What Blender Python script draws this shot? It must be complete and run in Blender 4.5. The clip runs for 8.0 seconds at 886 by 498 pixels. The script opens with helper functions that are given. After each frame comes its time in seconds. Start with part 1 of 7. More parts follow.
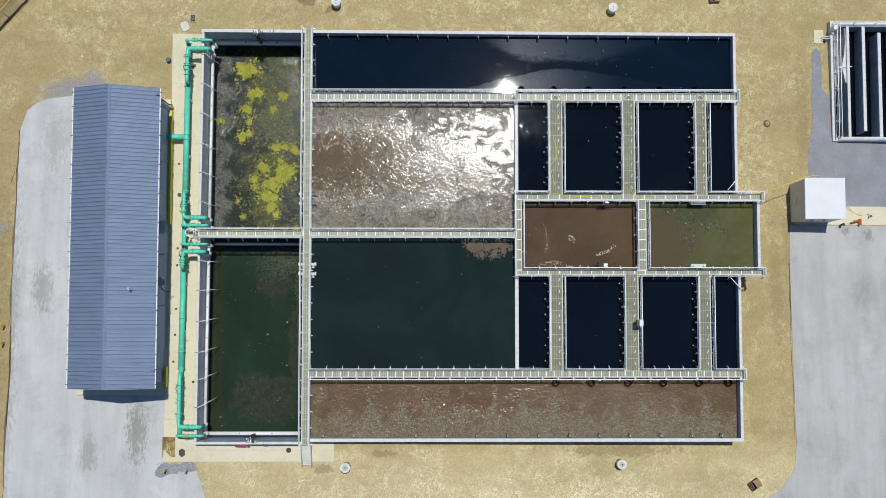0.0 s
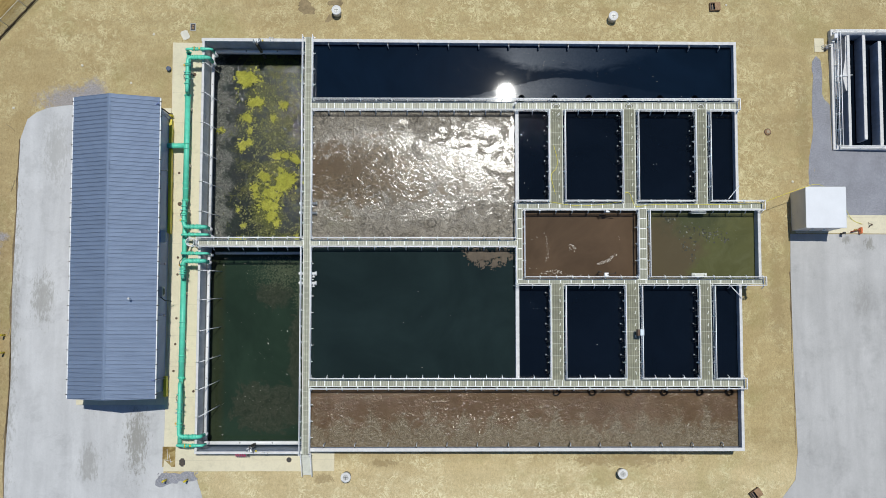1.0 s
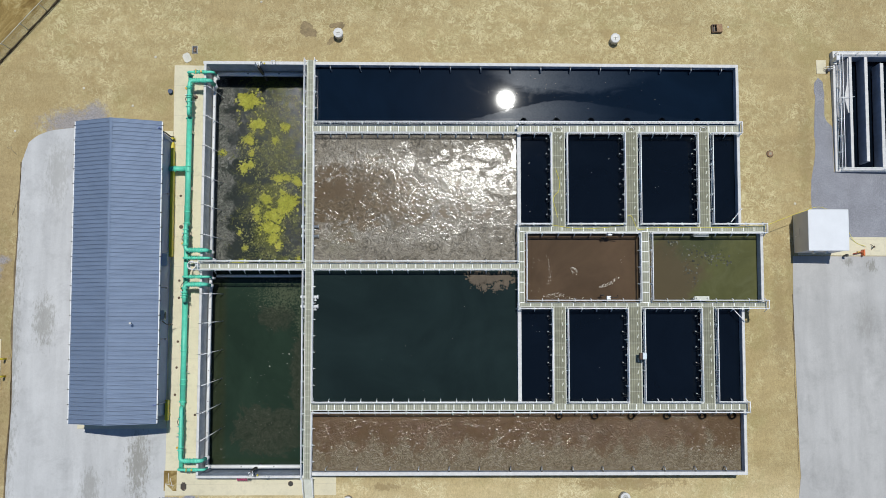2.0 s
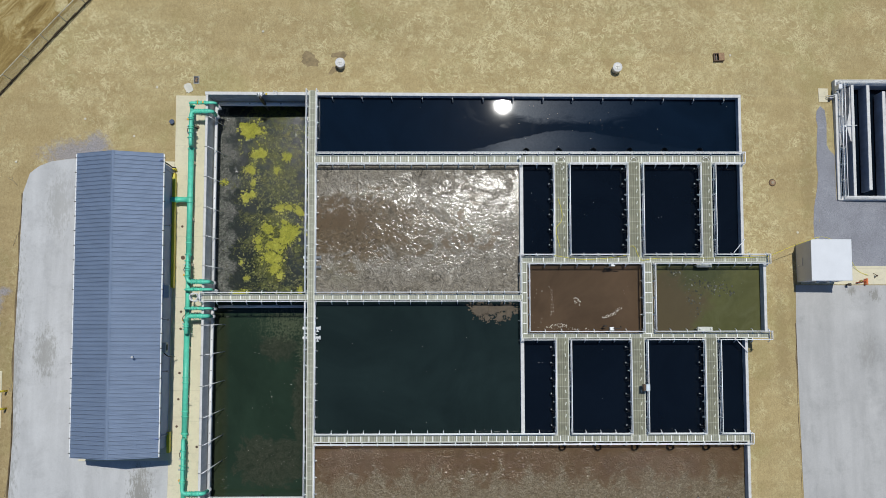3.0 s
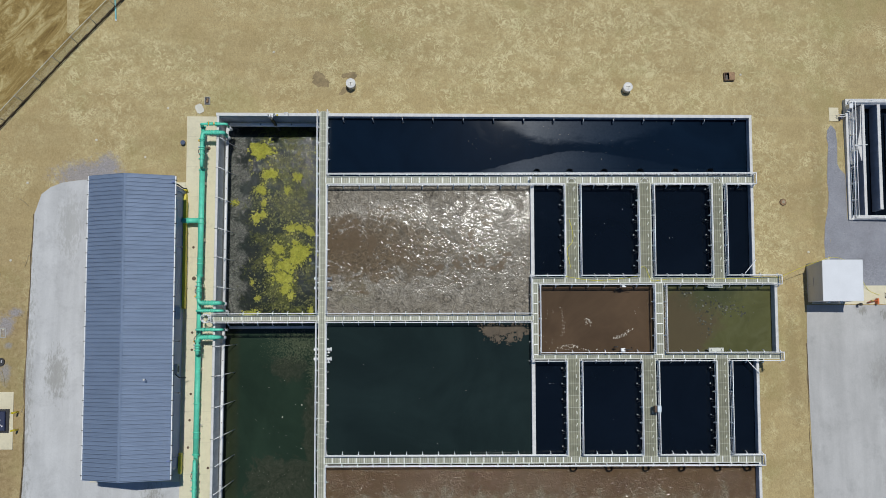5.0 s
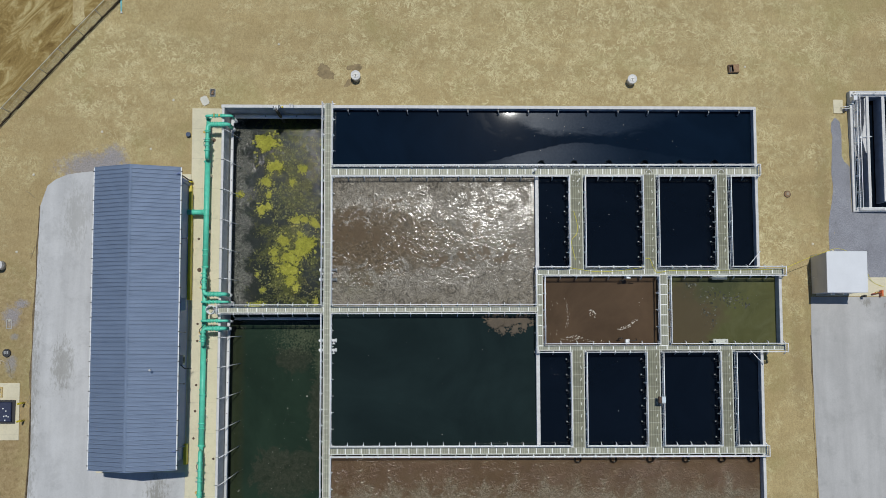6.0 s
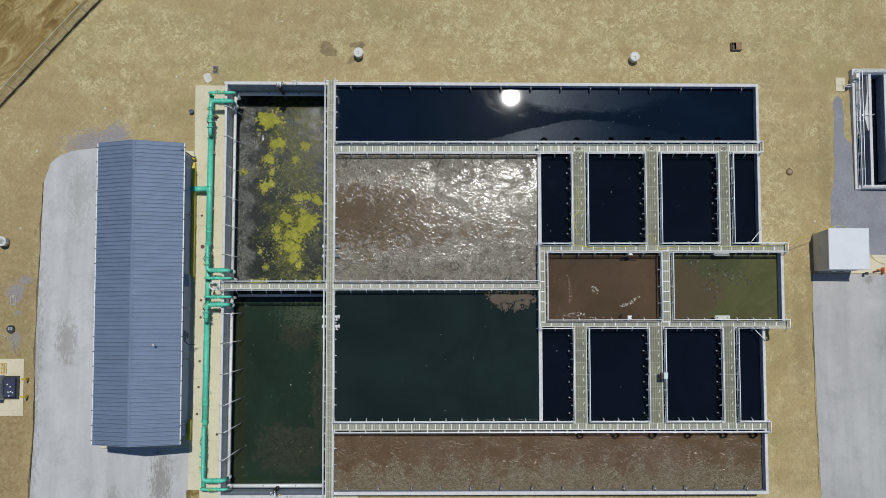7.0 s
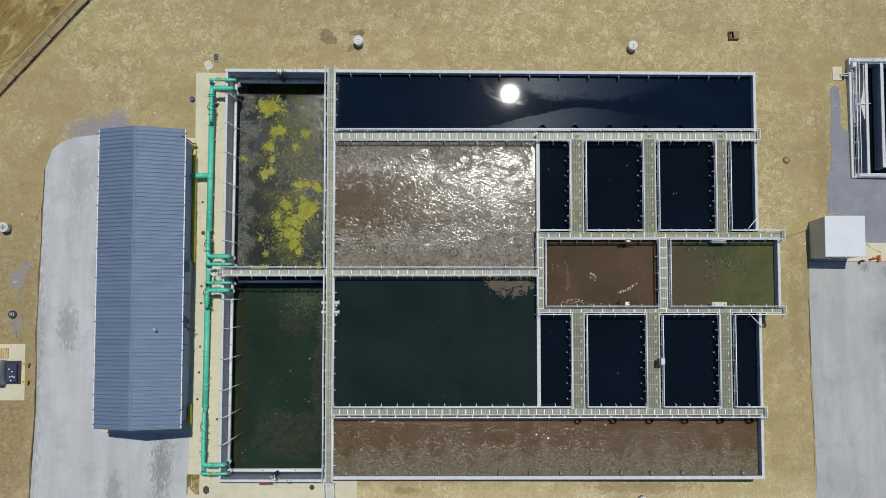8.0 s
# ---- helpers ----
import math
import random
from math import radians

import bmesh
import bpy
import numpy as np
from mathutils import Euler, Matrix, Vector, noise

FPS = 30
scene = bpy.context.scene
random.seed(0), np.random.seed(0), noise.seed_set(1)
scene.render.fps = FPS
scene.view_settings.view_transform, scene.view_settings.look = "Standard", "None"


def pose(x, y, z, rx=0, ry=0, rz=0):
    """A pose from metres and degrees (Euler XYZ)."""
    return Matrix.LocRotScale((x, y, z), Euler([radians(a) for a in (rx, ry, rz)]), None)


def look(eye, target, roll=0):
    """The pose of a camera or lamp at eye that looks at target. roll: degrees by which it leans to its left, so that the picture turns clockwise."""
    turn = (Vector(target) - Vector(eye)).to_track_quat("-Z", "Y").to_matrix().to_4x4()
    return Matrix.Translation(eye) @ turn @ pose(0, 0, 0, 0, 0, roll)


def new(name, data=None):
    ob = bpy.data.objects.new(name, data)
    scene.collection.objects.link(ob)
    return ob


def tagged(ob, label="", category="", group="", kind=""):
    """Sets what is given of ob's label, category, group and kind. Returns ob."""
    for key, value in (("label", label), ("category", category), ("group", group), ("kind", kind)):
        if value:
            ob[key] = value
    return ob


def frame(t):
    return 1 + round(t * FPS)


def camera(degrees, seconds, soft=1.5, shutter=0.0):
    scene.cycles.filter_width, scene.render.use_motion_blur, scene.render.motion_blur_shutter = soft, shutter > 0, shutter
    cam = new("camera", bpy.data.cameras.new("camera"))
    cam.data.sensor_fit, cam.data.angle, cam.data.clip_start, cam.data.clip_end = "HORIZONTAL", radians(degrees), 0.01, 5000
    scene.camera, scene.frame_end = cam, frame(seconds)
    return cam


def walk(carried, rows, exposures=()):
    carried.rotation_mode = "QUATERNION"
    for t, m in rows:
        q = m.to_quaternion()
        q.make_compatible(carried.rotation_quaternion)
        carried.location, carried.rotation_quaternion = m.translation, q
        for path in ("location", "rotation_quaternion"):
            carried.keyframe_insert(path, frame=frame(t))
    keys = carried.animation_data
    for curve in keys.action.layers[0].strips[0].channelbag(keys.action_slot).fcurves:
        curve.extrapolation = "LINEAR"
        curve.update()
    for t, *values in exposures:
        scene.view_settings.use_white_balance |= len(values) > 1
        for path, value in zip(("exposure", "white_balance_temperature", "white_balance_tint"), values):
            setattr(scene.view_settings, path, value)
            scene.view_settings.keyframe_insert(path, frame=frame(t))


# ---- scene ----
cam = camera(43.89, 8.0, 0.6)

PATH = [
    (0, (-3.760, -12.475, 118.304), (-2.7488, -4.9047, 4.5601), 7.641),
    (0.5, (-3.848, -12.099, 118.277), (-2.7634, -4.5484, 4.5326), 8.197),
    (1, (-3.911, -11.713, 118.233), (-2.8057, -3.9454, 4.5031), 8.109),
    (1.5, (-3.923, -11.092, 118.187), (-2.8655, -2.9075, 4.4859), 7.360),
    (1.7, (-3.979, -10.696, 118.176), (-2.9259, -2.3658, 4.4859), 7.211),
    (3, (-4.637, -7.351, 118.067), (-3.2679, 1.6882, 4.4339), 8.518),
    (3.5, (-4.900, -6.272, 118.106), (-3.5505, 3.3368, 4.5195), 7.901),
    (4, (-5.090, -5.552, 118.155), (-3.8849, 3.8781, 4.5519), 7.165),
    (4.5, (-5.227, -5.331, 118.182), (-4.1461, 3.9914, 4.5689), 6.480),
    (6, (-5.532, -6.210, 118.422), (-4.8925, 2.9519, 4.7925), 3.869),
    (6.5, (-5.599, -6.842, 118.469), (-5.0760, 1.8983, 4.8053), 3.314),
    (7, (-5.732, -7.702, 118.570), (-5.1806, 0.5042, 4.8666), 3.748),
    (7.5, (-5.752, -8.461, 118.880), (-5.1404, -0.7594, 5.1417), 4.492),
    (8, (-5.774, -8.845, 119.271), (-5.0844, -0.9559, 5.5459), 5.001),
]
walk(cam, [(t, look(eye, target, roll)) for t, eye, target, roll in PATH], [(0.0, -0.3, 6400, 7), (1.7, -0.3, 6400, 7), (3.0, -0.44, 6400, 7), (4.5, -0.47, 6400, 7), (6.0, -0.6, 6400, 7), (8.0, -0.58, 6400, 7)])

# ---- light ----
SUN = Vector((0.0659, 0.2077, 0.976))
world = bpy.data.worlds.new("World")
scene.world = world
world.use_nodes = True
_n = world.node_tree.nodes
_sky = _n.new("ShaderNodeTexSky")
_sky.sky_type = 'NISHITA'
_sky.sun_disc = False
_sky.sun_elevation = math.asin(SUN.z)
_sky.sun_rotation = math.atan2(SUN.x, SUN.y)
_sky.altitude = 200
_sky.dust_density = 0.0
_sky.ozone_density = 5.0
world.node_tree.links.new(_sky.outputs[0], _n["Background"].inputs[0])
_n["Background"].inputs[1].default_value = 0.075
sun = new("sun", bpy.data.lights.new("sun", 'SUN'))
sun.data.energy = 3.9
sun.data.angle = radians(0.53)
sun.data.color = (1.0, 0.97, 0.92)
sun.matrix_world = look((0, 0, 60) , (-SUN.x * 50, -SUN.y * 50, 60 - SUN.z * 50))


# ---- materials ----
class Nodes:
    """A short way of wiring a material's nodes."""

    def __init__(self, name, rough=0.6, metal=0.0, spec=0.5):
        self.m = bpy.data.materials.new(name)
        self.m.use_nodes = True
        self.t = self.m.node_tree
        self.b = self.t.nodes["Principled BSDF"]
        self.b.inputs["Roughness"].default_value = rough
        self.b.inputs["Metallic"].default_value = metal
        self.b.inputs["Specular IOR Level"].default_value = spec
        self.coord = self.t.nodes.new("ShaderNodeNewGeometry").outputs["Position"]

    def put(self, socket, value):
        if isinstance(value, bpy.types.NodeSocket):
            self.t.links.new(value, socket)
        elif isinstance(value, (tuple, list)) and len(value) == 3 and socket.type == 'RGBA':
            socket.default_value = (*value, 1)
        else:
            socket.default_value = value

    def scaled(self, s):
        n = self.t.nodes.new("ShaderNodeVectorMath")
        n.operation = 'MULTIPLY'
        self.put(n.inputs[0], self.coord)
        n.inputs[1].default_value = s if isinstance(s, tuple) else (s, s, s)
        return n.outputs[0]

    def noise(self, scale, detail=4, rough=0.55, distort=0.0, vec=None):
        n = self.t.nodes.new("ShaderNodeTexNoise")
        self.put(n.inputs["Vector"], vec if vec is not None else self.coord)
        n.inputs["Scale"].default_value = scale
        n.inputs["Detail"].default_value = detail
        n.inputs["Roughness"].default_value = rough
        n.inputs["Distortion"].default_value = distort
        return n.outputs["Fac"]

    def warped(self, scale, amount):
        """The place, shifted a little by a noise."""
        n = self.t.nodes.new("ShaderNodeTexNoise")
        self.put(n.inputs["Vector"], self.coord)
        n.inputs["Scale"].default_value = scale
        n.inputs["Detail"].default_value = 5
        m = self.t.nodes.new("ShaderNodeVectorMath")
        m.operation = 'MULTIPLY_ADD'
        self.put(m.inputs[0], n.outputs["Color"])
        m.inputs[1].default_value = (amount * 2, amount * 2, 0)
        self.put(m.inputs[2], self.coord)
        return m.outputs[0]

    def voronoi(self, scale, feature='F1', vec=None):
        n = self.t.nodes.new("ShaderNodeTexVoronoi")
        n.feature = feature
        self.put(n.inputs["Vector"], vec if vec is not None else self.coord)
        n.inputs["Scale"].default_value = scale
        return n.outputs["Distance"]

    def ramp(self, fac, *stops):
        n = self.t.nodes.new("ShaderNodeValToRGB")
        self.put(n.inputs[0], fac)
        e = n.color_ramp.elements
        while len(e) < len(stops):
            e.new(0.5)
        for k, (pos, c) in zip(e, stops):
            k.position = pos
            k.color = (*c, 1) if isinstance(c, tuple) else (c, c, c, 1)
        return n.outputs[0]

    def mix(self, fac, a, b, kind='MIX'):
        n = self.t.nodes.new("ShaderNodeMix")
        n.data_type = 'RGBA'
        n.blend_type = kind
        self.put(n.inputs[0], fac)
        self.put(n.inputs[6], a)
        self.put(n.inputs[7], b)
        return n.outputs[2]

    def math(self, op, a, b=0.0):
        n = self.t.nodes.new("ShaderNodeMath")
        n.operation = op
        n.use_clamp = op == 'MULTIPLY_ADD'
        self.put(n.inputs[0], a)
        self.put(n.inputs[1], b)
        return n.outputs[0]

    def axis(self, k):
        n = self.t.nodes.new("ShaderNodeSeparateXYZ")
        self.put(n.inputs[0], self.coord)
        return n.outputs[k]

    def bump(self, height, strength=0.3, distance=0.05, under=None):
        n = self.t.nodes.new("ShaderNodeBump")
        self.put(n.inputs["Height"], height)
        n.inputs["Strength"].default_value = strength
        n.inputs["Distance"].default_value = distance
        if under is not None:
            self.put(n.inputs["Normal"], under)
        self.put(self.b.inputs["Normal"], n.outputs[0])
        return n.outputs[0]

    def colour(self, value):
        self.put(self.b.inputs["Base Color"], value)
        return self

    def spot(self, cx, cy, rx, ry):
        """1 at a place on the ground, 0 at an ellipse round it."""
        a = self.t.nodes.new("ShaderNodeVectorMath")
        a.operation = 'SUBTRACT'
        self.put(a.inputs[0], self.coord)
        a.inputs[1].default_value = (cx, cy, 0)
        b = self.t.nodes.new("ShaderNodeVectorMath")
        b.operation = 'MULTIPLY'
        self.put(b.inputs[0], a.outputs[0])
        b.inputs[1].default_value = (1 / rx, 1 / ry, 0)
        c = self.t.nodes.new("ShaderNodeVectorMath")
        c.operation = 'LENGTH'
        self.put(c.inputs[0], b.outputs[0])
        return self.math('SUBTRACT', 1.0, c.outputs["Value"])

    def random(self):
        return self.t.nodes.new("ShaderNodeObjectInfo").outputs["Random"]


def plain(name, base, rough=0.6, metal=0.0, vary=0.15, big=0.6, small=9.0, relief=0.1, spec=0.5, each=0.0):
    """A painted, cast or worn surface: stains, grain and relief round one base colour."""
    k = Nodes(name, rough, metal, spec)
    dark = tuple(c * (1 - vary) for c in base)
    light = tuple(min(1, c * (1 + vary)) for c in base)
    stains = k.ramp(k.noise(big, 6, 0.6), (0.3, dark), (0.7, light))
    grain = k.ramp(k.noise(small, 3), (0.25, 1 - vary * 0.8), (0.75, 1.0))
    c = k.mix(1.0, stains, grain, 'MULTIPLY')
    if each:
        c = k.mix(1.0, c, k.ramp(k.random(), (0.0, 1 - each), (1.0, 1.0)), 'MULTIPLY')
    k.colour(c)
    if relief:
        k.bump(k.noise(small * 2, 4), relief, 0.02)
    return k.m


# ---- mesh helpers ----
def box(bm, x0, x1, y0, y1, z0, z1):
    v = [bm.verts.new((x, y, z)) for z in (z0, z1) for y in (y0, y1) for x in (x0, x1)]
    for a in ((0, 2, 3, 1), (4, 5, 7, 6), (0, 1, 5, 4), (2, 6, 7, 3), (1, 3, 7, 5), (0, 4, 6, 2)):
        bm.faces.new([v[i] for i in a])
    return v


def tube(bm, p, q, r, n=8, r2=None, caps=True):
    """A round bar from p to q."""
    p, q = Vector(p), Vector(q)
    turn = (q - p).to_track_quat('Z', 'Y').to_matrix()
    r2 = r if r2 is None else r2
    rings = []
    for c, rad in ((p, r), (q, r2)):
        rings.append([bm.verts.new(c + turn @ Vector((rad * math.cos(a), rad * math.sin(a), 0))) for a in [2 * math.pi * i / n for i in range(n)]])
    for i in range(n):
        f = bm.faces.new((rings[0][i], rings[0][(i + 1) % n], rings[1][(i + 1) % n], rings[1][i]))
        f.smooth = n > 5
    if caps:
        bm.faces.new(rings[0][::-1])
        bm.faces.new(rings[1])


def run(bm, points, r, n=10, bend=0.0, steps=4):
    """A pipe along points, its corners rounded by bend."""
    pts = [Vector(p) for p in points]
    line = [pts[0]]
    for a, b, c in zip(pts, pts[1:], pts[2:]):
        if bend:
            u, w = (a - b).normalized() * bend, (c - b).normalized() * bend
            for i in range(steps + 1):
                t = i / steps
                line.append(b + u * (1 - t) ** 2 + w * t ** 2)
        else:
            line.append(b)
    line.append(pts[-1])
    old, up = None, Vector((0.13, 0.21, 0.97))
    for i, p in enumerate(line):
        d = (line[min(i + 1, len(line) - 1)] - line[max(i - 1, 0)]).normalized()
        s = d.cross(up)
        if s.length < 0.05:
            s = d.cross(Vector((1, 0, 0)))
        s.normalize()
        w = s.cross(d)
        ring = [bm.verts.new(p + r * (math.cos(a) * s + math.sin(a) * w)) for a in [2 * math.pi * j / n for j in range(n)]]
        if old:
            for j in range(n):
                bm.faces.new((old[j], old[(j + 1) % n], ring[(j + 1) % n], ring[j])).smooth = True
        else:
            bm.faces.new(ring)
        old = ring
    bm.faces.new(old[::-1])


def mesh_of(name, bm, material):
    bmesh.ops.recalc_face_normals(bm, faces=bm.faces)
    me = bpy.data.meshes.new(name)
    bm.to_mesh(me)
    bm.free()
    me.materials.append(material)
    return me


def part(name, bm, material, parent=None, label=""):
    """One mesh object, as a part of parent where one is given."""
    ob = new(name, mesh_of(name, bm, material))
    ob.parent = parent
    return tagged(ob, label)


def piece(name, me, parent, at=(0, 0, 0), rz=0.0):
    """One more object on a shared mesh."""
    ob = new(name, me)
    ob.parent = parent
    ob.location = at
    ob.rotation_euler[2] = rz
    return ob


def thing(name, at, label, category, group="", kind=""):
    ob = new(name)
    ob.location = at
    ob.empty_display_size = 0.2
    return tagged(ob, label, category, group, kind)


def bevelled(bm, width=0.02):
    bmesh.ops.bevel(bm, geom=list(bm.edges), offset=width, segments=1, affect='EDGES')
    return bm


# ---- the lie of the land: it falls from the west to the north-east ----
def lie(x, y):
    u, w = max(-44, min(48, x)), max(-40, min(40, y))
    return 0.11 - 0.0574 * u - 0.0167 * w - 0.00072 * u * w + 0.045 * max(0, -w)


def draped(bm, outline, lift, cell=3.0, thick=0.0):
    """A flat outline cut into cells and laid on the ground, with a skirt where it has thickness."""
    face = bm.faces.new([bm.verts.new((x, y, 0)) for x, y in outline])
    for k in (0, 1):
        lo, hi = min(p[k] for p in outline), max(p[k] for p in outline)
        no = Vector((1, 0, 0)) if k == 0 else Vector((0, 1, 0))
        c = math.floor(lo / cell) * cell + cell
        while c < hi:
            bmesh.ops.bisect_plane(bm, geom=list(bm.verts) + list(bm.edges) + list(bm.faces), plane_co=no * c, plane_no=no)
            c += cell
    for v in bm.verts:
        v.co.z = lie(v.co.x, v.co.y) + lift
    if thick:
        rim = [e for e in bm.edges if e.is_boundary]
        new_geom = bmesh.ops.extrude_edge_only(bm, edges=rim)["geom"]
        for v in new_geom:
            if isinstance(v, bmesh.types.BMVert):
                v.co.z -= thick


def ragged(points, seed, size=0.35, step=1.2):
    """The same outline with uneven edges."""
    rng = random.Random(seed)
    out = []
    for (ax, ay), (bx, by) in zip(points, points[1:] + points[:1]):
        n = max(1, int(math.hypot(bx - ax, by - ay) / step))
        for i in range(n):
            t = i / n
            out.append((ax + (bx - ax) * t + rng.uniform(-size, size) * (i > 0), ay + (by - ay) * t + rng.uniform(-size, size) * (i > 0)))
    return out


def make_soil():
    k = Nodes("dry_grass_soil", 0.95, 0, 0.2)
    broad = k.ramp(k.noise(0.06, 5, 0.55), (0.3, (0.4, 0.315, 0.165)), (0.5, (0.435, 0.35, 0.185)), (0.72, (0.46, 0.38, 0.2)))
    patch = k.ramp(k.noise(0.35, 8, 0.62, 0.6), (0.3, (0.385, 0.3, 0.15)), (0.5, (0.435, 0.35, 0.185)), (0.7, (0.47, 0.39, 0.215)))
    c = k.mix(0.5, broad, patch)
    # grading tracks, faint and east to west
    c = k.mix(1.0, c, k.ramp(k.noise(1.0, 5, 0.6, 0.4, k.scaled((0.05, 0.55, 1.0))), (0.35, 0.93), (0.65, 1.06)), 'MULTIPLY')
    c = k.mix(1.0, c, k.ramp(k.noise(8, 6, 0.75), (0.34, 0.84), (0.5, 1.0), (0.64, 1.13)), 'MULTIPLY')
    # dead grass: short pale curls in clusters on smooth bare ground, fine stubble between
    curl = k.noise(1.15, 3, 0.6, 1.2)
    hair = k.noise(2.4, 3, 0.6, 1.2)
    line = k.ramp(curl, (0.43, 0.0), (0.48, 0.8), (0.5, 1.0), (0.54, 0.0))
    thin = k.ramp(hair, (0.44, 0.0), (0.5, 1.0), (0.56, 0.0))
    broken = k.ramp(k.noise(0.9, 4, 0.6), (0.4, 0.0), (0.56, 1.0))
    thick = k.math('MAXIMUM', k.math('MAXIMUM', k.spot(8.0, 27.0, 34.0, 13.0), k.spot(30.0, 8.0, 4.5, 22.0)), k.math('MAXIMUM', k.spot(8.0, -31.0, 26.0, 3.0), k.spot(-38.0, 22.0, 12.0, 8.0)))
    where = k.ramp(k.math('ADD', k.noise(0.2, 8, 0.68, 0.5), k.math('MULTIPLY', k.math('MAXIMUM', thick, 0.0), 0.2)), (0.46, 0.05), (0.54, 0.6), (0.66, 1.0))
    wisp = k.math('MULTIPLY', k.math('MAXIMUM', k.math('MULTIPLY', line, broken), k.math('MULTIPLY', k.math('MULTIPLY', thin, 0.75), k.ramp(k.noise(0.6, 4, 0.62), (0.4, 0.0), (0.58, 1.0)))), where)
    stub = k.noise(1.0, 6, 0.74, 0.5, k.scaled((5.2, 3.0, 1.0)))
    c = k.mix(1.0, c, k.ramp(stub, (0.36, (0.84, 0.81, 0.76)), (0.5, (0.975, 0.945, 0.91)), (0.66, (1.08, 1.06, 1.03))), 'MULTIPLY')
    c = k.mix(k.math('MULTIPLY', wisp, 0.85), c, (0.71, 0.645, 0.385))
    south = k.ramp(k.math('MULTIPLY', k.math('ADD', k.math('ADD', k.axis(1), 25.5), k.math('MULTIPLY', k.noise(0.25, 6, 0.65), 5.0)), 0.2), (0.2, 1.0), (0.75, 0.0))
    c = k.mix(south, c, k.mix(1.0, c, (1.28, 1.33, 1.48), 'MULTIPLY'))
    # washed and trodden places, brown with ragged rims
    rag = k.math('MULTIPLY', k.math('ADD', k.noise(1.3, 10, 0.74, 1.4), -0.5), 3.2)
    for cx, cy, rx, ry, deep in ((16.5, -26.0, 8.0, 1.0, 0.6), (-9.0, -26.2, 2.2, 0.5, 0.6), (28.9, -10.5, 1.0, 3.0, 0.5), (-15.2, -27.8, 1.4, 0.7, 0.6), (33.6, -8.0, 1.2, 9.0, 0.4), (-50.5, -20.0, 2.5, 9.0, 0.5), (-49.0, -6.0, 1.6, 8.0, 0.35), (37.3, 10.0, 1.1, 9.0, 0.4), (35.0, -3.0, 0.8, 5.0, 0.35), (31.0, 21.0, 3.5, 2.0, 0.2)):
        wet = k.math('ADD', k.spot(cx, cy, rx, ry), rag)
        c = k.mix(k.ramp(wet, (0.25, 0.0), (0.5, deep)), c, (0.27, 0.2, 0.1))
    # the west side, churned brown by wheels
    worn = k.math('ADD', k.math('MULTIPLY', k.math('SUBTRACT', -46.5, k.axis(0)), 0.3), k.math('MULTIPLY', rag, 0.5))
    worn = k.math('MULTIPLY', k.ramp(worn, (0.0, 0.0), (0.9, 1.0)), k.ramp(k.math('MULTIPLY', k.math('SUBTRACT', 14.0, k.axis(1)), 0.05), (0.1, 0.0), (0.9, 1.0)))
    clod = k.ramp(k.noise(2.2, 9, 0.76, 0.5), (0.34, (0.2, 0.14, 0.07)), (0.5, (0.34, 0.25, 0.13)), (0.66, (0.47, 0.37, 0.21)))
    c = k.mix(k.math('MULTIPLY', worn, 0.75), c, clod)
    # stone dust and fine gravel trodden into the soil
    dust = k.math('MULTIPLY', k.math('ADD', k.noise(2.0, 10, 0.82, 0.4), -0.5), 2.6)
    for cx, cy, rx, ry in ((-50.1, -3.9, 1.1, 1.5), (-49.1, -2.6, 1.0, 0.6), (-49.7, -6.0, 0.5, 0.5), (-50.0, -8.9, 0.8, 1.4), (-42.0, 11.9, 4.4, 1.9), (-39.9, 12.8, 1.8, 1.9)):
        c = k.mix(k.ramp(k.math('ADD', k.spot(cx, cy, rx, ry), dust), (0.05, 0.0), (0.6, 0.85)), c, k.ramp(k.noise(8, 6, 0.8), (0.35, (0.2, 0.19, 0.2)), (0.65, (0.42, 0.4, 0.42))))
    # green and brown growth by itself in places
    c = k.mix(k.ramp(k.noise(0.09, 6, 0.65, 0.3), (0.54, 0.0), (0.68, 0.4)), c, (0.3, 0.275, 0.11))
    k.colour(c)
    n1 = k.bump(wisp, 0.3, 0.035)
    k.bump(stub, 0.7, 0.07, n1)
    return k.m


def make_mud():
    k = Nodes("bare_mud", 0.9, 0, 0.25)
    turn = k.t.nodes.new("ShaderNodeVectorRotate")
    turn.rotation_type = 'Z_AXIS'
    k.put(turn.inputs["Vector"], k.coord)
    turn.inputs["Angle"].default_value = -0.85
    k.coord = turn.outputs[0]
    streak = k.noise(0.8, 10, 0.72, 1.2, k.scaled((0.3, 0.8, 1.0)))
    k.colour(k.mix(1.0, k.ramp(streak, (0.34, (0.16, 0.1, 0.03)), (0.5, (0.31, 0.22, 0.08)), (0.62, (0.5, 0.41, 0.2))), k.ramp(k.noise(7, 4), (0.3, 0.8), (0.7, 1.1)), 'MULTIPLY'))
    k.bump(k.noise(1.5, 7, 0.65), 0.6, 0.15)
    return k.m


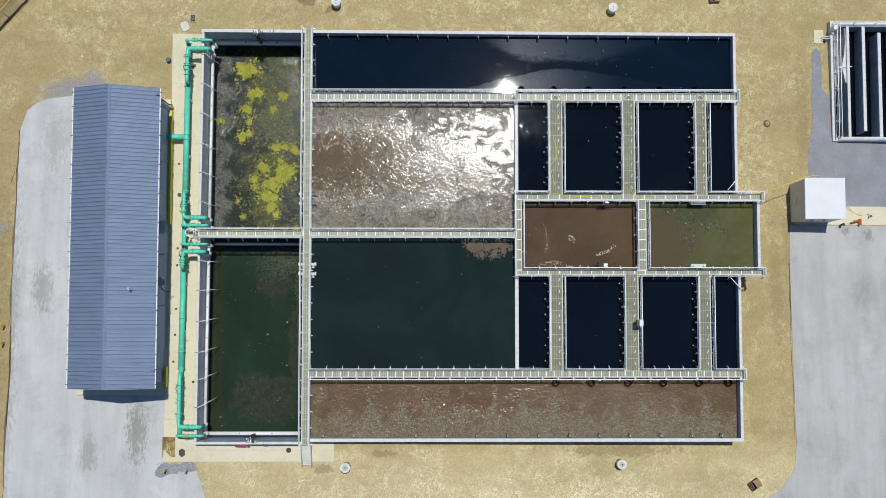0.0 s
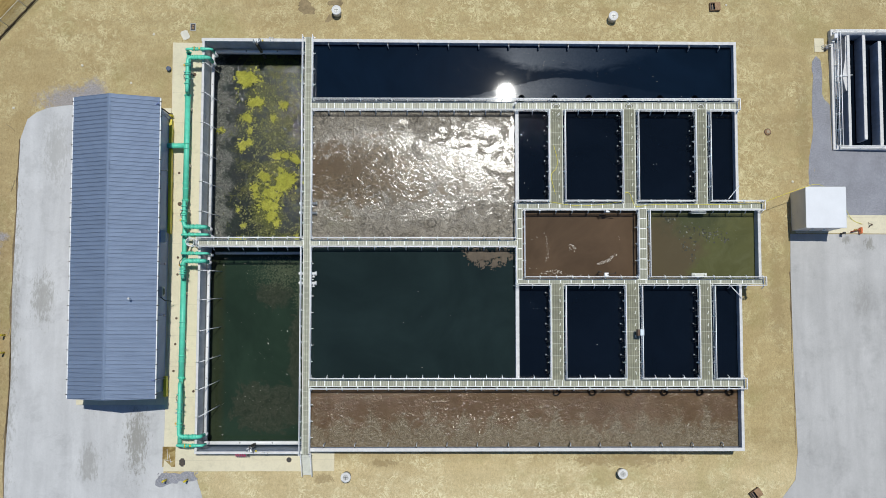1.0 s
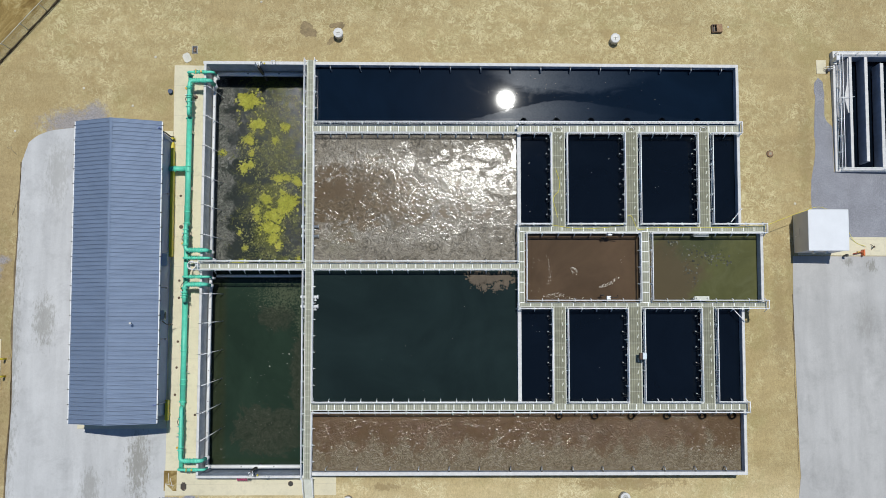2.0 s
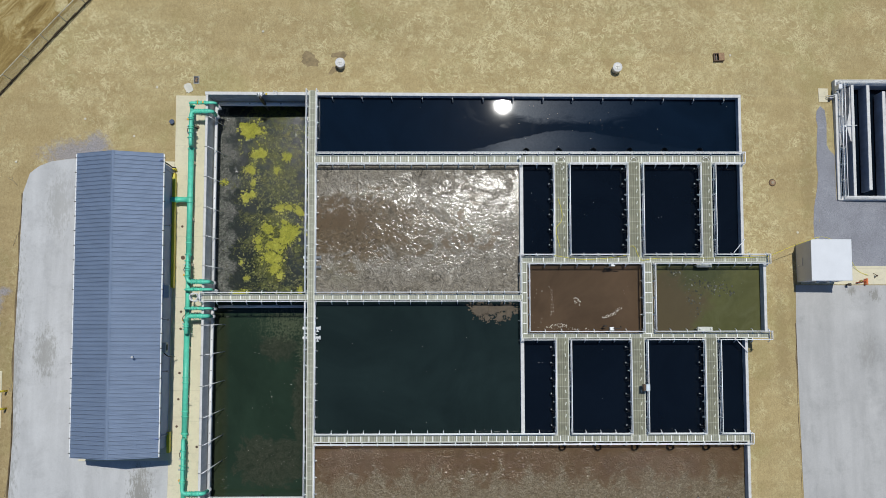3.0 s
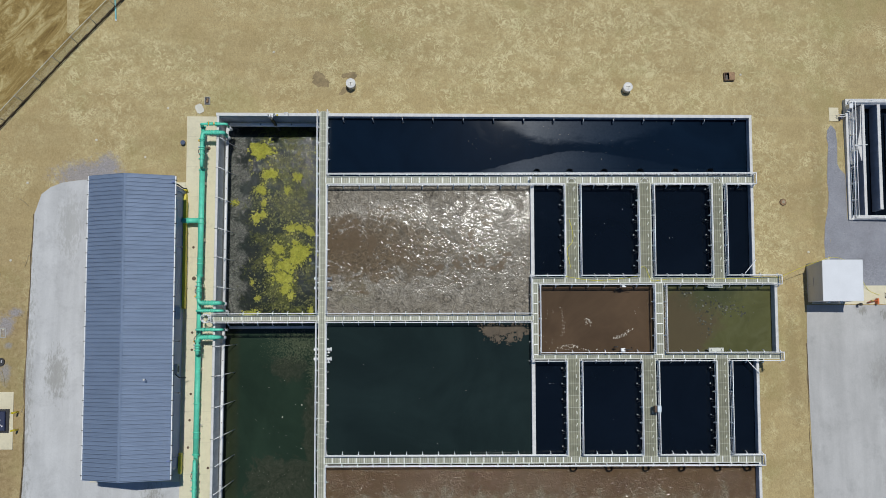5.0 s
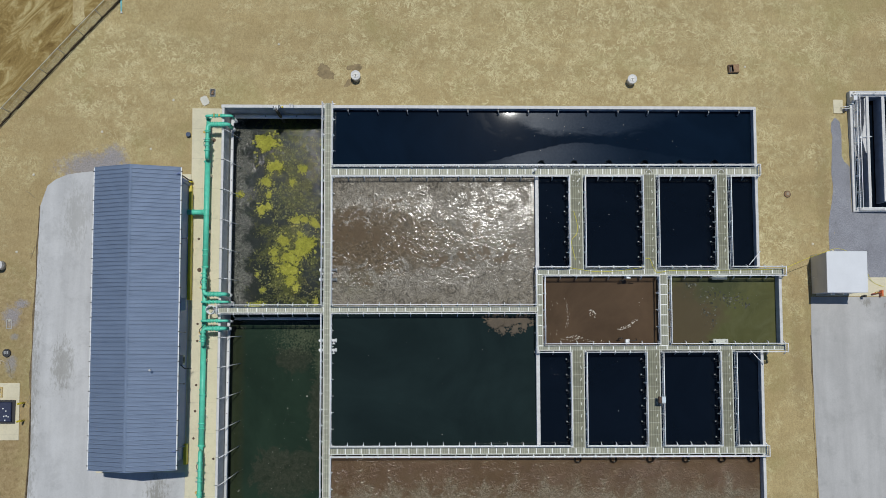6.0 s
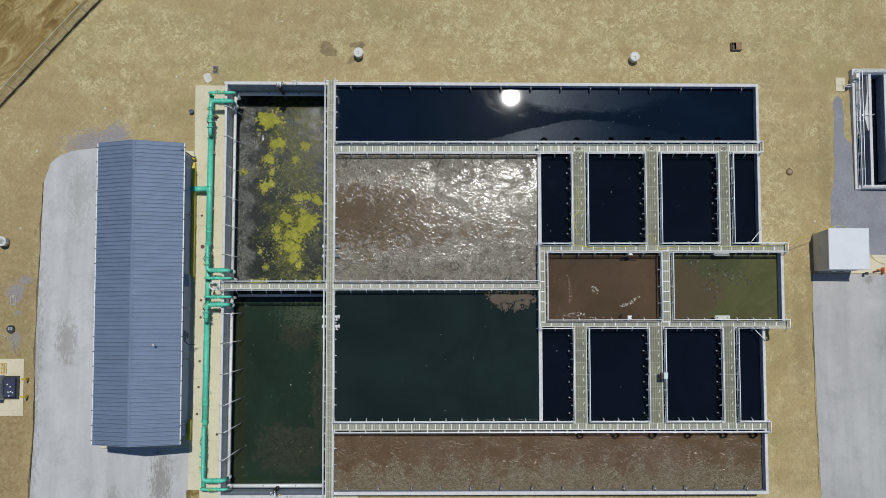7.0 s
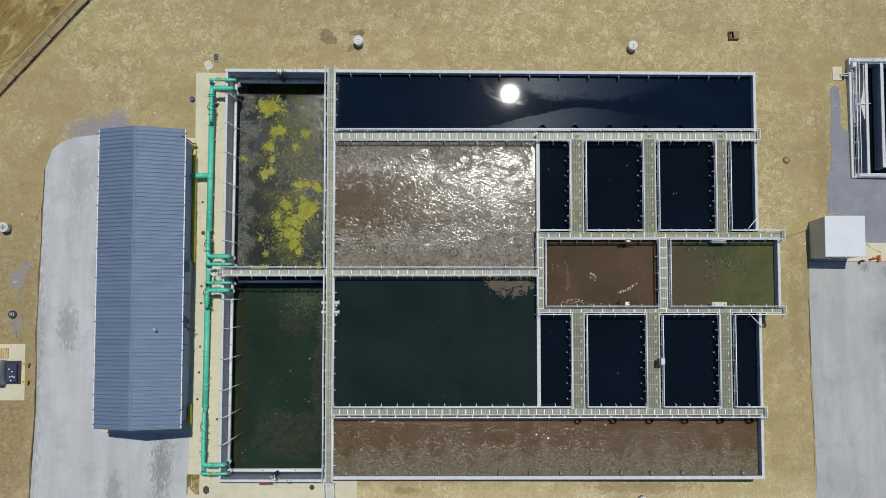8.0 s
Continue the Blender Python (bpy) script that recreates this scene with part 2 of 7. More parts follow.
def make_pavement(name, base, seed, spots=()):
    k = Nodes(name, 0.85, 0, 0.3)
    off = k.t.nodes.new("ShaderNodeVectorMath")
    k.put(off.inputs[0], k.coord)
    off.inputs[1].default_value = (seed * 7.3, seed * 3.1, 0)
    v = off.outputs[0]
    c = k.ramp(k.noise(0.18, 6, 0.65, 0.5, v), (0.3, tuple(x * 0.88 for x in base)), (0.7, tuple(x * 1.05 for x in base)))
    stain = k.ramp(k.noise(0.33, 9, 0.75, 0.3, v), (0.52, 1.0), (0.62, 0.9), (0.76, 0.76))
    c = k.mix(1.0, c, stain, 'MULTIPLY')
    fine = k.t.nodes.new("ShaderNodeVectorMath")
    fine.operation = 'MULTIPLY'
    k.put(fine.inputs[0], v)
    fine.inputs[1].default_value = (4.2, 1.3, 1.0)
    speck = k.noise(1.0, 9, 0.8, 0.2, fine.outputs[0])
    for cx, cy, rx, ry, deep in spots:
        soil = k.math('ADD', k.math('MULTIPLY', k.spot(cx, cy, rx, ry), 0.55), k.math('MULTIPLY', k.math('ADD', speck, -0.5), 2.4))
        c = k.mix(k.ramp(soil, (0.08, 0.0), (0.34, deep)), c, (0.27, 0.262, 0.235))
    n = k.t.nodes.new("ShaderNodeVectorMath")
    n.operation = 'MULTIPLY'
    k.put(n.inputs[0], v)
    n.inputs[1].default_value = (0.6, 0.06, 1.0)
    c = k.mix(1.0, c, k.ramp(k.noise(1.0, 5, 0.6, 0.3, n.outputs[0]), (0.35, 0.9), (0.65, 1.06)), 'MULTIPLY')
    grain = k.ramp(k.noise(6, 8, 0.8, 0, v), (0.3, 0.92), (0.7, 1.05))
    k.colour(k.mix(1.0, c, grain, 'MULTIPLY'))
    k.bump(k.noise(9, 4), 0.15, 0.02)
    return k.m


def make_gravel():
    k = Nodes("blue_grey_gravel", 0.9, 0, 0.3)
    c = k.ramp(k.noise(9, 6, 0.85), (0.34, (0.18, 0.185, 0.21)), (0.5, (0.29, 0.295, 0.33)), (0.64, (0.42, 0.425, 0.46)))
    big = k.ramp(k.noise(0.5, 6, 0.65), (0.3, 0.85), (0.7, 1.12))
    k.colour(k.mix(1.0, c, big, 'MULTIPLY'))
    k.bump(k.noise(8, 5, 0.75), 0.9, 0.08)
    return k.m


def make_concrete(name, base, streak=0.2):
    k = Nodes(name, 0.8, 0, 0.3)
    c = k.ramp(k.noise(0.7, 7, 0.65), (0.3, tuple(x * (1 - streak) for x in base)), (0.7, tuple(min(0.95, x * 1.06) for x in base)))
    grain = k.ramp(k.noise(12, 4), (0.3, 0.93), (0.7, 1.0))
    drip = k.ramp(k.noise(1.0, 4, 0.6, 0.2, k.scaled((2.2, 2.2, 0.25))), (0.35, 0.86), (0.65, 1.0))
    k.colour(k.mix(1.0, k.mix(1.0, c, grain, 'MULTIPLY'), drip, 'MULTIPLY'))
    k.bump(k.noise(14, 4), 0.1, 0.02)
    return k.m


SOIL = make_soil()
MUD = make_mud()
ROAD_W = make_pavement("poured_concrete_west", (0.56, 0.562, 0.565), 1, ((-34.5, -23.6, 1.5, 4.4, 0.8), (-44.6, -9.0, 1.5, 3.2, 0.6), (-43.6, 6.5, 1.6, 4.0, 0.35), (-48.2, -12.0, 1.4, 26.0, 0.55), (-39.8, 2.0, 1.0, 12.0, 0.3), (-39.3, -26.0, 1.4, 2.2, 0.5)))
ROAD_E = make_pavement("poured_concrete_east", (0.482, 0.476, 0.47), 4, ((44.2, -2.9, 0.75, 0.9, 0.8), (41.6, -2.5, 0.7, 0.6, 0.7), (43.0, -9.0, 1.2, 2.5, 0.3)))
GRAVEL = make_gravel()


def make_slab():
    k = Nodes("cream_concrete", 0.8, 0, 0.4)
    c = k.ramp(k.noise(0.25, 7, 0.62), (0.3, (0.645, 0.59, 0.43)), (0.7, (0.735, 0.675, 0.5)))
    c = k.mix(1.0, c, k.ramp(k.noise(1.4, 9, 0.75, 0.4), (0.5, 1.0), (0.7, 0.86)), 'MULTIPLY')
    c = k.mix(1.0, c, k.ramp(k.noise(7, 5, 0.7), (0.3, 0.94), (0.7, 1.03)), 'MULTIPLY')
    joint = k.ramp(k.math('FRACT', k.math('MULTIPLY', k.axis(1), 0.31)), (0.0, 0.84), (0.008, 0.84), (0.012, 1.0))
    k.colour(k.mix(1.0, c, joint, 'MULTIPLY'))
    k.bump(k.noise(12, 4), 0.12, 0.02)
    return k.m


SLAB = make_slab()
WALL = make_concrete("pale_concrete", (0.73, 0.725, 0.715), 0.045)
# Stains, plus the bluish shade of the sides put into the base colour.
WALL_IN = make_concrete("stained_shaded_concrete", (0.5, 0.55, 0.64), 0.2)
RAIL = plain("rail_aluminium", (0.97, 0.97, 0.97), 0.35, 0.0, 0.02, relief=0.0)
ALU = plain("aluminium", (0.88, 0.89, 0.9), 0.6, 0.0, 0.05, relief=0.0)
BAR = plain("deck_bar", (0.9, 0.91, 0.88), 0.7, 0.0, 0.06, relief=0.0)
STEEL = plain("galvanised_steel", (0.45, 0.46, 0.47), 0.4, 0.7, 0.15, relief=0.05)
GREEN = plain("green_pipe_paint", (0.13, 0.68, 0.48), 0.45, 0, 0.14, big=1.5, relief=0.05)
WHITE = plain("white_pipe", (0.82, 0.83, 0.83), 0.4, 0, 0.06)
YELLOW = plain("yellow_paint", (0.72, 0.58, 0.03), 0.45, 0, 0.1)
ORANGE = plain("orange_paint", (0.72, 0.42, 0.03), 0.45, 0, 0.1)
RED = plain("red_brown_paint", (0.5, 0.1, 0.04), 0.45, 0, 0.12)
BLACK = plain("black_plastic", (0.02, 0.02, 0.024), 0.5, 0, 0.2)
DARK = plain("dark_iron", (0.06, 0.055, 0.05), 0.6, 0.3, 0.3)
ROOF = plain("slate_blue_roofing", (0.235, 0.3, 0.425), 0.38, 0.25, 0.06, big=0.4, small=3, relief=0.02, each=0.05)
CLAD = plain("slate_cladding", (0.22, 0.28, 0.5), 0.5, 0.1, 0.1)
TANKER = plain("white_roof_paint", (0.69, 0.71, 0.75), 0.4, 0, 0.04)
GREYWALL = plain("grey_panel_paint", (0.31, 0.31, 0.32), 0.55, 0, 0.08)
RISER = make_concrete("riser_concrete", (0.5, 0.49, 0.46), 0.2)
GLASS = plain("dark_glass", (0.02, 0.025, 0.03), 0.08, 0, 0.1, relief=0)
BROWN = plain("rusty_cover", (0.12, 0.075, 0.05), 0.7, 0.2, 0.3)
HOSE = plain("yellow_hose", (0.75, 0.68, 0.05), 0.5, 0, 0.05)


def make_grating(name, low, high):
    k = Nodes(name, 0.65, 0.1, 0.4)
    bars = k.ramp(k.math('SINE', k.math('MULTIPLY', k.axis(0), 26.0)), (0.1, 0.72), (0.8, 1.06))
    c = k.ramp(k.noise(1.5, 5, 0.6), (0.3, low), (0.7, high))
    c = k.mix(1.0, c, bars, 'MULTIPLY')
    k.colour(k.mix(1.0, c, k.ramp(k.random(), (0, 0.88), (1, 1.05)), 'MULTIPLY'))
    k.bump(k.noise(25, 3), 0.3, 0.02)
    return k.m


GRATE = make_grating("worn_grating", (0.2, 0.2, 0.145), (0.3, 0.3, 0.215))
GRATE_MID = make_grating("grey_grating", (0.32, 0.325, 0.255), (0.43, 0.435, 0.345))
GRATE_PALE = make_grating("pale_grating", (0.43, 0.43, 0.345), (0.57, 0.57, 0.465))
KICK = plain("deck_edge_concrete", (0.62, 0.63, 0.56), 0.7, 0, 0.12, big=1.5)


# ---- ground ----
bm = bmesh.new()
HOLES = ((-28.12, 27.97, -24.6, 17.8), (-28.12, -16.95, -24.85, -24.6), (-28.12, -16.95, 17.8, 18.1), (40.85, 59.5, 7.85, 20.8))
xs = sorted({-900, -400, -160, -90, 90, 160, 400, 900} | {-60 + 4 * i for i in range(31)} | {h[k] for h in HOLES for k in (0, 1)})
ys = sorted({-900, -400, -160, -90, 90, 160, 400, 900} | {-60 + 4 * i for i in range(31)} | {h[k] for h in HOLES for k in (2, 3)})
grid = {}
for i, x in enumerate(xs):
    for j, y in enumerate(ys):
        grid[i, j] = bm.verts.new((x, y, lie(x, y) - (0.0 if abs(x) < 70 and abs(y) < 70 else 0.6)))
for i in range(len(xs) - 1):
    for j in range(len(ys) - 1):
        mx, my = (xs[i] + xs[i + 1]) / 2, (ys[j] + ys[j + 1]) / 2
        if not any(h[0] < mx < h[1] and h[2] < my < h[3] for h in HOLES):
            bm.faces.new((grid[i, j], grid[i + 1, j], grid[i + 1, j + 1], grid[i, j + 1]))
tagged(part("ground", bm, SOIL), "bare tan soil with dry straw and thin grass", "ground", kind="structure")


def laid(name, outline, lift, material, label, category, thick=0.0, kind="structure", cell=3.0):
    b = bmesh.new()
    draped(b, outline, lift, cell, thick)
    return tagged(part(name, b, material), label, category, kind=kind)


laid("road_west", [(-31.7, 11.2)] + ragged([(-41.6, 11.5), (-44.6, 11.1), (-46.7, 9.9), (-47.4, 7.8)], 3, 0.15)[:-3] +
     [(-47.4, 7.8), (-47.6, 2.0), (-47.8, -8.7), (-47.6, -17.4), (-47.9, -26.0), (-47.5, -60.0), (-24.0, -60.0), (-26.3, -34.0), (-27.3, -30.6), (-28.3, -27.6), (-31.7, -27.1)],
     0.05, ROAD_W, "pale grey poured concrete apron beside the blower building", "pavement", 0.12)
# the shadow at the slab's rim, painted as a dark brown earth strip
EDGE = plain("shadow_brown_earth", (0.2, 0.15, 0.085), 0.95, 0, 0.35, big=1.5, small=6, relief=0.4)


def edge_strip(line, wide, label):
    rim = ragged(line, 3, 0.06)
    back = ragged([(x + wide[0], y + wide[1]) for x, y in line], 5, 0.1)
    laid("earth_edge", rim + back[::-1], 0.02, EDGE, label, "soil")


edge_strip([(-47.4, 7.8), (-47.6, 2.0), (-47.8, -8.7), (-47.6, -17.4), (-47.9, -26.0), (-47.8, -34.0)], (-0.16, 0), "dark earth strip for the shadow beside the paving")
edge_strip([(35.2, -6.0), (35.1, -12.3), (35.0, -22.0), (35.0, -25.4)], (-0.14, 0), "dark earth strip for the shadow beside the yard")
laid("road_east", [(35.4, -1.85), (35.2, -6.0), (35.1, -12.3), (35.0, -22.0), (35.0, -25.4), (34.6, -28.2), (33.0, -30.2), (30.6, -31.6), (24.0, -33.5), (10.0, -35.0), (10.0, -60.0), (70.0, -60.0), (70.0, -1.8)],
     0.05, ROAD_E, "pale grey poured concrete yard with faint tyre stains", "pavement", 0.12)
laid("gravel_area", ragged([(39.6, 17.8), (39.1, 18.3), (38.66, 17.7), (38.59, 15.1), (38.42, 12.6), (38.44, 9.8), (38.02, 7.5), (37.8, 5.8), (37.75, 4.1), (37.9, 2.0), (38.0, 0.3)], 5, 0.1, 0.8)[:-3] +
     [(38.0, 0.3), (70.0, 0.3), (70.0, 7.6), (40.5, 7.6), (40.5, 12.7), (39.9, 13.3), (39.65, 13.9), (39.75, 16.4)], 0.03, GRAVEL, "blue grey crushed stone beside the open channels", "gravel")
laid("pavement_east", [(36.0, 0.3), (70.0, 0.3), (70.0, -1.75), (36.0, -1.75)], 0.07, SLAB, "narrow cream concrete strip along the yard", "pavement", 0.1)
laid("slab_west", [(-31.66, 18.33), (-28.1, 18.35), (-28.22, -24.95), (-16.93, -24.95), (-16.93, -24.7), (-14.12, -24.7), (-14.1, -26.98), (-31.68, -26.89)], 0.12, SLAB, "cream concrete slab under the green pipes", "slab", 0.25)
laid("building_slab", [(-40.74, 11.2), (-31.68, 11.2), (-31.7, -20.06), (-40.74, -20.03)], 0.25, SLAB, "cream concrete base under the blower building", "slab", 0.25)
laid("gravel_strip", ragged([(-32.5, -28.3), (-32.2, -27.5), (-31.9, -27.1), (-28.6, -26.98), (-28.1, -27.7), (-29.5, -27.95), (-30.8, -28.1), (-31.7, -28.5)], 9, 0.15, 0.4), 0.062, GRAVEL, "grey crushed stone between the slab and the apron", "gravel", cell=1.0)
laid("mud", [(-52.2, 17.0), (-39.4, 31.5), (-36.0, 36.0), (-30.0, 45.0), (-60.0, 68.0), (-68.0, 68.0), (-68.0, 0.0), (-64.0, 4.0)], 0.03, MUD, "wet brown earth rutted by wheels", "earth")

# ---- tank walls ----
TOP, LOW = 4.3, -5.0


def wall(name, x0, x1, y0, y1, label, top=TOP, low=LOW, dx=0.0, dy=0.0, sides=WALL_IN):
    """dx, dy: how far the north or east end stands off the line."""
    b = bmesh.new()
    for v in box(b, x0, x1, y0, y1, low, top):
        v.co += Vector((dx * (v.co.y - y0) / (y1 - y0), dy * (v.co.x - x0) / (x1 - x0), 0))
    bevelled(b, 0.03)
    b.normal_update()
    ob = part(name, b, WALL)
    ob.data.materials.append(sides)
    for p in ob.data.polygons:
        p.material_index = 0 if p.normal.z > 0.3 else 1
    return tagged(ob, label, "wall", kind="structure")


PALE = "pale concrete tank wall with a smooth top"
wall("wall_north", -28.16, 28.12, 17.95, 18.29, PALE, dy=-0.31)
# Paler sides: the sunlit inner face is put into the colour.
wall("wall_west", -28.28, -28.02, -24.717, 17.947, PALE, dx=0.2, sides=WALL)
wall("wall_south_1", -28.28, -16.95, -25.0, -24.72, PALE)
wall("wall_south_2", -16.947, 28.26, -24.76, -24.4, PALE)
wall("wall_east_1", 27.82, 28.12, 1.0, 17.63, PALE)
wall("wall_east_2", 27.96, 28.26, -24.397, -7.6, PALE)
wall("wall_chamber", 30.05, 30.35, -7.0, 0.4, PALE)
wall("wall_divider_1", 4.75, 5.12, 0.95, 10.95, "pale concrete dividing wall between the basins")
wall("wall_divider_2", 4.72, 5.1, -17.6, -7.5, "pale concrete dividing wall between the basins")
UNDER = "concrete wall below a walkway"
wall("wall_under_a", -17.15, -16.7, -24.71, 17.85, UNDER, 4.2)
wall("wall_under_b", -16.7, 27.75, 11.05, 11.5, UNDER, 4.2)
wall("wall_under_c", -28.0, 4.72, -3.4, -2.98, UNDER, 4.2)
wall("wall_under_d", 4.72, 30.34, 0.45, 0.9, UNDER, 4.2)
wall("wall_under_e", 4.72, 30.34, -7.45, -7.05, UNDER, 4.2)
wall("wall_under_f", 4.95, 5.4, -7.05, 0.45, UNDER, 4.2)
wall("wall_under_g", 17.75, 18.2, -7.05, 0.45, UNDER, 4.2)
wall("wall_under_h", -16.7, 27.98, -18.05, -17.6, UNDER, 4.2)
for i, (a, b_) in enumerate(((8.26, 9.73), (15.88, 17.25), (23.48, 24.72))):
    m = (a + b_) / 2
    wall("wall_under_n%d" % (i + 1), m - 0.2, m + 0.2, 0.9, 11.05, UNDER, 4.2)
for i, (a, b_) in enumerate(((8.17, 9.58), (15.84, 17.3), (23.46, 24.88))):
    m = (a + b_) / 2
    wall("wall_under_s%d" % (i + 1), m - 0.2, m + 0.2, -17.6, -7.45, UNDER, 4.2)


# ---- water ----
def make_calm(name, base, rough=0.03, ripple=0.002):
    k = Nodes(name, rough, 0.0, 0.5)
    k.b.inputs["IOR"].default_value = 1.333
    k.colour(k.ramp(k.noise(0.1, 6, 0.62, 1.2), (0.35, tuple(v * 0.8 for v in base)), (0.72, tuple(v * 1.25 for v in base))))
    if ripple:
        k.bump(k.noise(0.6, 3), ripple, 0.03)
    return k


def make_deep(name, oily):
    k = make_calm(name, (0.0035, 0.0095, 0.021) if oily else (0.0035, 0.0065, 0.0125), 0.02, 0.0)
    film = k.noise(0.1, 8, 0.66, 1.0, k.scaled((0.7, 0.9, 1.0)))
    k.put(k.b.inputs["Roughness"], k.ramp(film, (0.53, 0.013), (0.545, 0.018), (0.7, 0.022)))
    if oily:
        # two tongues of thin film with a dark meander between them
        old = k.b.inputs["Base Color"].links[0].from_socket
        x, y = k.axis(0), k.axis(1)
        rag = k.math('MULTIPLY', k.math('ADD', k.noise(0.5, 10, 0.72, 1.0, k.scaled((0.6, 1.3, 1.0))), -0.5), 3.2)
        soft = k.math('MULTIPLY', k.math('ADD', k.noise(0.35, 5, 0.55, 0.8), -0.5), 1.1)
        upper = k.math('ADD', k.math('MULTIPLY', k.math('MAXIMUM', k.math('SUBTRACT', 5.8, x), 0.0), 0.45), k.math('MULTIPLY', k.math('MAXIMUM', k.math('SUBTRACT', x, 15.0), 0.0), 0.3))
        north = k.math('ADD', k.math('SUBTRACT', k.math('SUBTRACT', y, 14.95), upper), rag)
        lower = k.math('MULTIPLY', k.math('MINIMUM', k.math('SUBTRACT', x, 9.2), 0.0), 0.24)
        east = k.math('MULTIPLY', k.math('MINIMUM', k.math('SUBTRACT', 9.2, x), 0.0), 0.16)
        south = k.math('ADD', k.math('SUBTRACT', k.math('ADD', 14.6, k.math('ADD', lower, east)), y), soft)
        north = k.math('MULTIPLY', k.ramp(north, (0.0, 0.0), (0.9, 1.0)), k.ramp(k.math('MULTIPLY', x, 0.04), (0.05, 0.0), (0.2, 1.0), (0.55, 0.6), (0.8, 0.1)))
        south = k.math('MULTIPLY', k.ramp(south, (0.0, 0.0), (0.12, 0.8), (0.9, 1.0)), k.ramp(k.math('MULTIPLY', k.math('ADD', x, 4.0), 0.04), (0.08, 0.0), (0.3, 1.0), (0.5, 0.8), (0.8, 0.15)))
        sheet = k.math('MULTIPLY', k.math('MAXIMUM', north, south), k.ramp(k.noise(5.0, 8, 0.75), (0.3, 0.6), (0.6, 1.0)))
        k.put(k.b.inputs["Coat Weight"], k.ramp(sheet, (0.0, 0.003), (1.0, 0.044)))
        k.b.inputs["Coat Roughness"].default_value = 0.19
        k.b.inputs["Coat IOR"].default_value = 1.33
        # The film's bluish sheen is put into the base colour.
        k.colour(k.mix(k.math('MULTIPLY', sheet, 0.9), old, (0.018, 0.035, 0.064)))
    return k.m


DEEP = make_deep("dark_blue_water", False)
OILY = make_deep("oily_blue_water", True)
TEAL = make_calm("dark_teal_water", (0.014, 0.024, 0.023), 0.04).m


def make_pond():
    k = make_calm("dark_green_water", (0.02, 0.036, 0.0225), 0.05)
    old = k.b.inputs["Base Color"].links[0].from_socket
    rag = k.math('MULTIPLY', k.math('ADD', k.noise(0.55, 10, 0.7, 1.6), -0.5), 1.5)
    # silt: a sheet in the south that runs up along the east side
    south = k.math('ADD', k.spot(-21.7, -20.7, 5.4, 3.7), rag)
    strip = k.math('ADD', k.spot(-17.9, -15.0, 2.0, 7.5), rag)
    veil = k.math('MULTIPLY', k.math('ADD', k.spot(-21.0, -8.5, 3.6, 2.6), rag), 0.6)
    silt = k.ramp(k.math('MAXIMUM', k.math('MAXIMUM', south, strip), veil), (0.22, 0.0), (0.34, 0.75), (0.8, 0.95))
    swirl = k.ramp(k.noise(0.9, 9, 0.72, 2.6), (0.36, (0.025, 0.031, 0.019)), (0.5, (0.039, 0.045, 0.029)), (0.66, (0.054, 0.058, 0.04)))
    c = k.mix(silt, old, k.mix(1.0, swirl, k.ramp(k.noise(7, 5, 0.75), (0.35, 0.75), (0.65, 1.25)), 'MULTIPLY'))
    # a scatter of pale green crumbs in the north-east
    place = k.math('MAXIMUM', k.spot(-20.0, -6.0, 5.2, 3.2), k.spot(-18.0, -8.6, 1.7, 4.2))
    crumbs = k.math('ADD', k.noise(5.5, 6, 0.8, 0.4), k.math('MULTIPLY', place, 0.22))
    c = k.mix(k.ramp(crumbs, (0.63, 0.0), (0.66, 0.8)), c, (0.085, 0.1, 0.06))
    rim = k.math('ADD', k.math('MULTIPLY', k.math('ADD', k.axis(0), 26.2), -0.8), k.math('MULTIPLY', rag, 0.3))
    c = k.mix(k.ramp(rim, (0.0, 0.0), (0.4, 0.35)), c, k.ramp(k.noise(2.5, 8, 0.75), (0.3, (0.026, 0.024, 0.008)), (0.7, (0.05, 0.044, 0.017))))
    k.colour(c)
    return k.m


POND = make_pond()
BROTH = make_calm("brown_water", (0.094, 0.062, 0.0375), 0.06).m


def make_olive():
    k = make_calm("olive_water", (0.093, 0.095, 0.038), 0.07)
    old = k.b.inputs["Base Color"].links[0].from_socket
    brown = k.math('ADD', k.math('MULTIPLY', k.spot(19.4, -4.4, 6.0, 5.0), 0.75), k.math('ADD', k.noise(0.4, 7, 0.66, 0.8), -0.5))
    c = k.mix(k.ramp(k.noise(0.45, 7, 0.68, 1.2), (0.45, 0.0), (0.65, 0.6)), old, (0.125, 0.128, 0.062))
    c = k.mix(k.ramp(brown, (0.02, 0.0), (0.3, 0.8)), c, (0.098, 0.073, 0.045))
    murk = k.math('ADD', k.math('MULTIPLY', k.spot(24.0, 0.0, 6.0, 3.5), 0.5), k.math('ADD', k.noise(0.5, 8, 0.7, 1.0), -0.5))
    k.colour(k.mix(k.ramp(murk, (0.1, 0.0), (0.35, 0.6)), c, (0.06, 0.07, 0.038)))
    return k.m


OLIVE = make_olive()
def churned(name, rough):
    k = Nodes(name, rough, 0.0, 0.5)
    k.b.inputs["IOR"].default_value = 1.333
    return k


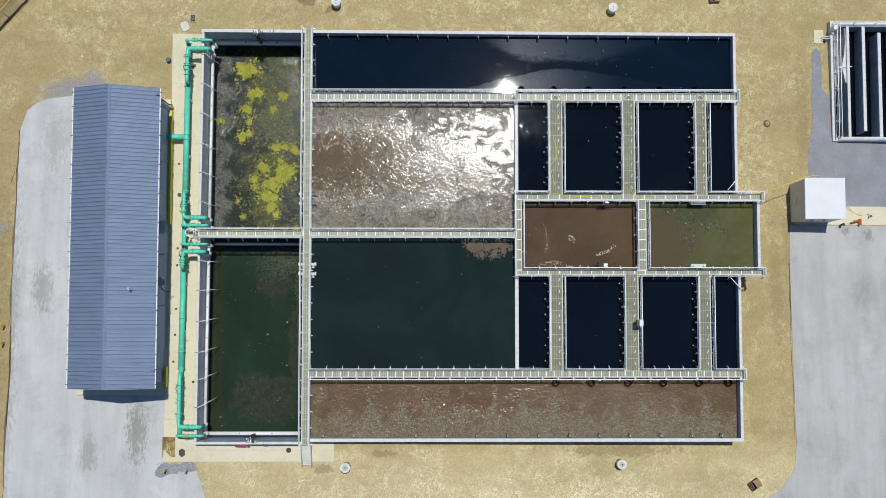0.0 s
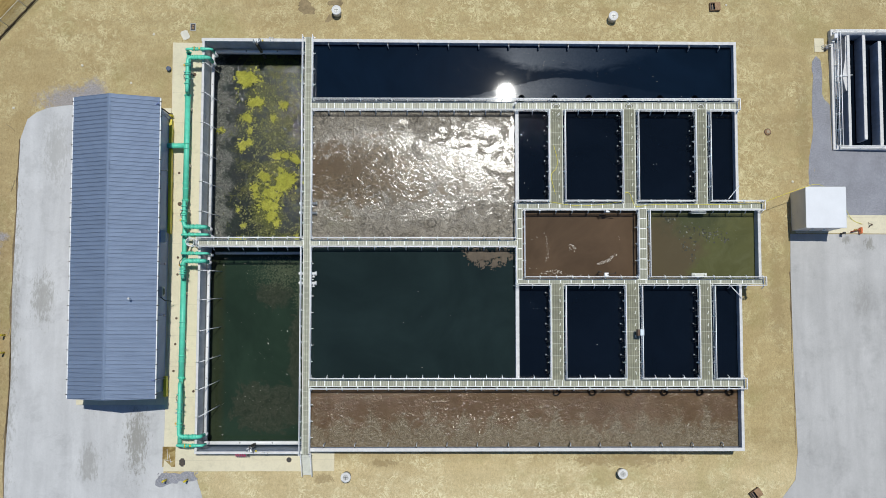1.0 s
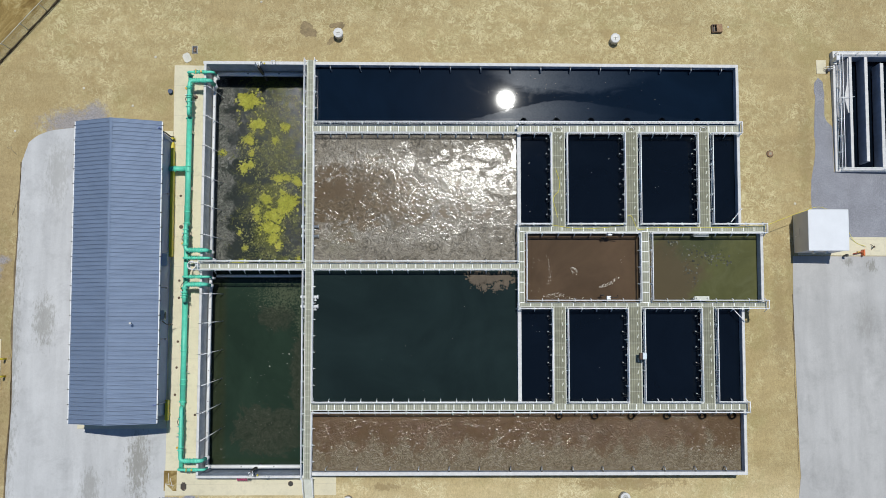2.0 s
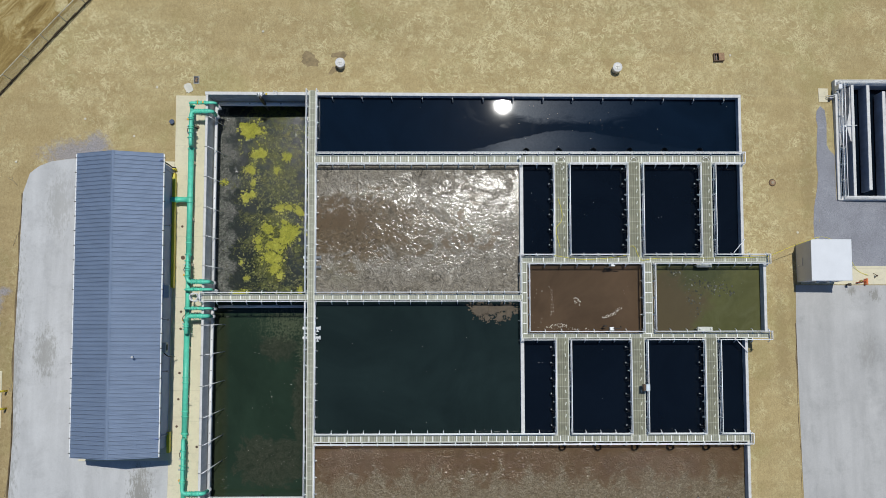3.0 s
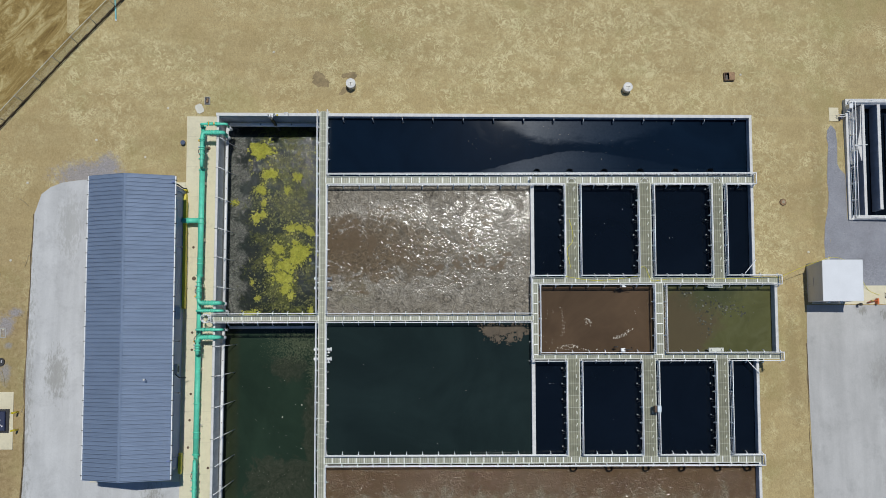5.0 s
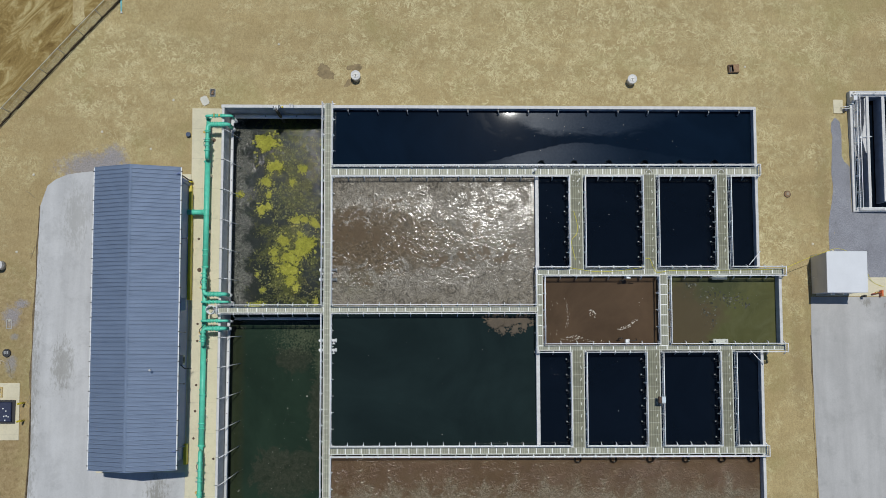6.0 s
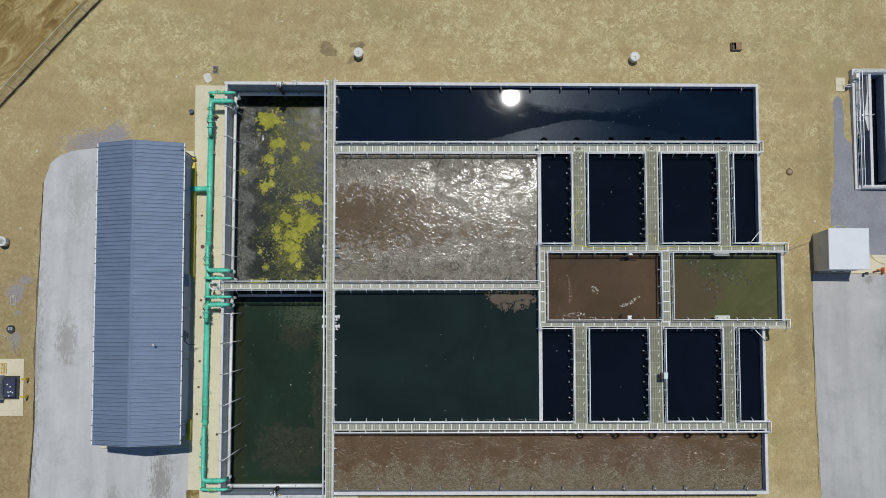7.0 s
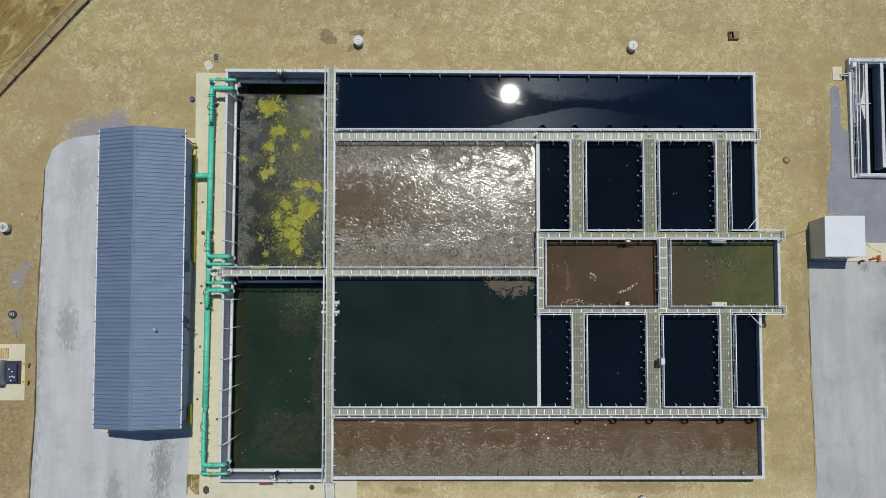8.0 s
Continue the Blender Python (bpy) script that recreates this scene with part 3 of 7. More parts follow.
def blended(k, chop, wave, cover, froth):
    """The relief of froth as far as it covers the water, and of open chop."""
    n = k.t.nodes.new("ShaderNodeBump")
    k.put(n.inputs["Height"], froth[0])
    k.put(n.inputs["Strength"], cover)
    n.inputs["Distance"].default_value = froth[1]
    for height, size in wave:
        m = k.t.nodes.new("ShaderNodeBump")
        k.put(m.inputs["Height"], height)
        k.put(m.inputs["Strength"], chop)
        m.inputs["Distance"].default_value = size
        k.put(m.inputs["Normal"], n.outputs[0])
        n = m
    k.put(k.b.inputs["Normal"], n.outputs[0])


def make_churn():
    """A belt of open chop between two sheets of dull grey froth."""
    k = churned("aerated_sludge", 0.1)
    x, y = k.axis(0), k.axis(1)
    rag = k.math('MULTIPLY', k.math('ADD', k.noise(0.4, 10, 0.7, 1.2), -0.5), 9.0)
    fingers = k.math('MULTIPLY', k.math('ADD', k.noise(1.0, 5, 0.6, 0.8, k.scaled((0.7, 0.3, 1.0))), -0.5), 4.5)
    far = k.math('ABSOLUTE', k.math('SUBTRACT', y, k.math('ADD', 4.6, k.math('MULTIPLY', x, 0.05))))
    chop = k.ramp(k.math('MULTIPLY', k.math('SUBTRACT', k.math('ADD', k.math('ADD', rag, fingers), k.math('ADD', 6.0, k.math('MULTIPLY', x, 0.08))), far), 0.4), (0.0, 0.0), (0.8, 1.0))
    # froth lies in torn patches over the chop, too
    open_ = k.math('MULTIPLY', k.math('MAXIMUM', k.spot(-11.0, 4.3, 15.0, 5.0), 0.0), 0.16)
    torn = k.ramp(k.math('ADD', k.noise(0.5, 9, 0.7, 1.4, k.scaled((0.8, 1.1, 1.0))), open_), (0.45, 0.0), (0.53, 1.0))
    chop = k.math('MULTIPLY', chop, torn)
    fold = k.noise(1.5, 9, 0.72, 1.8)
    curl = k.noise(0.95, 3, 0.55, 3.4)
    small = k.noise(2.6, 4, 0.6, 1.8)
    # rings round the boils that rise along the two long walls
    cell = k.voronoi(0.5, 'F1', k.warped(0.7, 0.5))
    ring = k.math('MULTIPLY', k.math('ADD', k.math('SINE', k.math('ADD', k.math('MULTIPLY', cell, 34.0), k.math('MULTIPLY', small, 6.0))), 1.0), 0.5)
    boil = k.math('MULTIPLY', k.ramp(cell, (0.22, 1.0), (0.5, 0.0)), k.ramp(k.math('MULTIPLY', far, 0.14), (0.5, 0.0), (0.75, 1.0)))
    grey = k.ramp(k.noise(0.5, 8, 0.7, 1.2), (0.35, (0.18, 0.155, 0.118)), (0.65, (0.247, 0.22, 0.178)))
    # Fold, curl and ring ramps put the relief's shading into the colour.
    grey = k.mix(1.0, grey, k.ramp(fold, (0.38, 0.5), (0.5, 1.0), (0.62, 1.2)), 'MULTIPLY')
    grey = k.mix(1.0, grey, k.ramp(curl, (0.28, 1.0), (0.38, 0.5), (0.46, 1.25), (0.53, 0.55), (0.6, 1.22), (0.7, 0.85)), 'MULTIPLY')
    grey = k.mix(boil, grey, k.mix(1.0, grey, k.ramp(ring, (0.1, 0.55), (0.6, 1.1)), 'MULTIPLY'))
    west = k.math('ADD', k.math('MULTIPLY', k.spot(-14.0, 4.0, 15.0, 6.0), 0.7), k.math('MULTIPLY', k.math('ADD', k.noise(0.6, 9, 0.72, 1.4), -0.5), 1.4))
    dark = k.mix(k.ramp(west, (0.05, 0.0), (0.5, 1.0)), (0.135, 0.116, 0.087), (0.118, 0.085, 0.05))
    dark = k.mix(1.0, dark, k.ramp(fold, (0.36, 0.6), (0.5, 1.0), (0.64, 1.5)), 'MULTIPLY')
    # glassy lenses of clear brown water in the chop
    lens = k.math('ADD', k.noise(0.42, 8, 0.68, 1.0), k.math('MULTIPLY', k.math('MAXIMUM', k.spot(-13.0, 4.5, 12.0, 4.5), k.spot(-2.0, 2.5, 12.0, 2.2)), 0.13))
    clear = k.math('MULTIPLY', k.ramp(k.math('ADD', lens, k.math('MULTIPLY', k.math('ADD', fold, -0.5), 0.4)), (0.6, 0.0), (0.63, 1.0)), chop)
    olive = k.math('MULTIPLY', k.ramp(k.math('MAXIMUM', k.spot(-13.8, -0.8, 3.4, 2.4), k.spot(0.2, 3.9, 3.2, 0.8)), (0.1, 0.0), (0.7, 0.5)), k.ramp(fold, (0.45, 0.3), (0.6, 1.0)))
    k.colour(k.mix(k.math('MULTIPLY', clear, 0.8), k.mix(olive, k.mix(chop, grey, dark), (0.15, 0.14, 0.085)), (0.115, 0.079, 0.045)))
    k.put(k.b.inputs["Specular IOR Level"], k.ramp(chop, (0.0, 0.3), (1.0, 0.5)))
    k.put(k.b.inputs["Roughness"], k.ramp(chop, (0.0, 0.36), (0.35, 0.22), (0.8, 0.12)))
    gust = k.ramp(k.noise(0.42, 7, 0.66, 1.0), (0.42, 0.2), (0.62, 1.0))
    lift = k.math('ADD', k.math('ADD', k.math('MULTIPLY', curl, 0.8), k.math('MULTIPLY', small, 0.3)), k.math('MULTIPLY', k.math('MULTIPLY', ring, boil), 0.3))
    wave = k.math('MULTIPLY', k.math('MULTIPLY', chop, gust), k.math('SUBTRACT', 1.0, k.math('MULTIPLY', clear, 0.85)))
    blended(k, wave, ((k.noise(1.0, 3, 0.55, 2.2), 0.036), (k.noise(2.9, 3, 0.5, 1.8), 0.018)), k.math('SUBTRACT', 1.0, chop), (lift, 0.1))
    return k.m


CHURN = make_churn()


def make_stirred():
    """Smooth brown water in the north, grey froth from the south with a plume between every two drop pipes."""
    k = churned("brown_sludge", 0.09)
    x, y = k.axis(0), k.axis(1)
    wob = k.math('MULTIPLY', k.math('ADD', k.noise(0.4, 4, 0.6), -0.5), 2.4)
    plume = k.math('SINE', k.math('ADD', k.math('ADD', k.math('MULTIPLY', x, 1.98), 3.09), wob))
    plume = k.math('MULTIPLY', k.math('POWER', k.math('MULTIPLY', k.math('ADD', plume, 1.0), 0.5), 2.0), k.math('MULTIPLY', k.noise(0.3, 3), 2.4))
    rag = k.math('MULTIPLY', k.math('ADD', k.noise(0.55, 10, 0.72, 1.8), -0.5), 10.0)
    side = k.math('ADD', k.math('ADD', k.math('SUBTRACT', -21.9, y), plume), rag)
    froth = k.ramp(k.math('MULTIPLY', k.math('ADD', side, 2.0), 0.25), (0.4, 0.0), (0.85, 0.9))
    curl = k.noise(1.15, 3, 0.6, 3.6)
    fold = k.noise(2.2, 9, 0.74, 1.5)
    grey = k.ramp(fold, (0.34, (0.09, 0.067, 0.039)), (0.5, (0.15, 0.118, 0.073)), (0.66, (0.225, 0.188, 0.125)))
    # Light and dark lines along the curls: relief shading in the froth colour.
    grey = k.mix(1.0, grey, k.ramp(curl, (0.28, 1.0), (0.38, 0.66), (0.46, 1.3), (0.53, 0.7), (0.6, 1.3), (0.7, 0.95)), 'MULTIPLY')
    brown = k.ramp(k.noise(0.6, 7, 0.65, 0.8), (0.35, (0.106, 0.066, 0.035)), (0.65, (0.135, 0.089, 0.05)))
    k.colour(k.mix(froth, brown, grey))
    k.put(k.b.inputs["Specular IOR Level"], k.ramp(froth, (0.0, 0.5), (1.0, 0.35)))
    k.put(k.b.inputs["Roughness"], k.ramp(froth, (0.0, 0.09), (0.4, 0.12), (1.0, 0.28)))
    gust = k.math('ADD', k.ramp(k.noise(0.42, 7, 0.68, 1.0), (0.43, 0.12), (0.56, 1.0)), k.math('MULTIPLY', plume, 0.25))
    chop = k.math('MINIMUM', k.math('MULTIPLY', k.math('SUBTRACT', 1.0, k.math('MULTIPLY', froth, 0.8)), gust), 1.0)
    lap = k.noise(1.9, 3, 0.55, 1.8, k.scaled((0.9, 1.15, 1.0)))
    lift = k.math('ADD', k.math('MULTIPLY', curl, 0.7), k.math('MULTIPLY', k.noise(3.2, 4, 0.6, 1.8), 0.3))
    blended(k, chop, ((lap, 0.075), (k.noise(3.6, 3, 0.5, 1.5), 0.022)), froth, (lift, 0.11))
    return k.m


STIRRED = make_stirred()


def make_scummy():
    """Dark choppy water, grey froth boiling up along the west wall, fine olive scum."""
    k = churned("dark_stirred_water", 0.12)
    x, y = k.axis(0), k.axis(1)
    rag = k.math('MULTIPLY', k.math('ADD', k.noise(0.9, 9, 0.72, 1.6), -0.5), 2.4)
    fold = k.noise(2.4, 9, 0.74, 1.6)
    curl = k.noise(1.3, 3, 0.6, 3.2)
    base = k.ramp(fold, (0.35, (0.006, 0.011, 0.009)), (0.65, (0.018, 0.024, 0.018)))
    boil = k.math('MULTIPLY', k.math('SINE', k.math('ADD', k.math('MULTIPLY', y, 2.02), 1.2)), 0.3)
    froth = k.ramp(k.math('ADD', k.math('ADD', k.math('MULTIPLY', k.math('ADD', x, 25.6), -0.55), boil), rag), (0.1, 0.0), (0.6, 0.85))
    grey = k.ramp(k.noise(4.5, 7, 0.75, 1.0), (0.36, (0.03, 0.034, 0.03)), (0.5, (0.105, 0.108, 0.094)), (0.64, (0.22, 0.22, 0.19)))
    # The curls' relief shading is multiplied into this grey as well.
    grey = k.mix(1.0, grey, k.ramp(curl, (0.28, 1.0), (0.38, 0.66), (0.46, 1.3), (0.53, 0.7), (0.6, 1.3), (0.7, 0.95)), 'MULTIPLY')
    c = k.mix(froth, base, grey)
    band = k.math('SUBTRACT', 1.0, k.math('MULTIPLY', k.math('ABSOLUTE', k.math('ADD', x, 21.5)), 0.22))
    amount = k.math('ADD', k.math('ADD', k.math('MULTIPLY', k.noise(2.6, 9, 0.78, 0.6), 0.85), k.math('MULTIPLY', k.noise(0.35, 5, 0.65, 0.5), 0.5)), k.math('MULTIPLY', band, 0.14))
    scum = k.ramp(k.noise(7, 6, 0.75), (0.3, (0.03, 0.038, 0.011)), (0.55, (0.075, 0.083, 0.02)), (0.72, (0.15, 0.155, 0.035)))
    matt = k.ramp(amount, (0.76, 0.0), (0.8, 0.85))
    k.colour(k.mix(matt, c, scum))
    k.put(k.b.inputs["Specular IOR Level"], k.ramp(k.math('MAXIMUM', froth, matt), (0.0, 0.5), (1.0, 0.12)))
    cover = k.math('MAXIMUM', froth, k.math('MULTIPLY', matt, 0.6))
    blended(k, k.math('SUBTRACT', 1.0, cover), ((k.noise(1.5, 3, 0.55, 1.6, k.scaled((1.3, 0.8, 1.0))), 0.022), (k.noise(3.6, 3, 0.5, 1.4), 0.013)), cover, (curl, 0.1))
    return k.m


SCUMMY = make_scummy()


def basin(x0, x1, y0, y1, z, material, label):
    b = bmesh.new()
    box(b, x0, x1, y0, y1, z - 0.5, z)
    return tagged(part("water", b, material), label, "water", kind="structure")


LOWW, MIDW, SIDEW, CELLW = -1.4, 3.6, 3.25, 3.2
basin(-28.1, -17.1, -3.0, 18.1, LOWW, SCUMMY, "dark stirred water with yellow green scum")
basin(-28.15, -17.1, -24.85, -3.35, LOWW, POND, "still dark green water with thin scum")
basin(-16.75, 4.75, -3.0, 11.1, MIDW, CHURN, "grey brown aerated sludge, churning")
basin(-16.75, 4.75, -17.65, -3.35, MIDW, TEAL, "still dark teal water")
basin(-16.75, 27.85, 11.45, 17.85, SIDEW, OILY, "still dark blue water that mirrors the sun")
basin(-16.75, 28.1, -24.5, -18.0, SIDEW - 0.15, STIRRED, "brown stirred sludge with foam lines")
for lo, hi, runs in ((0.85, 11.1, (5.2, 9.0, 16.56, 24.1, 27.85)), (-17.65, -7.4, (5.2, 8.87, 16.57, 24.17, 28.1))):
    for a, b_ in zip(runs, runs[1:]):
        basin(a - 0.02 * (a > 6), b_, lo, hi, CELLW - (0.004 if a > 16 else 0), DEEP, "still black blue settling cell water")
basin(5.35, 17.8, -7.1, 0.5, CELLW - 0.2, BROTH, "opaque brown water with foam flecks")
basin(18.15, 30.15, -7.1, 0.5, CELLW - 0.2, OLIVE, "opaque olive green water with floating clumps")

# ---- walkways and their guard rails ----
DECK = 4.4
RAILS = "galvanised guard rail with two rails and a toe board"


def walkway(x0, x1, y0, y1, label="pale metal grating walkway on a concrete wall", bay=1.65, grate=GRATE_PALE):
    """A deck of grating panels between two edge beams."""
    long_x = x1 - x0 > y1 - y0
    ob = thing("walkway", ((x0 + x1) / 2, (y0 + y1) / 2, DECK), label, "walkway", "walkways over the tank")
    n = max(1, round((x1 - x0 if long_x else y1 - y0) / bay))
    size = (x1 - x0 if long_x else y1 - y0) / n
    w = (y1 - y0 if long_x else x1 - x0)
    b = bmesh.new()
    if long_x:
        box(b, -size / 2 + 0.04, size / 2 - 0.04, -w / 2 + 0.06, w / 2 - 0.06, -0.05, -0.012)
    else:
        box(b, -w / 2 + 0.06, w / 2 - 0.06, -size / 2 + 0.04, size / 2 - 0.04, -0.05, -0.012)
    me = mesh_of("grating_panel", b, grate)
    for i in range(n):
        o = -(n - 1) / 2 * size + i * size
        piece("grating_panel", me, ob, (o, 0, 0) if long_x else (0, o, 0))
    out = 0.05
    for s in (-1, 1):
        b = bmesh.new()
        if long_x:
            box(b, -(x1 - x0) / 2, (x1 - x0) / 2, *sorted((s * (w / 2 - 0.06), s * (w / 2 + out))), -0.22, -0.03)
        else:
            box(b, *sorted((s * (w / 2 - 0.06), s * (w / 2 + out))), -(y1 - y0) / 2, (y1 - y0) / 2, -0.215, -0.034)
        part("edge_beam", b, KICK, ob)
    b = bmesh.new()
    if long_x:
        box(b, -size * n / 2, size * n / 2, -w / 2 + 0.06, w / 2 - 0.06, -0.2, -0.06)
    else:
        box(b, -w / 2 + 0.06, w / 2 - 0.06, -size * n / 2, size * n / 2, -0.2, -0.06)
    part("deck_beam", b, KICK, ob)
    b = bmesh.new()
    if long_x:
        box(b, -0.045, 0.045, -w / 2 + 0.06, w / 2 - 0.06, -0.05, -0.004)
    else:
        box(b, -w / 2 + 0.06, w / 2 - 0.06, -0.045, 0.045, -0.05, -0.004)
    me = mesh_of("cross_bar", b, GRATE_MID if "bridge" in label else GRATE_PALE if bay < 0.7 else BAR)
    for i in range(n + 1):
        o = -n / 2 * size + i * size
        piece("cross_bar", me, ob, (o, 0, 0) if long_x else (0, o, 0))
    return ob


b = bmesh.new()
tube(b, (0, 0, -0.12), (0, 0, 1.12), 0.042, 6)
box(b, -0.025, 0.025, -0.21, 0.21, -0.2, -0.13)
box(b, -0.075, 0.075, -0.045, 0.045, -0.42, 0.1)
POST = mesh_of("post", b, RAIL)
b = bmesh.new()
tube(b, (0, 0, -0.12), (0, 0, 1.12), 0.042, 6)
box(b, -0.075, 0.075, -0.045, 0.045, -0.3, 0.1)
for s in (-1, 1):
    run(b, [(0, 0, 0.0), (0, s * 0.14, -0.12), (0, s * 0.22, -0.4), (0, s * 0.27, -0.75)], 0.045, 6, 0.08)
POST_WALL = mesh_of("post", b, RAIL)


def railing(x0, y0, x1, y1, bay=1.62, z=DECK):
    """Posts, top rail, middle rail and toe board along a straight edge."""
    d = Vector((x1 - x0, y1 - y0, 0))
    ob = thing("guard_rail", (x0, y0, z), RAILS, "guard rail", "guard rails of the walkways")
    n = max(1, round(d.length / bay))
    for i in range(n + 1):
        piece("post", POST_WALL if z == DECK and abs(d.x) > 3 else POST, ob, d * (i / n), math.atan2(d.y, d.x))
    for nm, h, r in (("top_rail", 1.08, 0.048), ("mid_rail", 0.58, 0.032)):
        b = bmesh.new()
        tube(b, Vector((0, 0, h)), d + Vector((0, 0, h)), r, 6)
        part(nm, b, RAIL, ob)
    u = d.normalized()
    s = Vector((-u.y, u.x, 0)) * 0.012
    b = bmesh.new()
    q = [b.verts.new(v) for v in (-s, d - s, d + s, s)]
    top = [b.verts.new(v.co + Vector((0, 0, 0.1))) for v in q]
    b.faces.new(q)
    b.faces.new(top)
    for i in range(4):
        b.faces.new((q[i], q[(i + 1) % 4], top[(i + 1) % 4], top[i]))
    part("toe_board", b, RAIL, ob)
    return ob


def rails(fixed, spans, along):
    for a, c in spans:
        if along == 'x':
            railing(a, fixed, c, fixed)
        else:
            railing(fixed, a, fixed, c)


# each railing stands just outside its deck
INSET = 0.2
NX = ((8.22, 9.9), (15.9, 17.52), (23.5, 25.02))
SX = ((8.25, 9.85), (16.0, 17.7), (23.6, 25.2))
AX, BY, CY, DY, EY, FX, GX, HY = (-17.45, -16.4), (10.54, 11.67), (-3.74, -2.82), (0.11, 1.05), (-7.73, -6.87), (4.72, 5.62), (17.42, 18.6), (-18.32, -17.25)
B_END, D_END, H_END, A_N, A_S, C_W = 28.12, 30.5, 28.32, 18.35, -25.0, -28.15


def deck(x, y, label=None, bay=1.65, grate=GRATE_PALE):
    kw = {"label": label} if label else {}
    walkway(x[0], x[1], y[0], y[1], bay=bay, grate=grate, **kw)


def inset(p):
    return p[0] + INSET, p[1] - INSET


deck(inset(AX), (A_S, A_N), bay=0.64, grate=GRATE_MID)
deck((AX[1] - INSET, B_END), inset(BY), bay=0.82)
deck((C_W, AX[0] + INSET), inset(CY), bay=1.0)
deck((AX[1] - INSET, FX[0] + INSET), inset(CY), bay=1.0)
deck((FX[0] + INSET, D_END), inset(DY), bay=1.1, grate=GRATE_MID)
deck((FX[0] + INSET, D_END), inset(EY), bay=1.1, grate=GRATE_MID)
deck(inset(FX), (EY[1] - INSET, DY[0] + INSET), bay=1.0, grate=GRATE_MID)
deck(inset(GX), (EY[1] - INSET, DY[0] + INSET), bay=1.0, grate=GRATE_MID)
deck((AX[1] - INSET, H_END), inset(HY), bay=0.82, grate=GRATE_MID)
BRIDGE = "wide worn grating bridge between two settling cells"
for p in NX:
    deck(inset(p), (DY[1] - INSET, BY[0] + INSET), BRIDGE, 1.2, GRATE)
for p in SX:
    deck(inset(p), (HY[1] - INSET, EY[0] + INSET), BRIDGE, 1.2, GRATE)


def gaps(a, cuts, c):
    """The stretches of a rail from a to c that the openings leave."""
    edges = [a] + [v for p in cuts for v in p] + [c]
    return list(zip(edges[::2], edges[1::2]))


rails(AX[0], gaps(A_S, (CY,), A_N), 'y')
rails(AX[1], gaps(A_S, (HY, CY, BY), A_N), 'y')
rails(BY[1], ((AX[1], B_END),), 'x')
rails(BY[0], gaps(AX[1], NX, B_END), 'x')
rails(B_END, (BY,), 'y')
for y in CY:
    rails(y, ((C_W, AX[0]), (AX[1], FX[0])), 'x')
rails(C_W, (CY,), 'y')
rails(DY[1], gaps(FX[0], NX, D_END), 'x')
rails(DY[0], gaps(FX[1], (GX,), D_END), 'x')
rails(D_END, (DY, EY), 'y')
rails(EY[1], gaps(FX[1], (GX,), D_END), 'x')
rails(EY[0], gaps(FX[0], SX, D_END), 'x')
rails(FX[0], gaps(EY[0], (CY,), DY[1]), 'y')
rails(FX[1], ((EY[1], DY[0]),), 'y')
for x in GX:
    rails(x, ((EY[1], DY[0]),), 'y')
rails(HY[1], gaps(AX[1], SX, H_END), 'x')
rails(HY[0], ((AX[1], H_END),), 'x')
rails(H_END, (HY,), 'y')
for p in NX:
    for x in p:
        rails(x, ((DY[1], BY[0]),), 'y')
for p in SX:
    for x in p:
        rails(x, ((HY[1], EY[0]),), 'y')


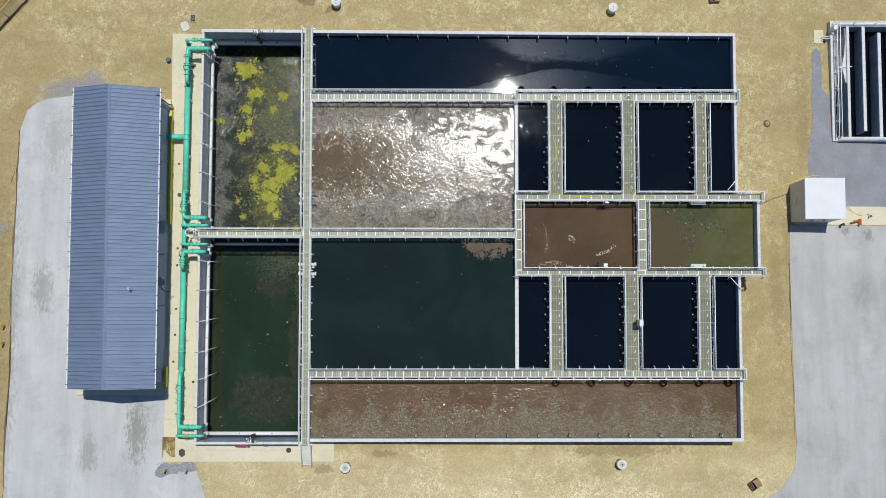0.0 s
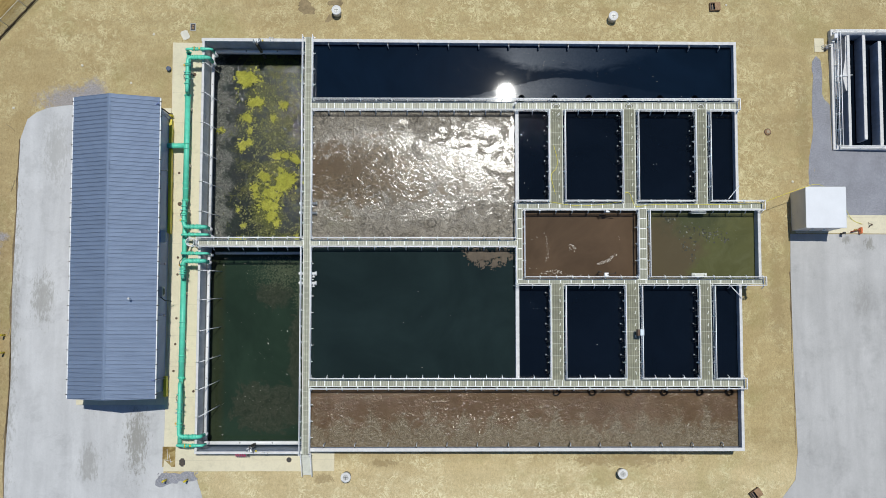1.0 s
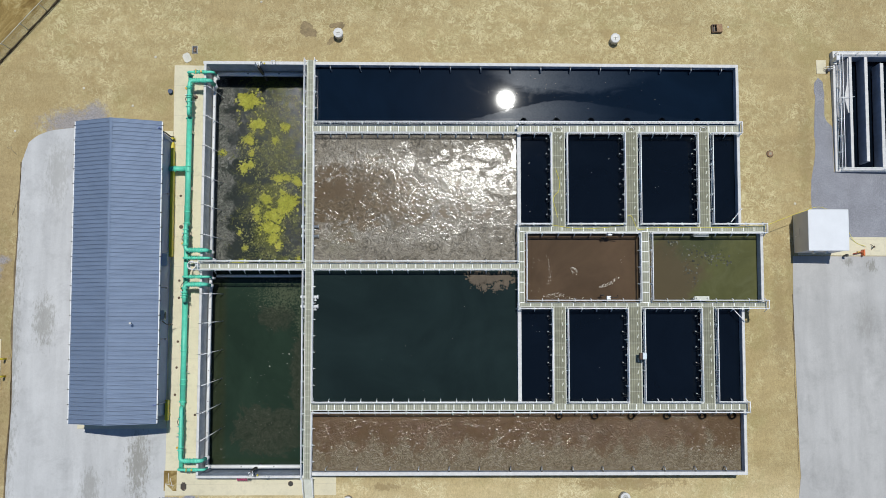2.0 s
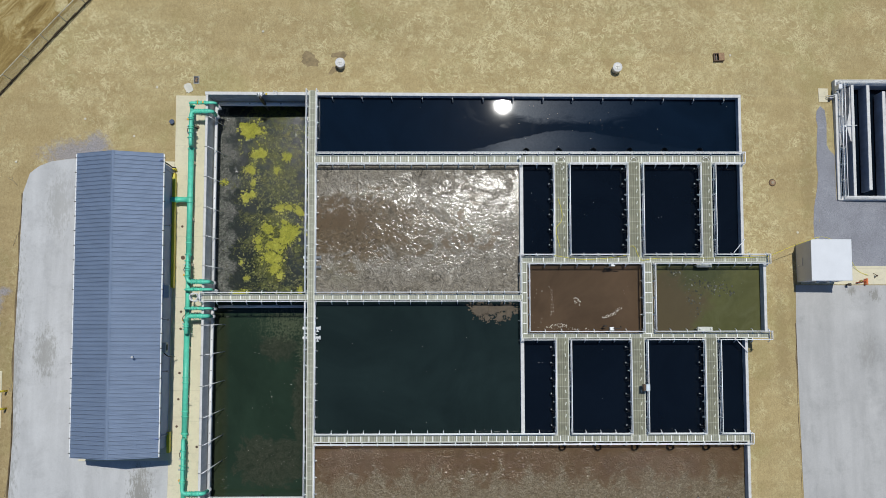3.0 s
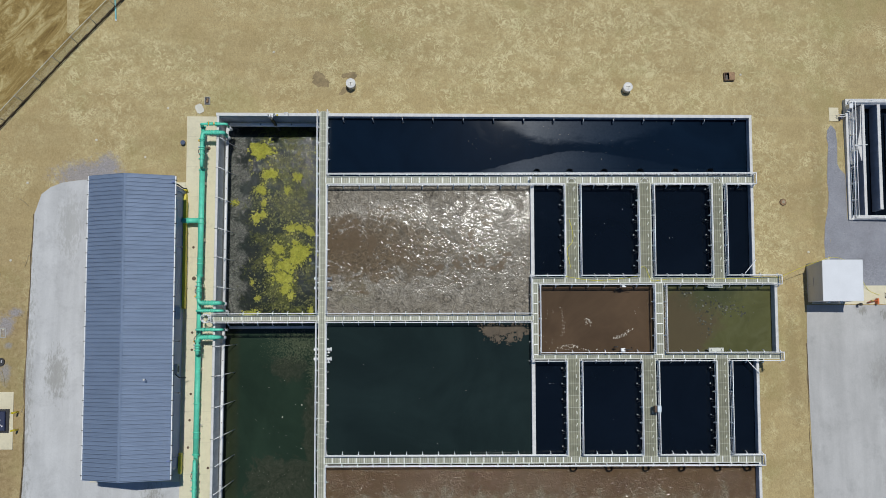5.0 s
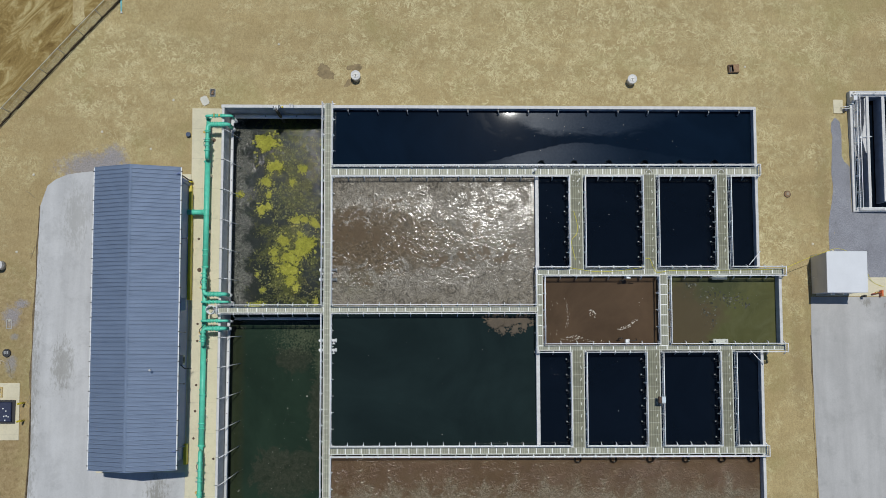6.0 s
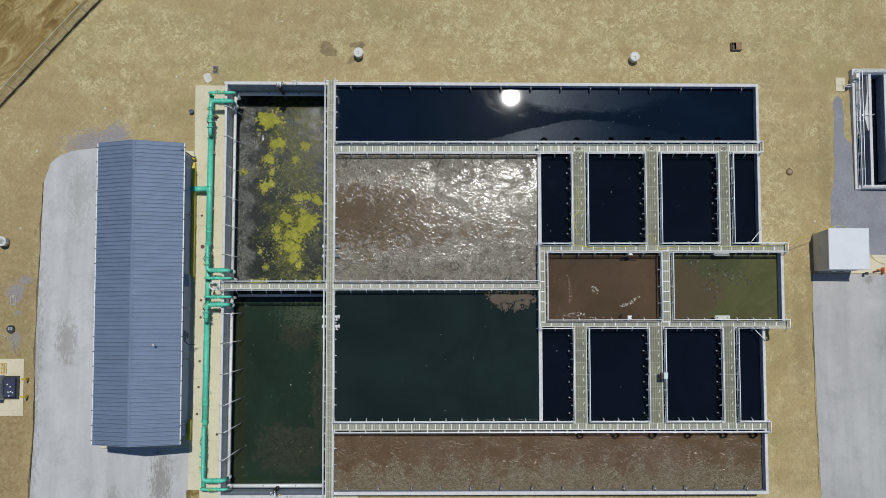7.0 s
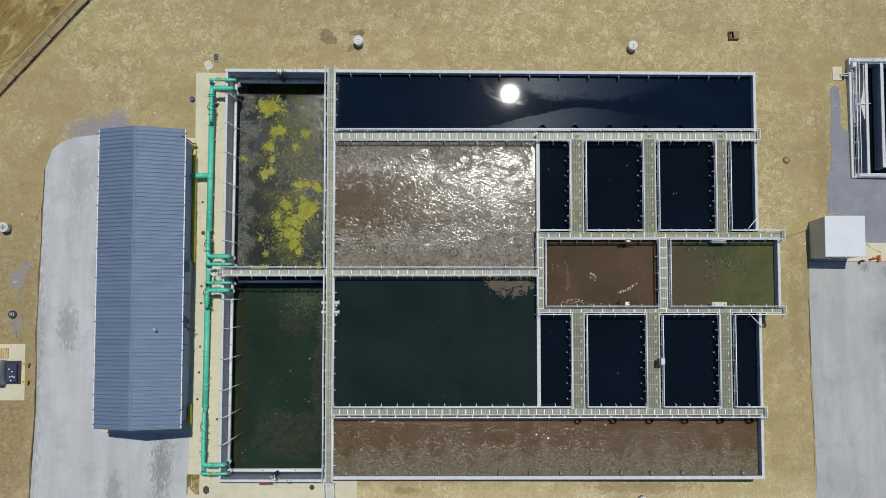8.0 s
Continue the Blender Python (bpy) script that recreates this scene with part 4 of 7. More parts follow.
# ---- blower building ----
def building():
    x0, x1, xr, y0, y1 = -39.46, -30.94, -35.43, -18.95, 10.71
    eave, ridge, base = 10.1, 12.0, 2.6
    ob = thing("blower_building", (xr, (y0 + y1) / 2, base), "long blower building with a slate blue standing seam roof", "building")
    org = Vector(ob.location)

    def add(nm, b, m, label="", under=None):
        o = part(nm, b, m, under or ob, label)
        if under is None:
            for v in o.data.vertices:
                v.co -= org
        return o
    wx0, wx1, wy0, wy1 = -39.0, -31.75, y0 + 0.35, y1 - 0.35
    for nm, (a, c, d, e) in (("wall", (wx0, wx0 + 0.25, wy0, wy1)), ("wall", (wx1 - 0.25, wx1, wy0, wy1)), ("wall", (wx0 + 0.25, wx1 - 0.25, wy0, wy0 + 0.25)), ("wall", (wx0 + 0.25, wx1 - 0.25, wy1 - 0.25, wy1))):
        b = bmesh.new()
        box(b, a, c, d, e, base - 0.5, eave + 0.1)
        add(nm, b, CLAD, "dark slate metal cladding")
    n = 72
    step = (y1 - y0) / n
    for side, xe in ((-1, x0), (1, x1)):
        run_ = Vector((xe - xr, 0, eave - ridge))
        length = run_.length
        u = run_.normalized()
        b = bmesh.new()
        up = Vector((0, 1, 0)).cross(u) * (1 if side > 0 else -1)
        up = up if up.z > 0 else -up
        prof = [(-step / 2, 0), (-step / 2, 0.06), (-step / 2 + 0.035, 0.06), (-step / 2 + 0.04, -0.1), (-step / 2 + 0.07, -0.1), (-step / 2 + 0.075, 0.0)]
        for c in (-step / 6 + 0.06, step / 6 + 0.04):
            prof += [(c - 0.022, 0.0), (c - 0.01, 0.012), (c + 0.01, 0.012), (c + 0.022, 0.0)]
        prof += [(step / 2, 0.0), (step / 2, -0.17), (-step / 2, -0.17)]
        ends = []
        for s in (0.12, length):
            ends.append([b.verts.new(u * s + Vector((0, p, 0)) + up * q) for p, q in prof])
        b.faces.new(ends[0])
        b.faces.new(ends[1])
        for i in range(len(prof)):
            j = (i + 1) % len(prof)
            b.faces.new((ends[0][i], ends[0][j], ends[1][j], ends[1][i]))
        me = mesh_of("roof_panel", b, ROOF)
        for i in range(n):
            piece("roof_panel", me, ob, Vector((xr, y0 + (i + 0.5) * step, ridge)) - org)
        b = bmesh.new()
        for i in range(n):
            for t in ((0.78,) if i % 2 else (0.86,)):
                c = Vector((xr, y0 + (i + 0.6) * step, ridge)) + u * (length * t) - org
                tube(b, c, c + up * 0.03, 0.03, 6)
        tagged(part("roof_screws", b, GREYWALL, ob), kind="stuff")
        b = bmesh.new()
        gx = xe + side * 0.07
        box(b, min(xe, gx + side * 0.03), max(xe, gx + side * 0.03), y0, y1, eave - 0.16, eave - 0.02)
        gut = add("gutter", b, WHITE, "white eaves gutter")
        b = bmesh.new()
        box(b, gx - 0.1, gx + 0.1, -0.04, 0.04, eave - 0.17, eave + 0.0)
        me = mesh_of("gutter_strap", b, DARK)
        for v in me.vertices:
            v.co -= Vector((org.x, 0, org.z))
        for i in range(21):
            piece("gutter_strap", me, gut, (0, y0 + 0.4 + i * (y1 - y0 - 0.8) / 20 - org.y, 0))
    b = bmesh.new()
    for s in (-1, 1):
        d = Vector(((x0 if s < 0 else x1) - xr, 0, eave - ridge)).normalized()
        q = [b.verts.new(Vector((xr, y, ridge + 0.1)) + d * t + Vector((0, 0, h))) for y in (y0 - 0.03, y1 + 0.03) for t, h in ((0, 0), (0.19, -0.02))]
        b.faces.new((q[0], q[1], q[3], q[2]))
    add("ridge_cap", b, ROOF)
    for y, s in ((y0, -1), (y1, 1)):
        b = bmesh.new()
        for xe in (x0, x1):
            q = [b.verts.new(v) for v in ((xr, y, ridge + 0.05), (xe, y, eave + 0.05), (xe, y, eave - 0.22), (xr, y, ridge - 0.22))]
            w = [b.verts.new(v.co + Vector((0, s * 0.04, 0))) for v in q]
            b.faces.new(q)
            b.faces.new(w)
            for i in range(4):
                b.faces.new((q[i], q[(i + 1) % 4], w[(i + 1) % 4], w[i]))
        add("gable_trim", b, ROOF)
        b = bmesh.new()
        gy = wy0 if s < 0 else wy1 - 0.25
        q = [b.verts.new(v) for v in ((wx0, gy, eave), (wx1, gy, eave), (xr, gy, ridge - 0.25))]
        w = [b.verts.new(v.co + Vector((0, 0.25, 0))) for v in q]
        b.faces.new(q)
        b.faces.new(w)
        for i in range(3):
            b.faces.new((q[i], q[(i + 1) % 3], w[(i + 1) % 3], w[i]))
        add("gable_wall", b, CLAD)
    return ob


building()


# ---- control building east ----
def kiosk():
    x0, x1, y0, y1, base, top = 35.5, 39.8, -1.6, 2.78, -2.3, 3.15
    ob = thing("control_cabin", ((x0 + x1) / 2, (y0 + y1) / 2, base), "square pale grey cabin with a flat white roof", "cabin")
    org = Vector(ob.location)
    b = bmesh.new()
    box(b, x0 + 0.08 - org.x, x1 - 0.08 - org.x, y0 + 0.08 - org.y, y1 - 0.08 - org.y, -0.2, top - 0.12 - base)
    part("body", bevelled(b, 0.02), plain("pale_grey_panel", (0.6, 0.6, 0.625), 0.5, 0, 0.06), ob, "pale grey painted walls")
    b = bmesh.new()
    box(b, x0 - org.x, x1 - org.x, y0 - org.y, y1 - org.y, top - 0.117 - base, top - base)
    part("roof", bevelled(b, 0.03), TANKER, ob, "flat white roof sheet")


kiosk()


# ---- air pipes along the west side ----
def flange(b, at, axis, r):
    a = Vector(at)
    d = Vector(axis).normalized() * 0.05
    tube(b, a - d, a + d, r, 14)


def air_pipes():
    ob = thing("air_main", (-29.8, -3.4, 2.1), "large green painted air main with branches into the tanks", "pipe")
    org = Vector(ob.location)

    def add(nm, b, m, label="", under=None):
        for v in b.verts:
            v.co.x += 0.008 * v.co.y
            v.co -= org
        return part(nm, b, m, under or ob, label)
    x, z = -29.8, 3.35
    spans = ((17.0, 12.4, 0.23), (12.4, 1.2, 0.3), (1.2, -6.2, 0.24), (-6.2, -17.3, 0.3), (-17.3, -24.3, 0.23))
    for a, c, r in spans:
        b = bmesh.new()
        tube(b, (x, a, z), (x, c, z), r, 18)
        body = add("main_pipe", b, GREEN)
        for y in (a - 0.05, c + 0.05):
            b = bmesh.new()
            flange(b, (x, y, z), (0, 1, 0), r + 0.09)
            add("flange", b, GREEN, "", body)
    for y in (7.25, 3.0, -11.5, -15.0):
        for o in (0, 0.55):
            b = bmesh.new()
            flange(b, (x, y - o, z), (0, 1, 0), 0.37)
            add("coupling", b, GREEN)
    b = bmesh.new()
    tube(b, (x - 0.3, 7.0, z), (-31.9, 7.0, z), 0.27, 16)
    flange(b, (-30.05, 7.0, z), (1, 0, 0), 0.35)
    flange(b, (-31.2, 7.0, z), (1, 0, 0), 0.35)
    add("tee_pipe", b, GREEN)
    # branches: the start along the main, the height where they cross the wall, their bore
    for y0, y1, r in ((12.6, 16.07, 0.2), (17.0, 17.0, 0.14), (1.0, -1.68, 0.2), (-2.47, -2.47, 0.13),
                      (-4.42, -4.42, 0.13), (-6.9, -5.21, 0.2), (-17.8, -23.17, 0.2), (-24.08, -24.08, 0.14)):
        b = bmesh.new()
        up = 4.85 if r > 0.17 else 4.7
        ex = -27.4 if r > 0.17 else -27.15
        bx = x + 0.22
        if abs(y0 - y1) > 0.1:
            run(b, [(x - 0.05, y0, z), (bx, y0, up), (bx, y1, up), (ex, y1, up), (ex, y1, 2.6)], r, 14, 0.4)
        else:
            run(b, [(x, y0, z), (x, y0, up), (ex, y1, up), (ex, y1, 3.2)], r, 12, 0.3)
        branch = add("branch_pipe", b, GREEN)
        b = bmesh.new()
        tube(b, (-28.6, y1, up), (-28.2, y1, up), r, 14, r * 1.25)
        tube(b, (-28.2, y1, up), (-27.8, y1, up), r * 1.25, 14)
        add("reducer", b, GREEN, "", branch)
        for fx in (-29.1, -28.85, -28.6, -28.2):
            b = bmesh.new()
            flange(b, (fx, y1, up), (1, 0, 0), r + 0.08)
            add("flange", b, GREEN, "", branch)
        b = bmesh.new()
        run(b, [(ex, y1, 2.9 if r > 0.17 else 3.3), (ex, y1, 1.55), (-27.65, y1, 1.5)], r * 1.05, 12, 0.12)
        add("drop_pipe", b, WHITE, "white drop pipe")
        if abs(y0 - y1) > 0.1:
            s = 1 if y1 > y0 else -1
            for k, (t, m, size) in enumerate(((0.75, ORANGE, 0.18), (0.55, STEEL, 0.16), (0.35, STEEL, 0.14))):
                yy = y0 + (y1 - y0) * t
                b = bmesh.new()
                box(b, bx - 0.2 - size, bx - 0.2 + size * 0.2, yy - size / 2, yy + size / 2, up - 0.12, up + 0.25)
                bevelled(b, 0.03)
                tube(b, (bx - 0.3, yy, up), (bx, yy, up), 0.06, 8)
                add("valve_actuator", b, m, "orange valve actuator" if m is ORANGE else "grey valve actuator")
            b = bmesh.new()
            run(b, [(x + 0.3, y0 + s * 0.3, up - 0.3), (x + 0.12, y0 + s * 1.0, up + 0.2), (x - 0.15, y0 + s * 1.5, up + 0.3), (x + 0.3, y0 + s * 2.1, up - 0.2)], 0.035, 6, 0.3)
            add("sensing_line", b, DARK)
            for t in (0.2, 0.35, 0.48, 0.55, 0.75, 0.8):
                b = bmesh.new()
                flange(b, (bx, y0 + (y1 - y0) * t, up), (0, 1, 0), 0.33)
                add("flange", b, GREEN)
        else:
            b = bmesh.new()
            tube(b, (-28.9, y1, up), (-28.9, y1, up + 0.35), 0.05, 8)
            tube(b, (-28.9, y1 - 0.2, up + 0.35), (-28.9, y1 + 0.2, up + 0.35), 0.05, 8)
            box(b, -28.46, -28.3, y1 - 0.09, y1 + 0.09, up, up + 0.25)
            add("valve", b, ORANGE if abs(y1) > 10 else GREEN)
    for y in (15.0, 11.0, 5.0, 0.2, -3.4, -8.5, -13.5, -18.5, -22.0):
        b = bmesh.new()
        box(b, x - 0.27, x + 0.27, y - 0.15, y + 0.15, lie(x, y), z - 0.2)
        add("pipe_support", bevelled(b, 0.02), STEEL, "grey steel pipe support")
    for y in (14.1, -7.0, -14.2):
        b = bmesh.new()
        tube(b, (x + 0.3, y, z + 0.1), (x + 0.55, y, z + 0.25), 0.05, 8)
        box(b, x + 0.5, x + 0.58, y - 0.04, y + 0.04, z + 0.2, z + 0.3)
        add("drain_cock", b, STEEL)


air_pipes()


# ---- headers and guide rods inside the west tanks ----
def header(points, r, material, label):
    b = bmesh.new()
    run(b, points, r, 10)
    ob = thing("air_header", points[0], label, "pipe", "air headers in the tanks")
    o = Vector(points[0])
    for v in b.verts:
        v.co -= o
    part("pipe", b, material, ob)
    n = int((Vector(points[-1]) - o).length / 3)
    for i in range(n + 1):
        p = (Vector(points[-1]) - o) * (i / max(1, n))
        b = bmesh.new()
        tube(b, p + Vector((-0.02, -0.02, -r - 0.1)), p + Vector((0.02, 0.02, r + 0.012)), r * 0.4, 6)
        part("clamp", b, GREYWALL, ob)


header([(-27.47, 17.2, 1.5), (-27.6, -2.5, 1.5)], 0.16, WHITE, "white plastic air header along the tank wall")
header([(-27.6, -4.4, 1.5), (-27.74, -23.9, 1.5)], 0.17, WHITE, "white plastic air header along the tank wall")
header([(-27.5, -24.15, 1.5), (-17.3, -24.15, 1.5)], 0.21, WHITE, "white plastic air header along the tank wall")
header([(-27.3, 17.62, 1.2), (-17.3, 17.56, 1.2)], 0.22, ALU, "white plastic air header along the shaded wall")
header([(-27.1, -4.15, 0.9), (-17.3, -4.15, 0.9)], 0.15, WHITE, "white plastic air header below the walkway")


def guide_rod(x, y, side, lean=0.95, drift=0.0):
    ob = thing("guide_rod", (x, y, 4.3), "thin galvanised guide rod hung from a wall bracket", "guide rod", "guide rods in the tanks")
    b = bmesh.new()
    tube(b, (side * 0.22, 0, 0.12), (side * lean, drift, -7.2), 0.042, 6)
    part("rod", b, RAIL, ob)
    b = bmesh.new()
    tube(b, (-side * 0.25, -0.02, 0.05), (side * 0.32, 0, 0.1), 0.03, 6)
    tube(b, (-side * 0.05, 0.3, -0.35), (side * 0.28, 0, 0.05), 0.025, 6)
    tube(b, (-side * 0.05, -0.35, -0.9), (side * 0.28, 0, -0.1), 0.025, 6)
    part("bracket", b, STEEL, ob)


for y in (15.6, 12.45, 9.3, 6.1, 3.1, 0.0, -6.15, -9.2, -12.4, -15.6, -18.4, -21.2):
    guide_rod(-27.95 + 0.005 * y, y, 1, *((1.05, 0.0) if y > -5 else (1.5, 0.2 + (-6.0 - y) * 0.05)))


GALV = plain("weathered_zinc", (0.5, 0.51, 0.52), 0.55, 0.0, 0.2)


def drop_leg(x, y, s):
    ob = thing("drop_leg", (x, y, 4.3), "short white drop pipe hung on the inner wall", "pipe", "drop pipes along the long basins")
    b = bmesh.new()
    run(b, [(0, s * 0.12, -0.1), (0, s * 0.3, 0.02), (0.04, s * 0.42, -0.5), (0.1, s * 0.46, -2.0)], 0.055, 8, 0.12)
    part("pipe", b, GALV, ob)
    b = bmesh.new()
    box(b, -0.07, 0.07, s * 0.1 - 0.05, s * 0.1 + 0.05, -0.3, -0.02)
    part("bracket", b, DARK, ob)


for x in (-14.84, -11.73, -8.62, -5.41, -2.23, 0.96, 4.12, 7.29, 10.4, 13.58, 16.76, 19.95, 23.14, 26.34):
    drop_leg(x, 17.79 - 0.0055 * x, -1)
for x in (-15.05, -11.88, -8.48, -5.54, -2.41, 0.72, 3.91, 7.11, 10.31, 13.4, 16.56, 19.77, 22.94, 26.05):
    drop_leg(x, -24.42, 1)


def bell_mouth(x, y):
    ob = thing("overflow_pipe", (x, y, 3.0), "black upright overflow pipe beside the walkway", "pipe", "overflow pipes of the settling cells")
    b = bmesh.new()
    tube(b, (0, 0, -0.4), (0, 0, 0.75), 0.34, 16, caps=False)
    tube(b, (0, 0, 0.75), (0, 0, -0.4), 0.28, 16, caps=False)
    part("pipe", b, BLACK, ob)
    b = bmesh.new()
    tube(b, (0, 0, 0.68), (0, 0, 0.77), 0.4, 16, caps=False)
    part("rim", b, BLACK, ob)


for x in (5.5, 8.95, 12.6, 16.4, 20.1, 23.8):
    bell_mouth(x, 12.05)
for x in (9.0, 12.7, 16.5, 20.2, 23.9, 27.0):
    bell_mouth(x, -18.75)


def transfer_pipe(y, capped):
    ob = thing("transfer_pipe", (-16.9, y, 3.95), "short pipe through the wall below the walkway", "pipe", "transfer pipes between the tanks")
    b = bmesh.new()
    tube(b, (-0.65, 0, 0), (0.95, 0, 0), 0.15, 12)
    part("pipe", b, STEEL if capped else WHITE, ob)
    b = bmesh.new()
    tube(b, (-0.7, 0, -0.1), (-0.7, 0, 0.4), 0.17, 14)
    part("cap", b, WHITE, ob, "white round cap")
    b = bmesh.new()
    tube(b, (0.85, 0, 0), (0.98, 0, 0), 0.22, 14)
    if not capped:
        tube(b, (0.65, 0, 0), (0.65, -0.35, 0), 0.08, 8)
        tube(b, (0.5, -0.35, 0), (0.8, -0.35, 0), 0.06, 8)
    part("flange", b, STEEL if capped else WHITE, ob)


for y, c in ((0.85, True), (-0.15, True), (-6.47, False), (-7.46, False)):
    transfer_pipe(y, c)


# ---- mixers with masts on the west tank walls ----
def mixer(x, y, s):
    ob = thing("mixer_mast", (x, y, 4.3), "submersible mixer mast with a small white winch", "mixer", "mixers of the west tanks")
    b = bmesh.new()
    box(b, -0.12, 0.12, s * 0.55 - 0.12, s * 0.55 + 0.12, -7.0, 0.55)
    part("mast", b, DARK, ob)
    b = bmesh.new()
    run(b, [(0.35, s * 0.1, 0.0), (0.35, s * 0.1, 1.0), (0.2, s * 0.7, 1.3)], 0.05, 8, 0.15)
    run(b, [(-0.3, s * 0.1, 0.0), (-0.3, s * 0.2, 0.9), (0.0, s * 0.6, 1.1)], 0.05, 8, 0.15)
    part("davit", b, STEEL, ob)
    b = bmesh.new()
    box(b, -0.35, -0.1, s * 0.1, s * 0.45, 0.1, 0.5)
    box(b, 0.0, 0.2, s * 0.05, s * 0.35, 0.1, 0.45)
    part("winch", bevelled(b, 0.03), WHITE, ob)
    b = bmesh.new()
    tube(b, (0.5, s * 0.15, 0.25), (0.66, s * 0.15, 0.25), 0.1, 10)
    part("motor", b, YELLOW, ob)
    b = bmesh.new()
    tube(b, (1.4, 0, 0.0), (1.4, 0, 1.0), 0.03, 6)
    tube(b, (1.75, 0, 0.0), (1.75, 0, 1.0), 0.03, 6)
    tube(b, (1.4, 0, 1.0), (1.75, 0, 1.0), 0.03, 6)
    part("grab_rail", b, ALU, ob)


mixer(-22.3, 18.1, -1)
mixer(-22.5, -24.8, 1)


# ---- stair at the south end ----
def stair():
    x0, x1, ya, yb = -17.35, -16.3, -25.0, -27.4
    za, zb = DECK, lie(-17, -27) + 0.15
    ob = thing("stair", (-16.83, ya, za), "steep galvanised stair with open treads and handrails", "stair")
    n = 11
    b = bmesh.new()
    box(b, -0.45, 0.45, -0.13, 0.1, -0.03, 0.0)
    me = mesh_of("tread", b, KICK)
    for i in range(1, n):
        t = i / n
        piece("tread", me, ob, (0, (yb - ya) * t, (zb - za) * t))
    for s in (-0.5, 0.5):
        b = bmesh.new()
        q = [b.verts.new((s + o, y, z)) for o in (-0.02, 0.02) for y, z in ((0, 0.05), (0, -0.2), (yb - ya, zb - za - 0.1), (yb - ya, zb - za + 0.15))]
        for f in ((0, 1, 2, 3), (4, 5, 6, 7), (0, 1, 5, 4), (1, 2, 6, 5), (2, 3, 7, 6), (3, 0, 4, 7)):
            b.faces.new([q[i] for i in f])
        part("stringer", b, KICK, ob)
        b = bmesh.new()
        run(b, [(s, 0.05, 1.05), (s, yb - ya, zb - za + 1.0), (s, yb - ya, zb - za)], 0.03, 8, 0.15)
        tube(b, (s, 0, 0.55), (s, yb - ya, zb - za + 0.5), 0.025, 6)
        tube(b, (s, (yb - ya) / 2, (zb - za) / 2), (s, (yb - ya) / 2, (zb - za) / 2 + 1.02), 0.03, 6)
        part("handrail", b, ALU, ob)


stair()


# ---- caged ladder at the west end of the cross walkway ----
def caged_ladder():
    x, y, z0 = -28.45, -3.28, lie(-28.9, -3.3) + 0.12
    ob = thing("caged_ladder", (x, y, z0), "galvanised wall ladder with a round safety cage", "ladder")
    top = DECK - z0
    for s in (-0.24, 0.24):
        b = bmesh.new()
        tube(b, (0, s, 0), (0, s, top + 1.1), 0.035, 8)
        part("rail", b, STEEL, ob)
    b = bmesh.new()
    tube(b, (0, -0.24, 0), (0, 0.24, 0), 0.018, 6)
    me = mesh_of("rung", b, STEEL)
    for i in range(int(top / 0.3)):
        piece("rung", me, ob, (0, 0, 0.3 + 0.3 * i))
    for h in (top - 0.2, top + 0.4, top + 1.0):
        b = bmesh.new()
        run(b, [(-0.36 + 0.42 * math.cos(a), 0.42 * math.sin(a), h) for a in [2 * math.pi * i / 20 for i in range(20)] + [0.0]], 0.04, 6)
        part("cage_hoop", b, ALU, ob)
    for a in (1.2, 2.2, 3.14, 4.1, 5.1):
        b = bmesh.new()
        tube(b, (-0.36 + 0.42 * math.cos(a), 0.42 * math.sin(a), top - 0.3), (-0.36 + 0.42 * math.cos(a), 0.42 * math.sin(a), top + 1.05), 0.025, 6)
        part("cage_strap", b, ALU, ob)


caged_ladder()


# ---- open channels east ----
def channel_wall(name, x0, x1, y0, y1):
    wall(name, x0, x1, y0, y1, "pale concrete wall of the open contact channels", -2.25, -6.5)


channel_wall("channel_wall_1", 40.57, 40.93, 8.08, 20.5)
channel_wall("channel_wall_2", 40.57, 60.0, 20.503, 21.15)
channel_wall("channel_wall_3", 40.57, 60.0, 7.57, 8.077)
channel_wall("channel_wall_4", 42.36, 42.68, 8.08, 20.5)
channel_wall("channel_wall_5", 44.09, 44.45, 8.73, 20.5)
channel_wall("channel_wall_6", 45.84, 46.22, 8.08, 19.83)
channel_wall("channel_wall_7", 47.7, 48.05, 8.73, 20.5)
b = bmesh.new()
box(b, 41.0, 60.0, 8.0, 20.6, -5.4, -4.6)
tagged(part("water", b, DEEP), "black still water in the open channels", "water", kind="structure")
b = bmesh.new()
prof = [(20.4, 0.62), (18.6, 0.62), (17.4, 0.5), (16.4, 0.28), (15.6, 0.28), (14.9, 0.45), (14.2, 0.62)]
for s in (-1, 1):
    ring = []
    for y, w in prof:
        ring.append([b.verts.new(v) for v in ((41.65 + s * w, y, -4.5), (41.65 + s * w, y, -2.5), (41.65 + s * 0.72, y, -2.5), (41.65 + s * 0.72, y, -4.5))])
    for p, q in zip(ring, ring[1:]):
        for i in range(3):
            b.faces.new((p[i], p[i + 1], q[i + 1], q[i]))
flume = thing("flow_flume", (41.65, 17.3, -4.5), "pale measuring flume with a narrow throat", "flume")
for v in b.verts:
    v.co -= Vector(flume.location)
part("side_wall", b, WALL, flume)
b = bmesh.new()
box(b, -0.7, 0.7, -3.2, 3.2, 0.15, 0.2)
part("channel_floor", b, plain("flume_floor", (0.3, 0.3, 0.31), 0.6), flume)
b = bmesh.new()
tube(b, (-0.9, -1.5, 2.2), (1.3, -1.3, 2.2), 0.04, 8)
tube(b, (-0.1, -1.42, 2.2), (-0.1, -1.42, 2.4), 0.1, 12)
part("level_gauge", b, ALU, flume)
railing(40.95, 7.95, 40.95, 20.6, 1.9, -2.25)
railing(41.28, 7.95, 41.28, 20.6, 1.9, -2.25)
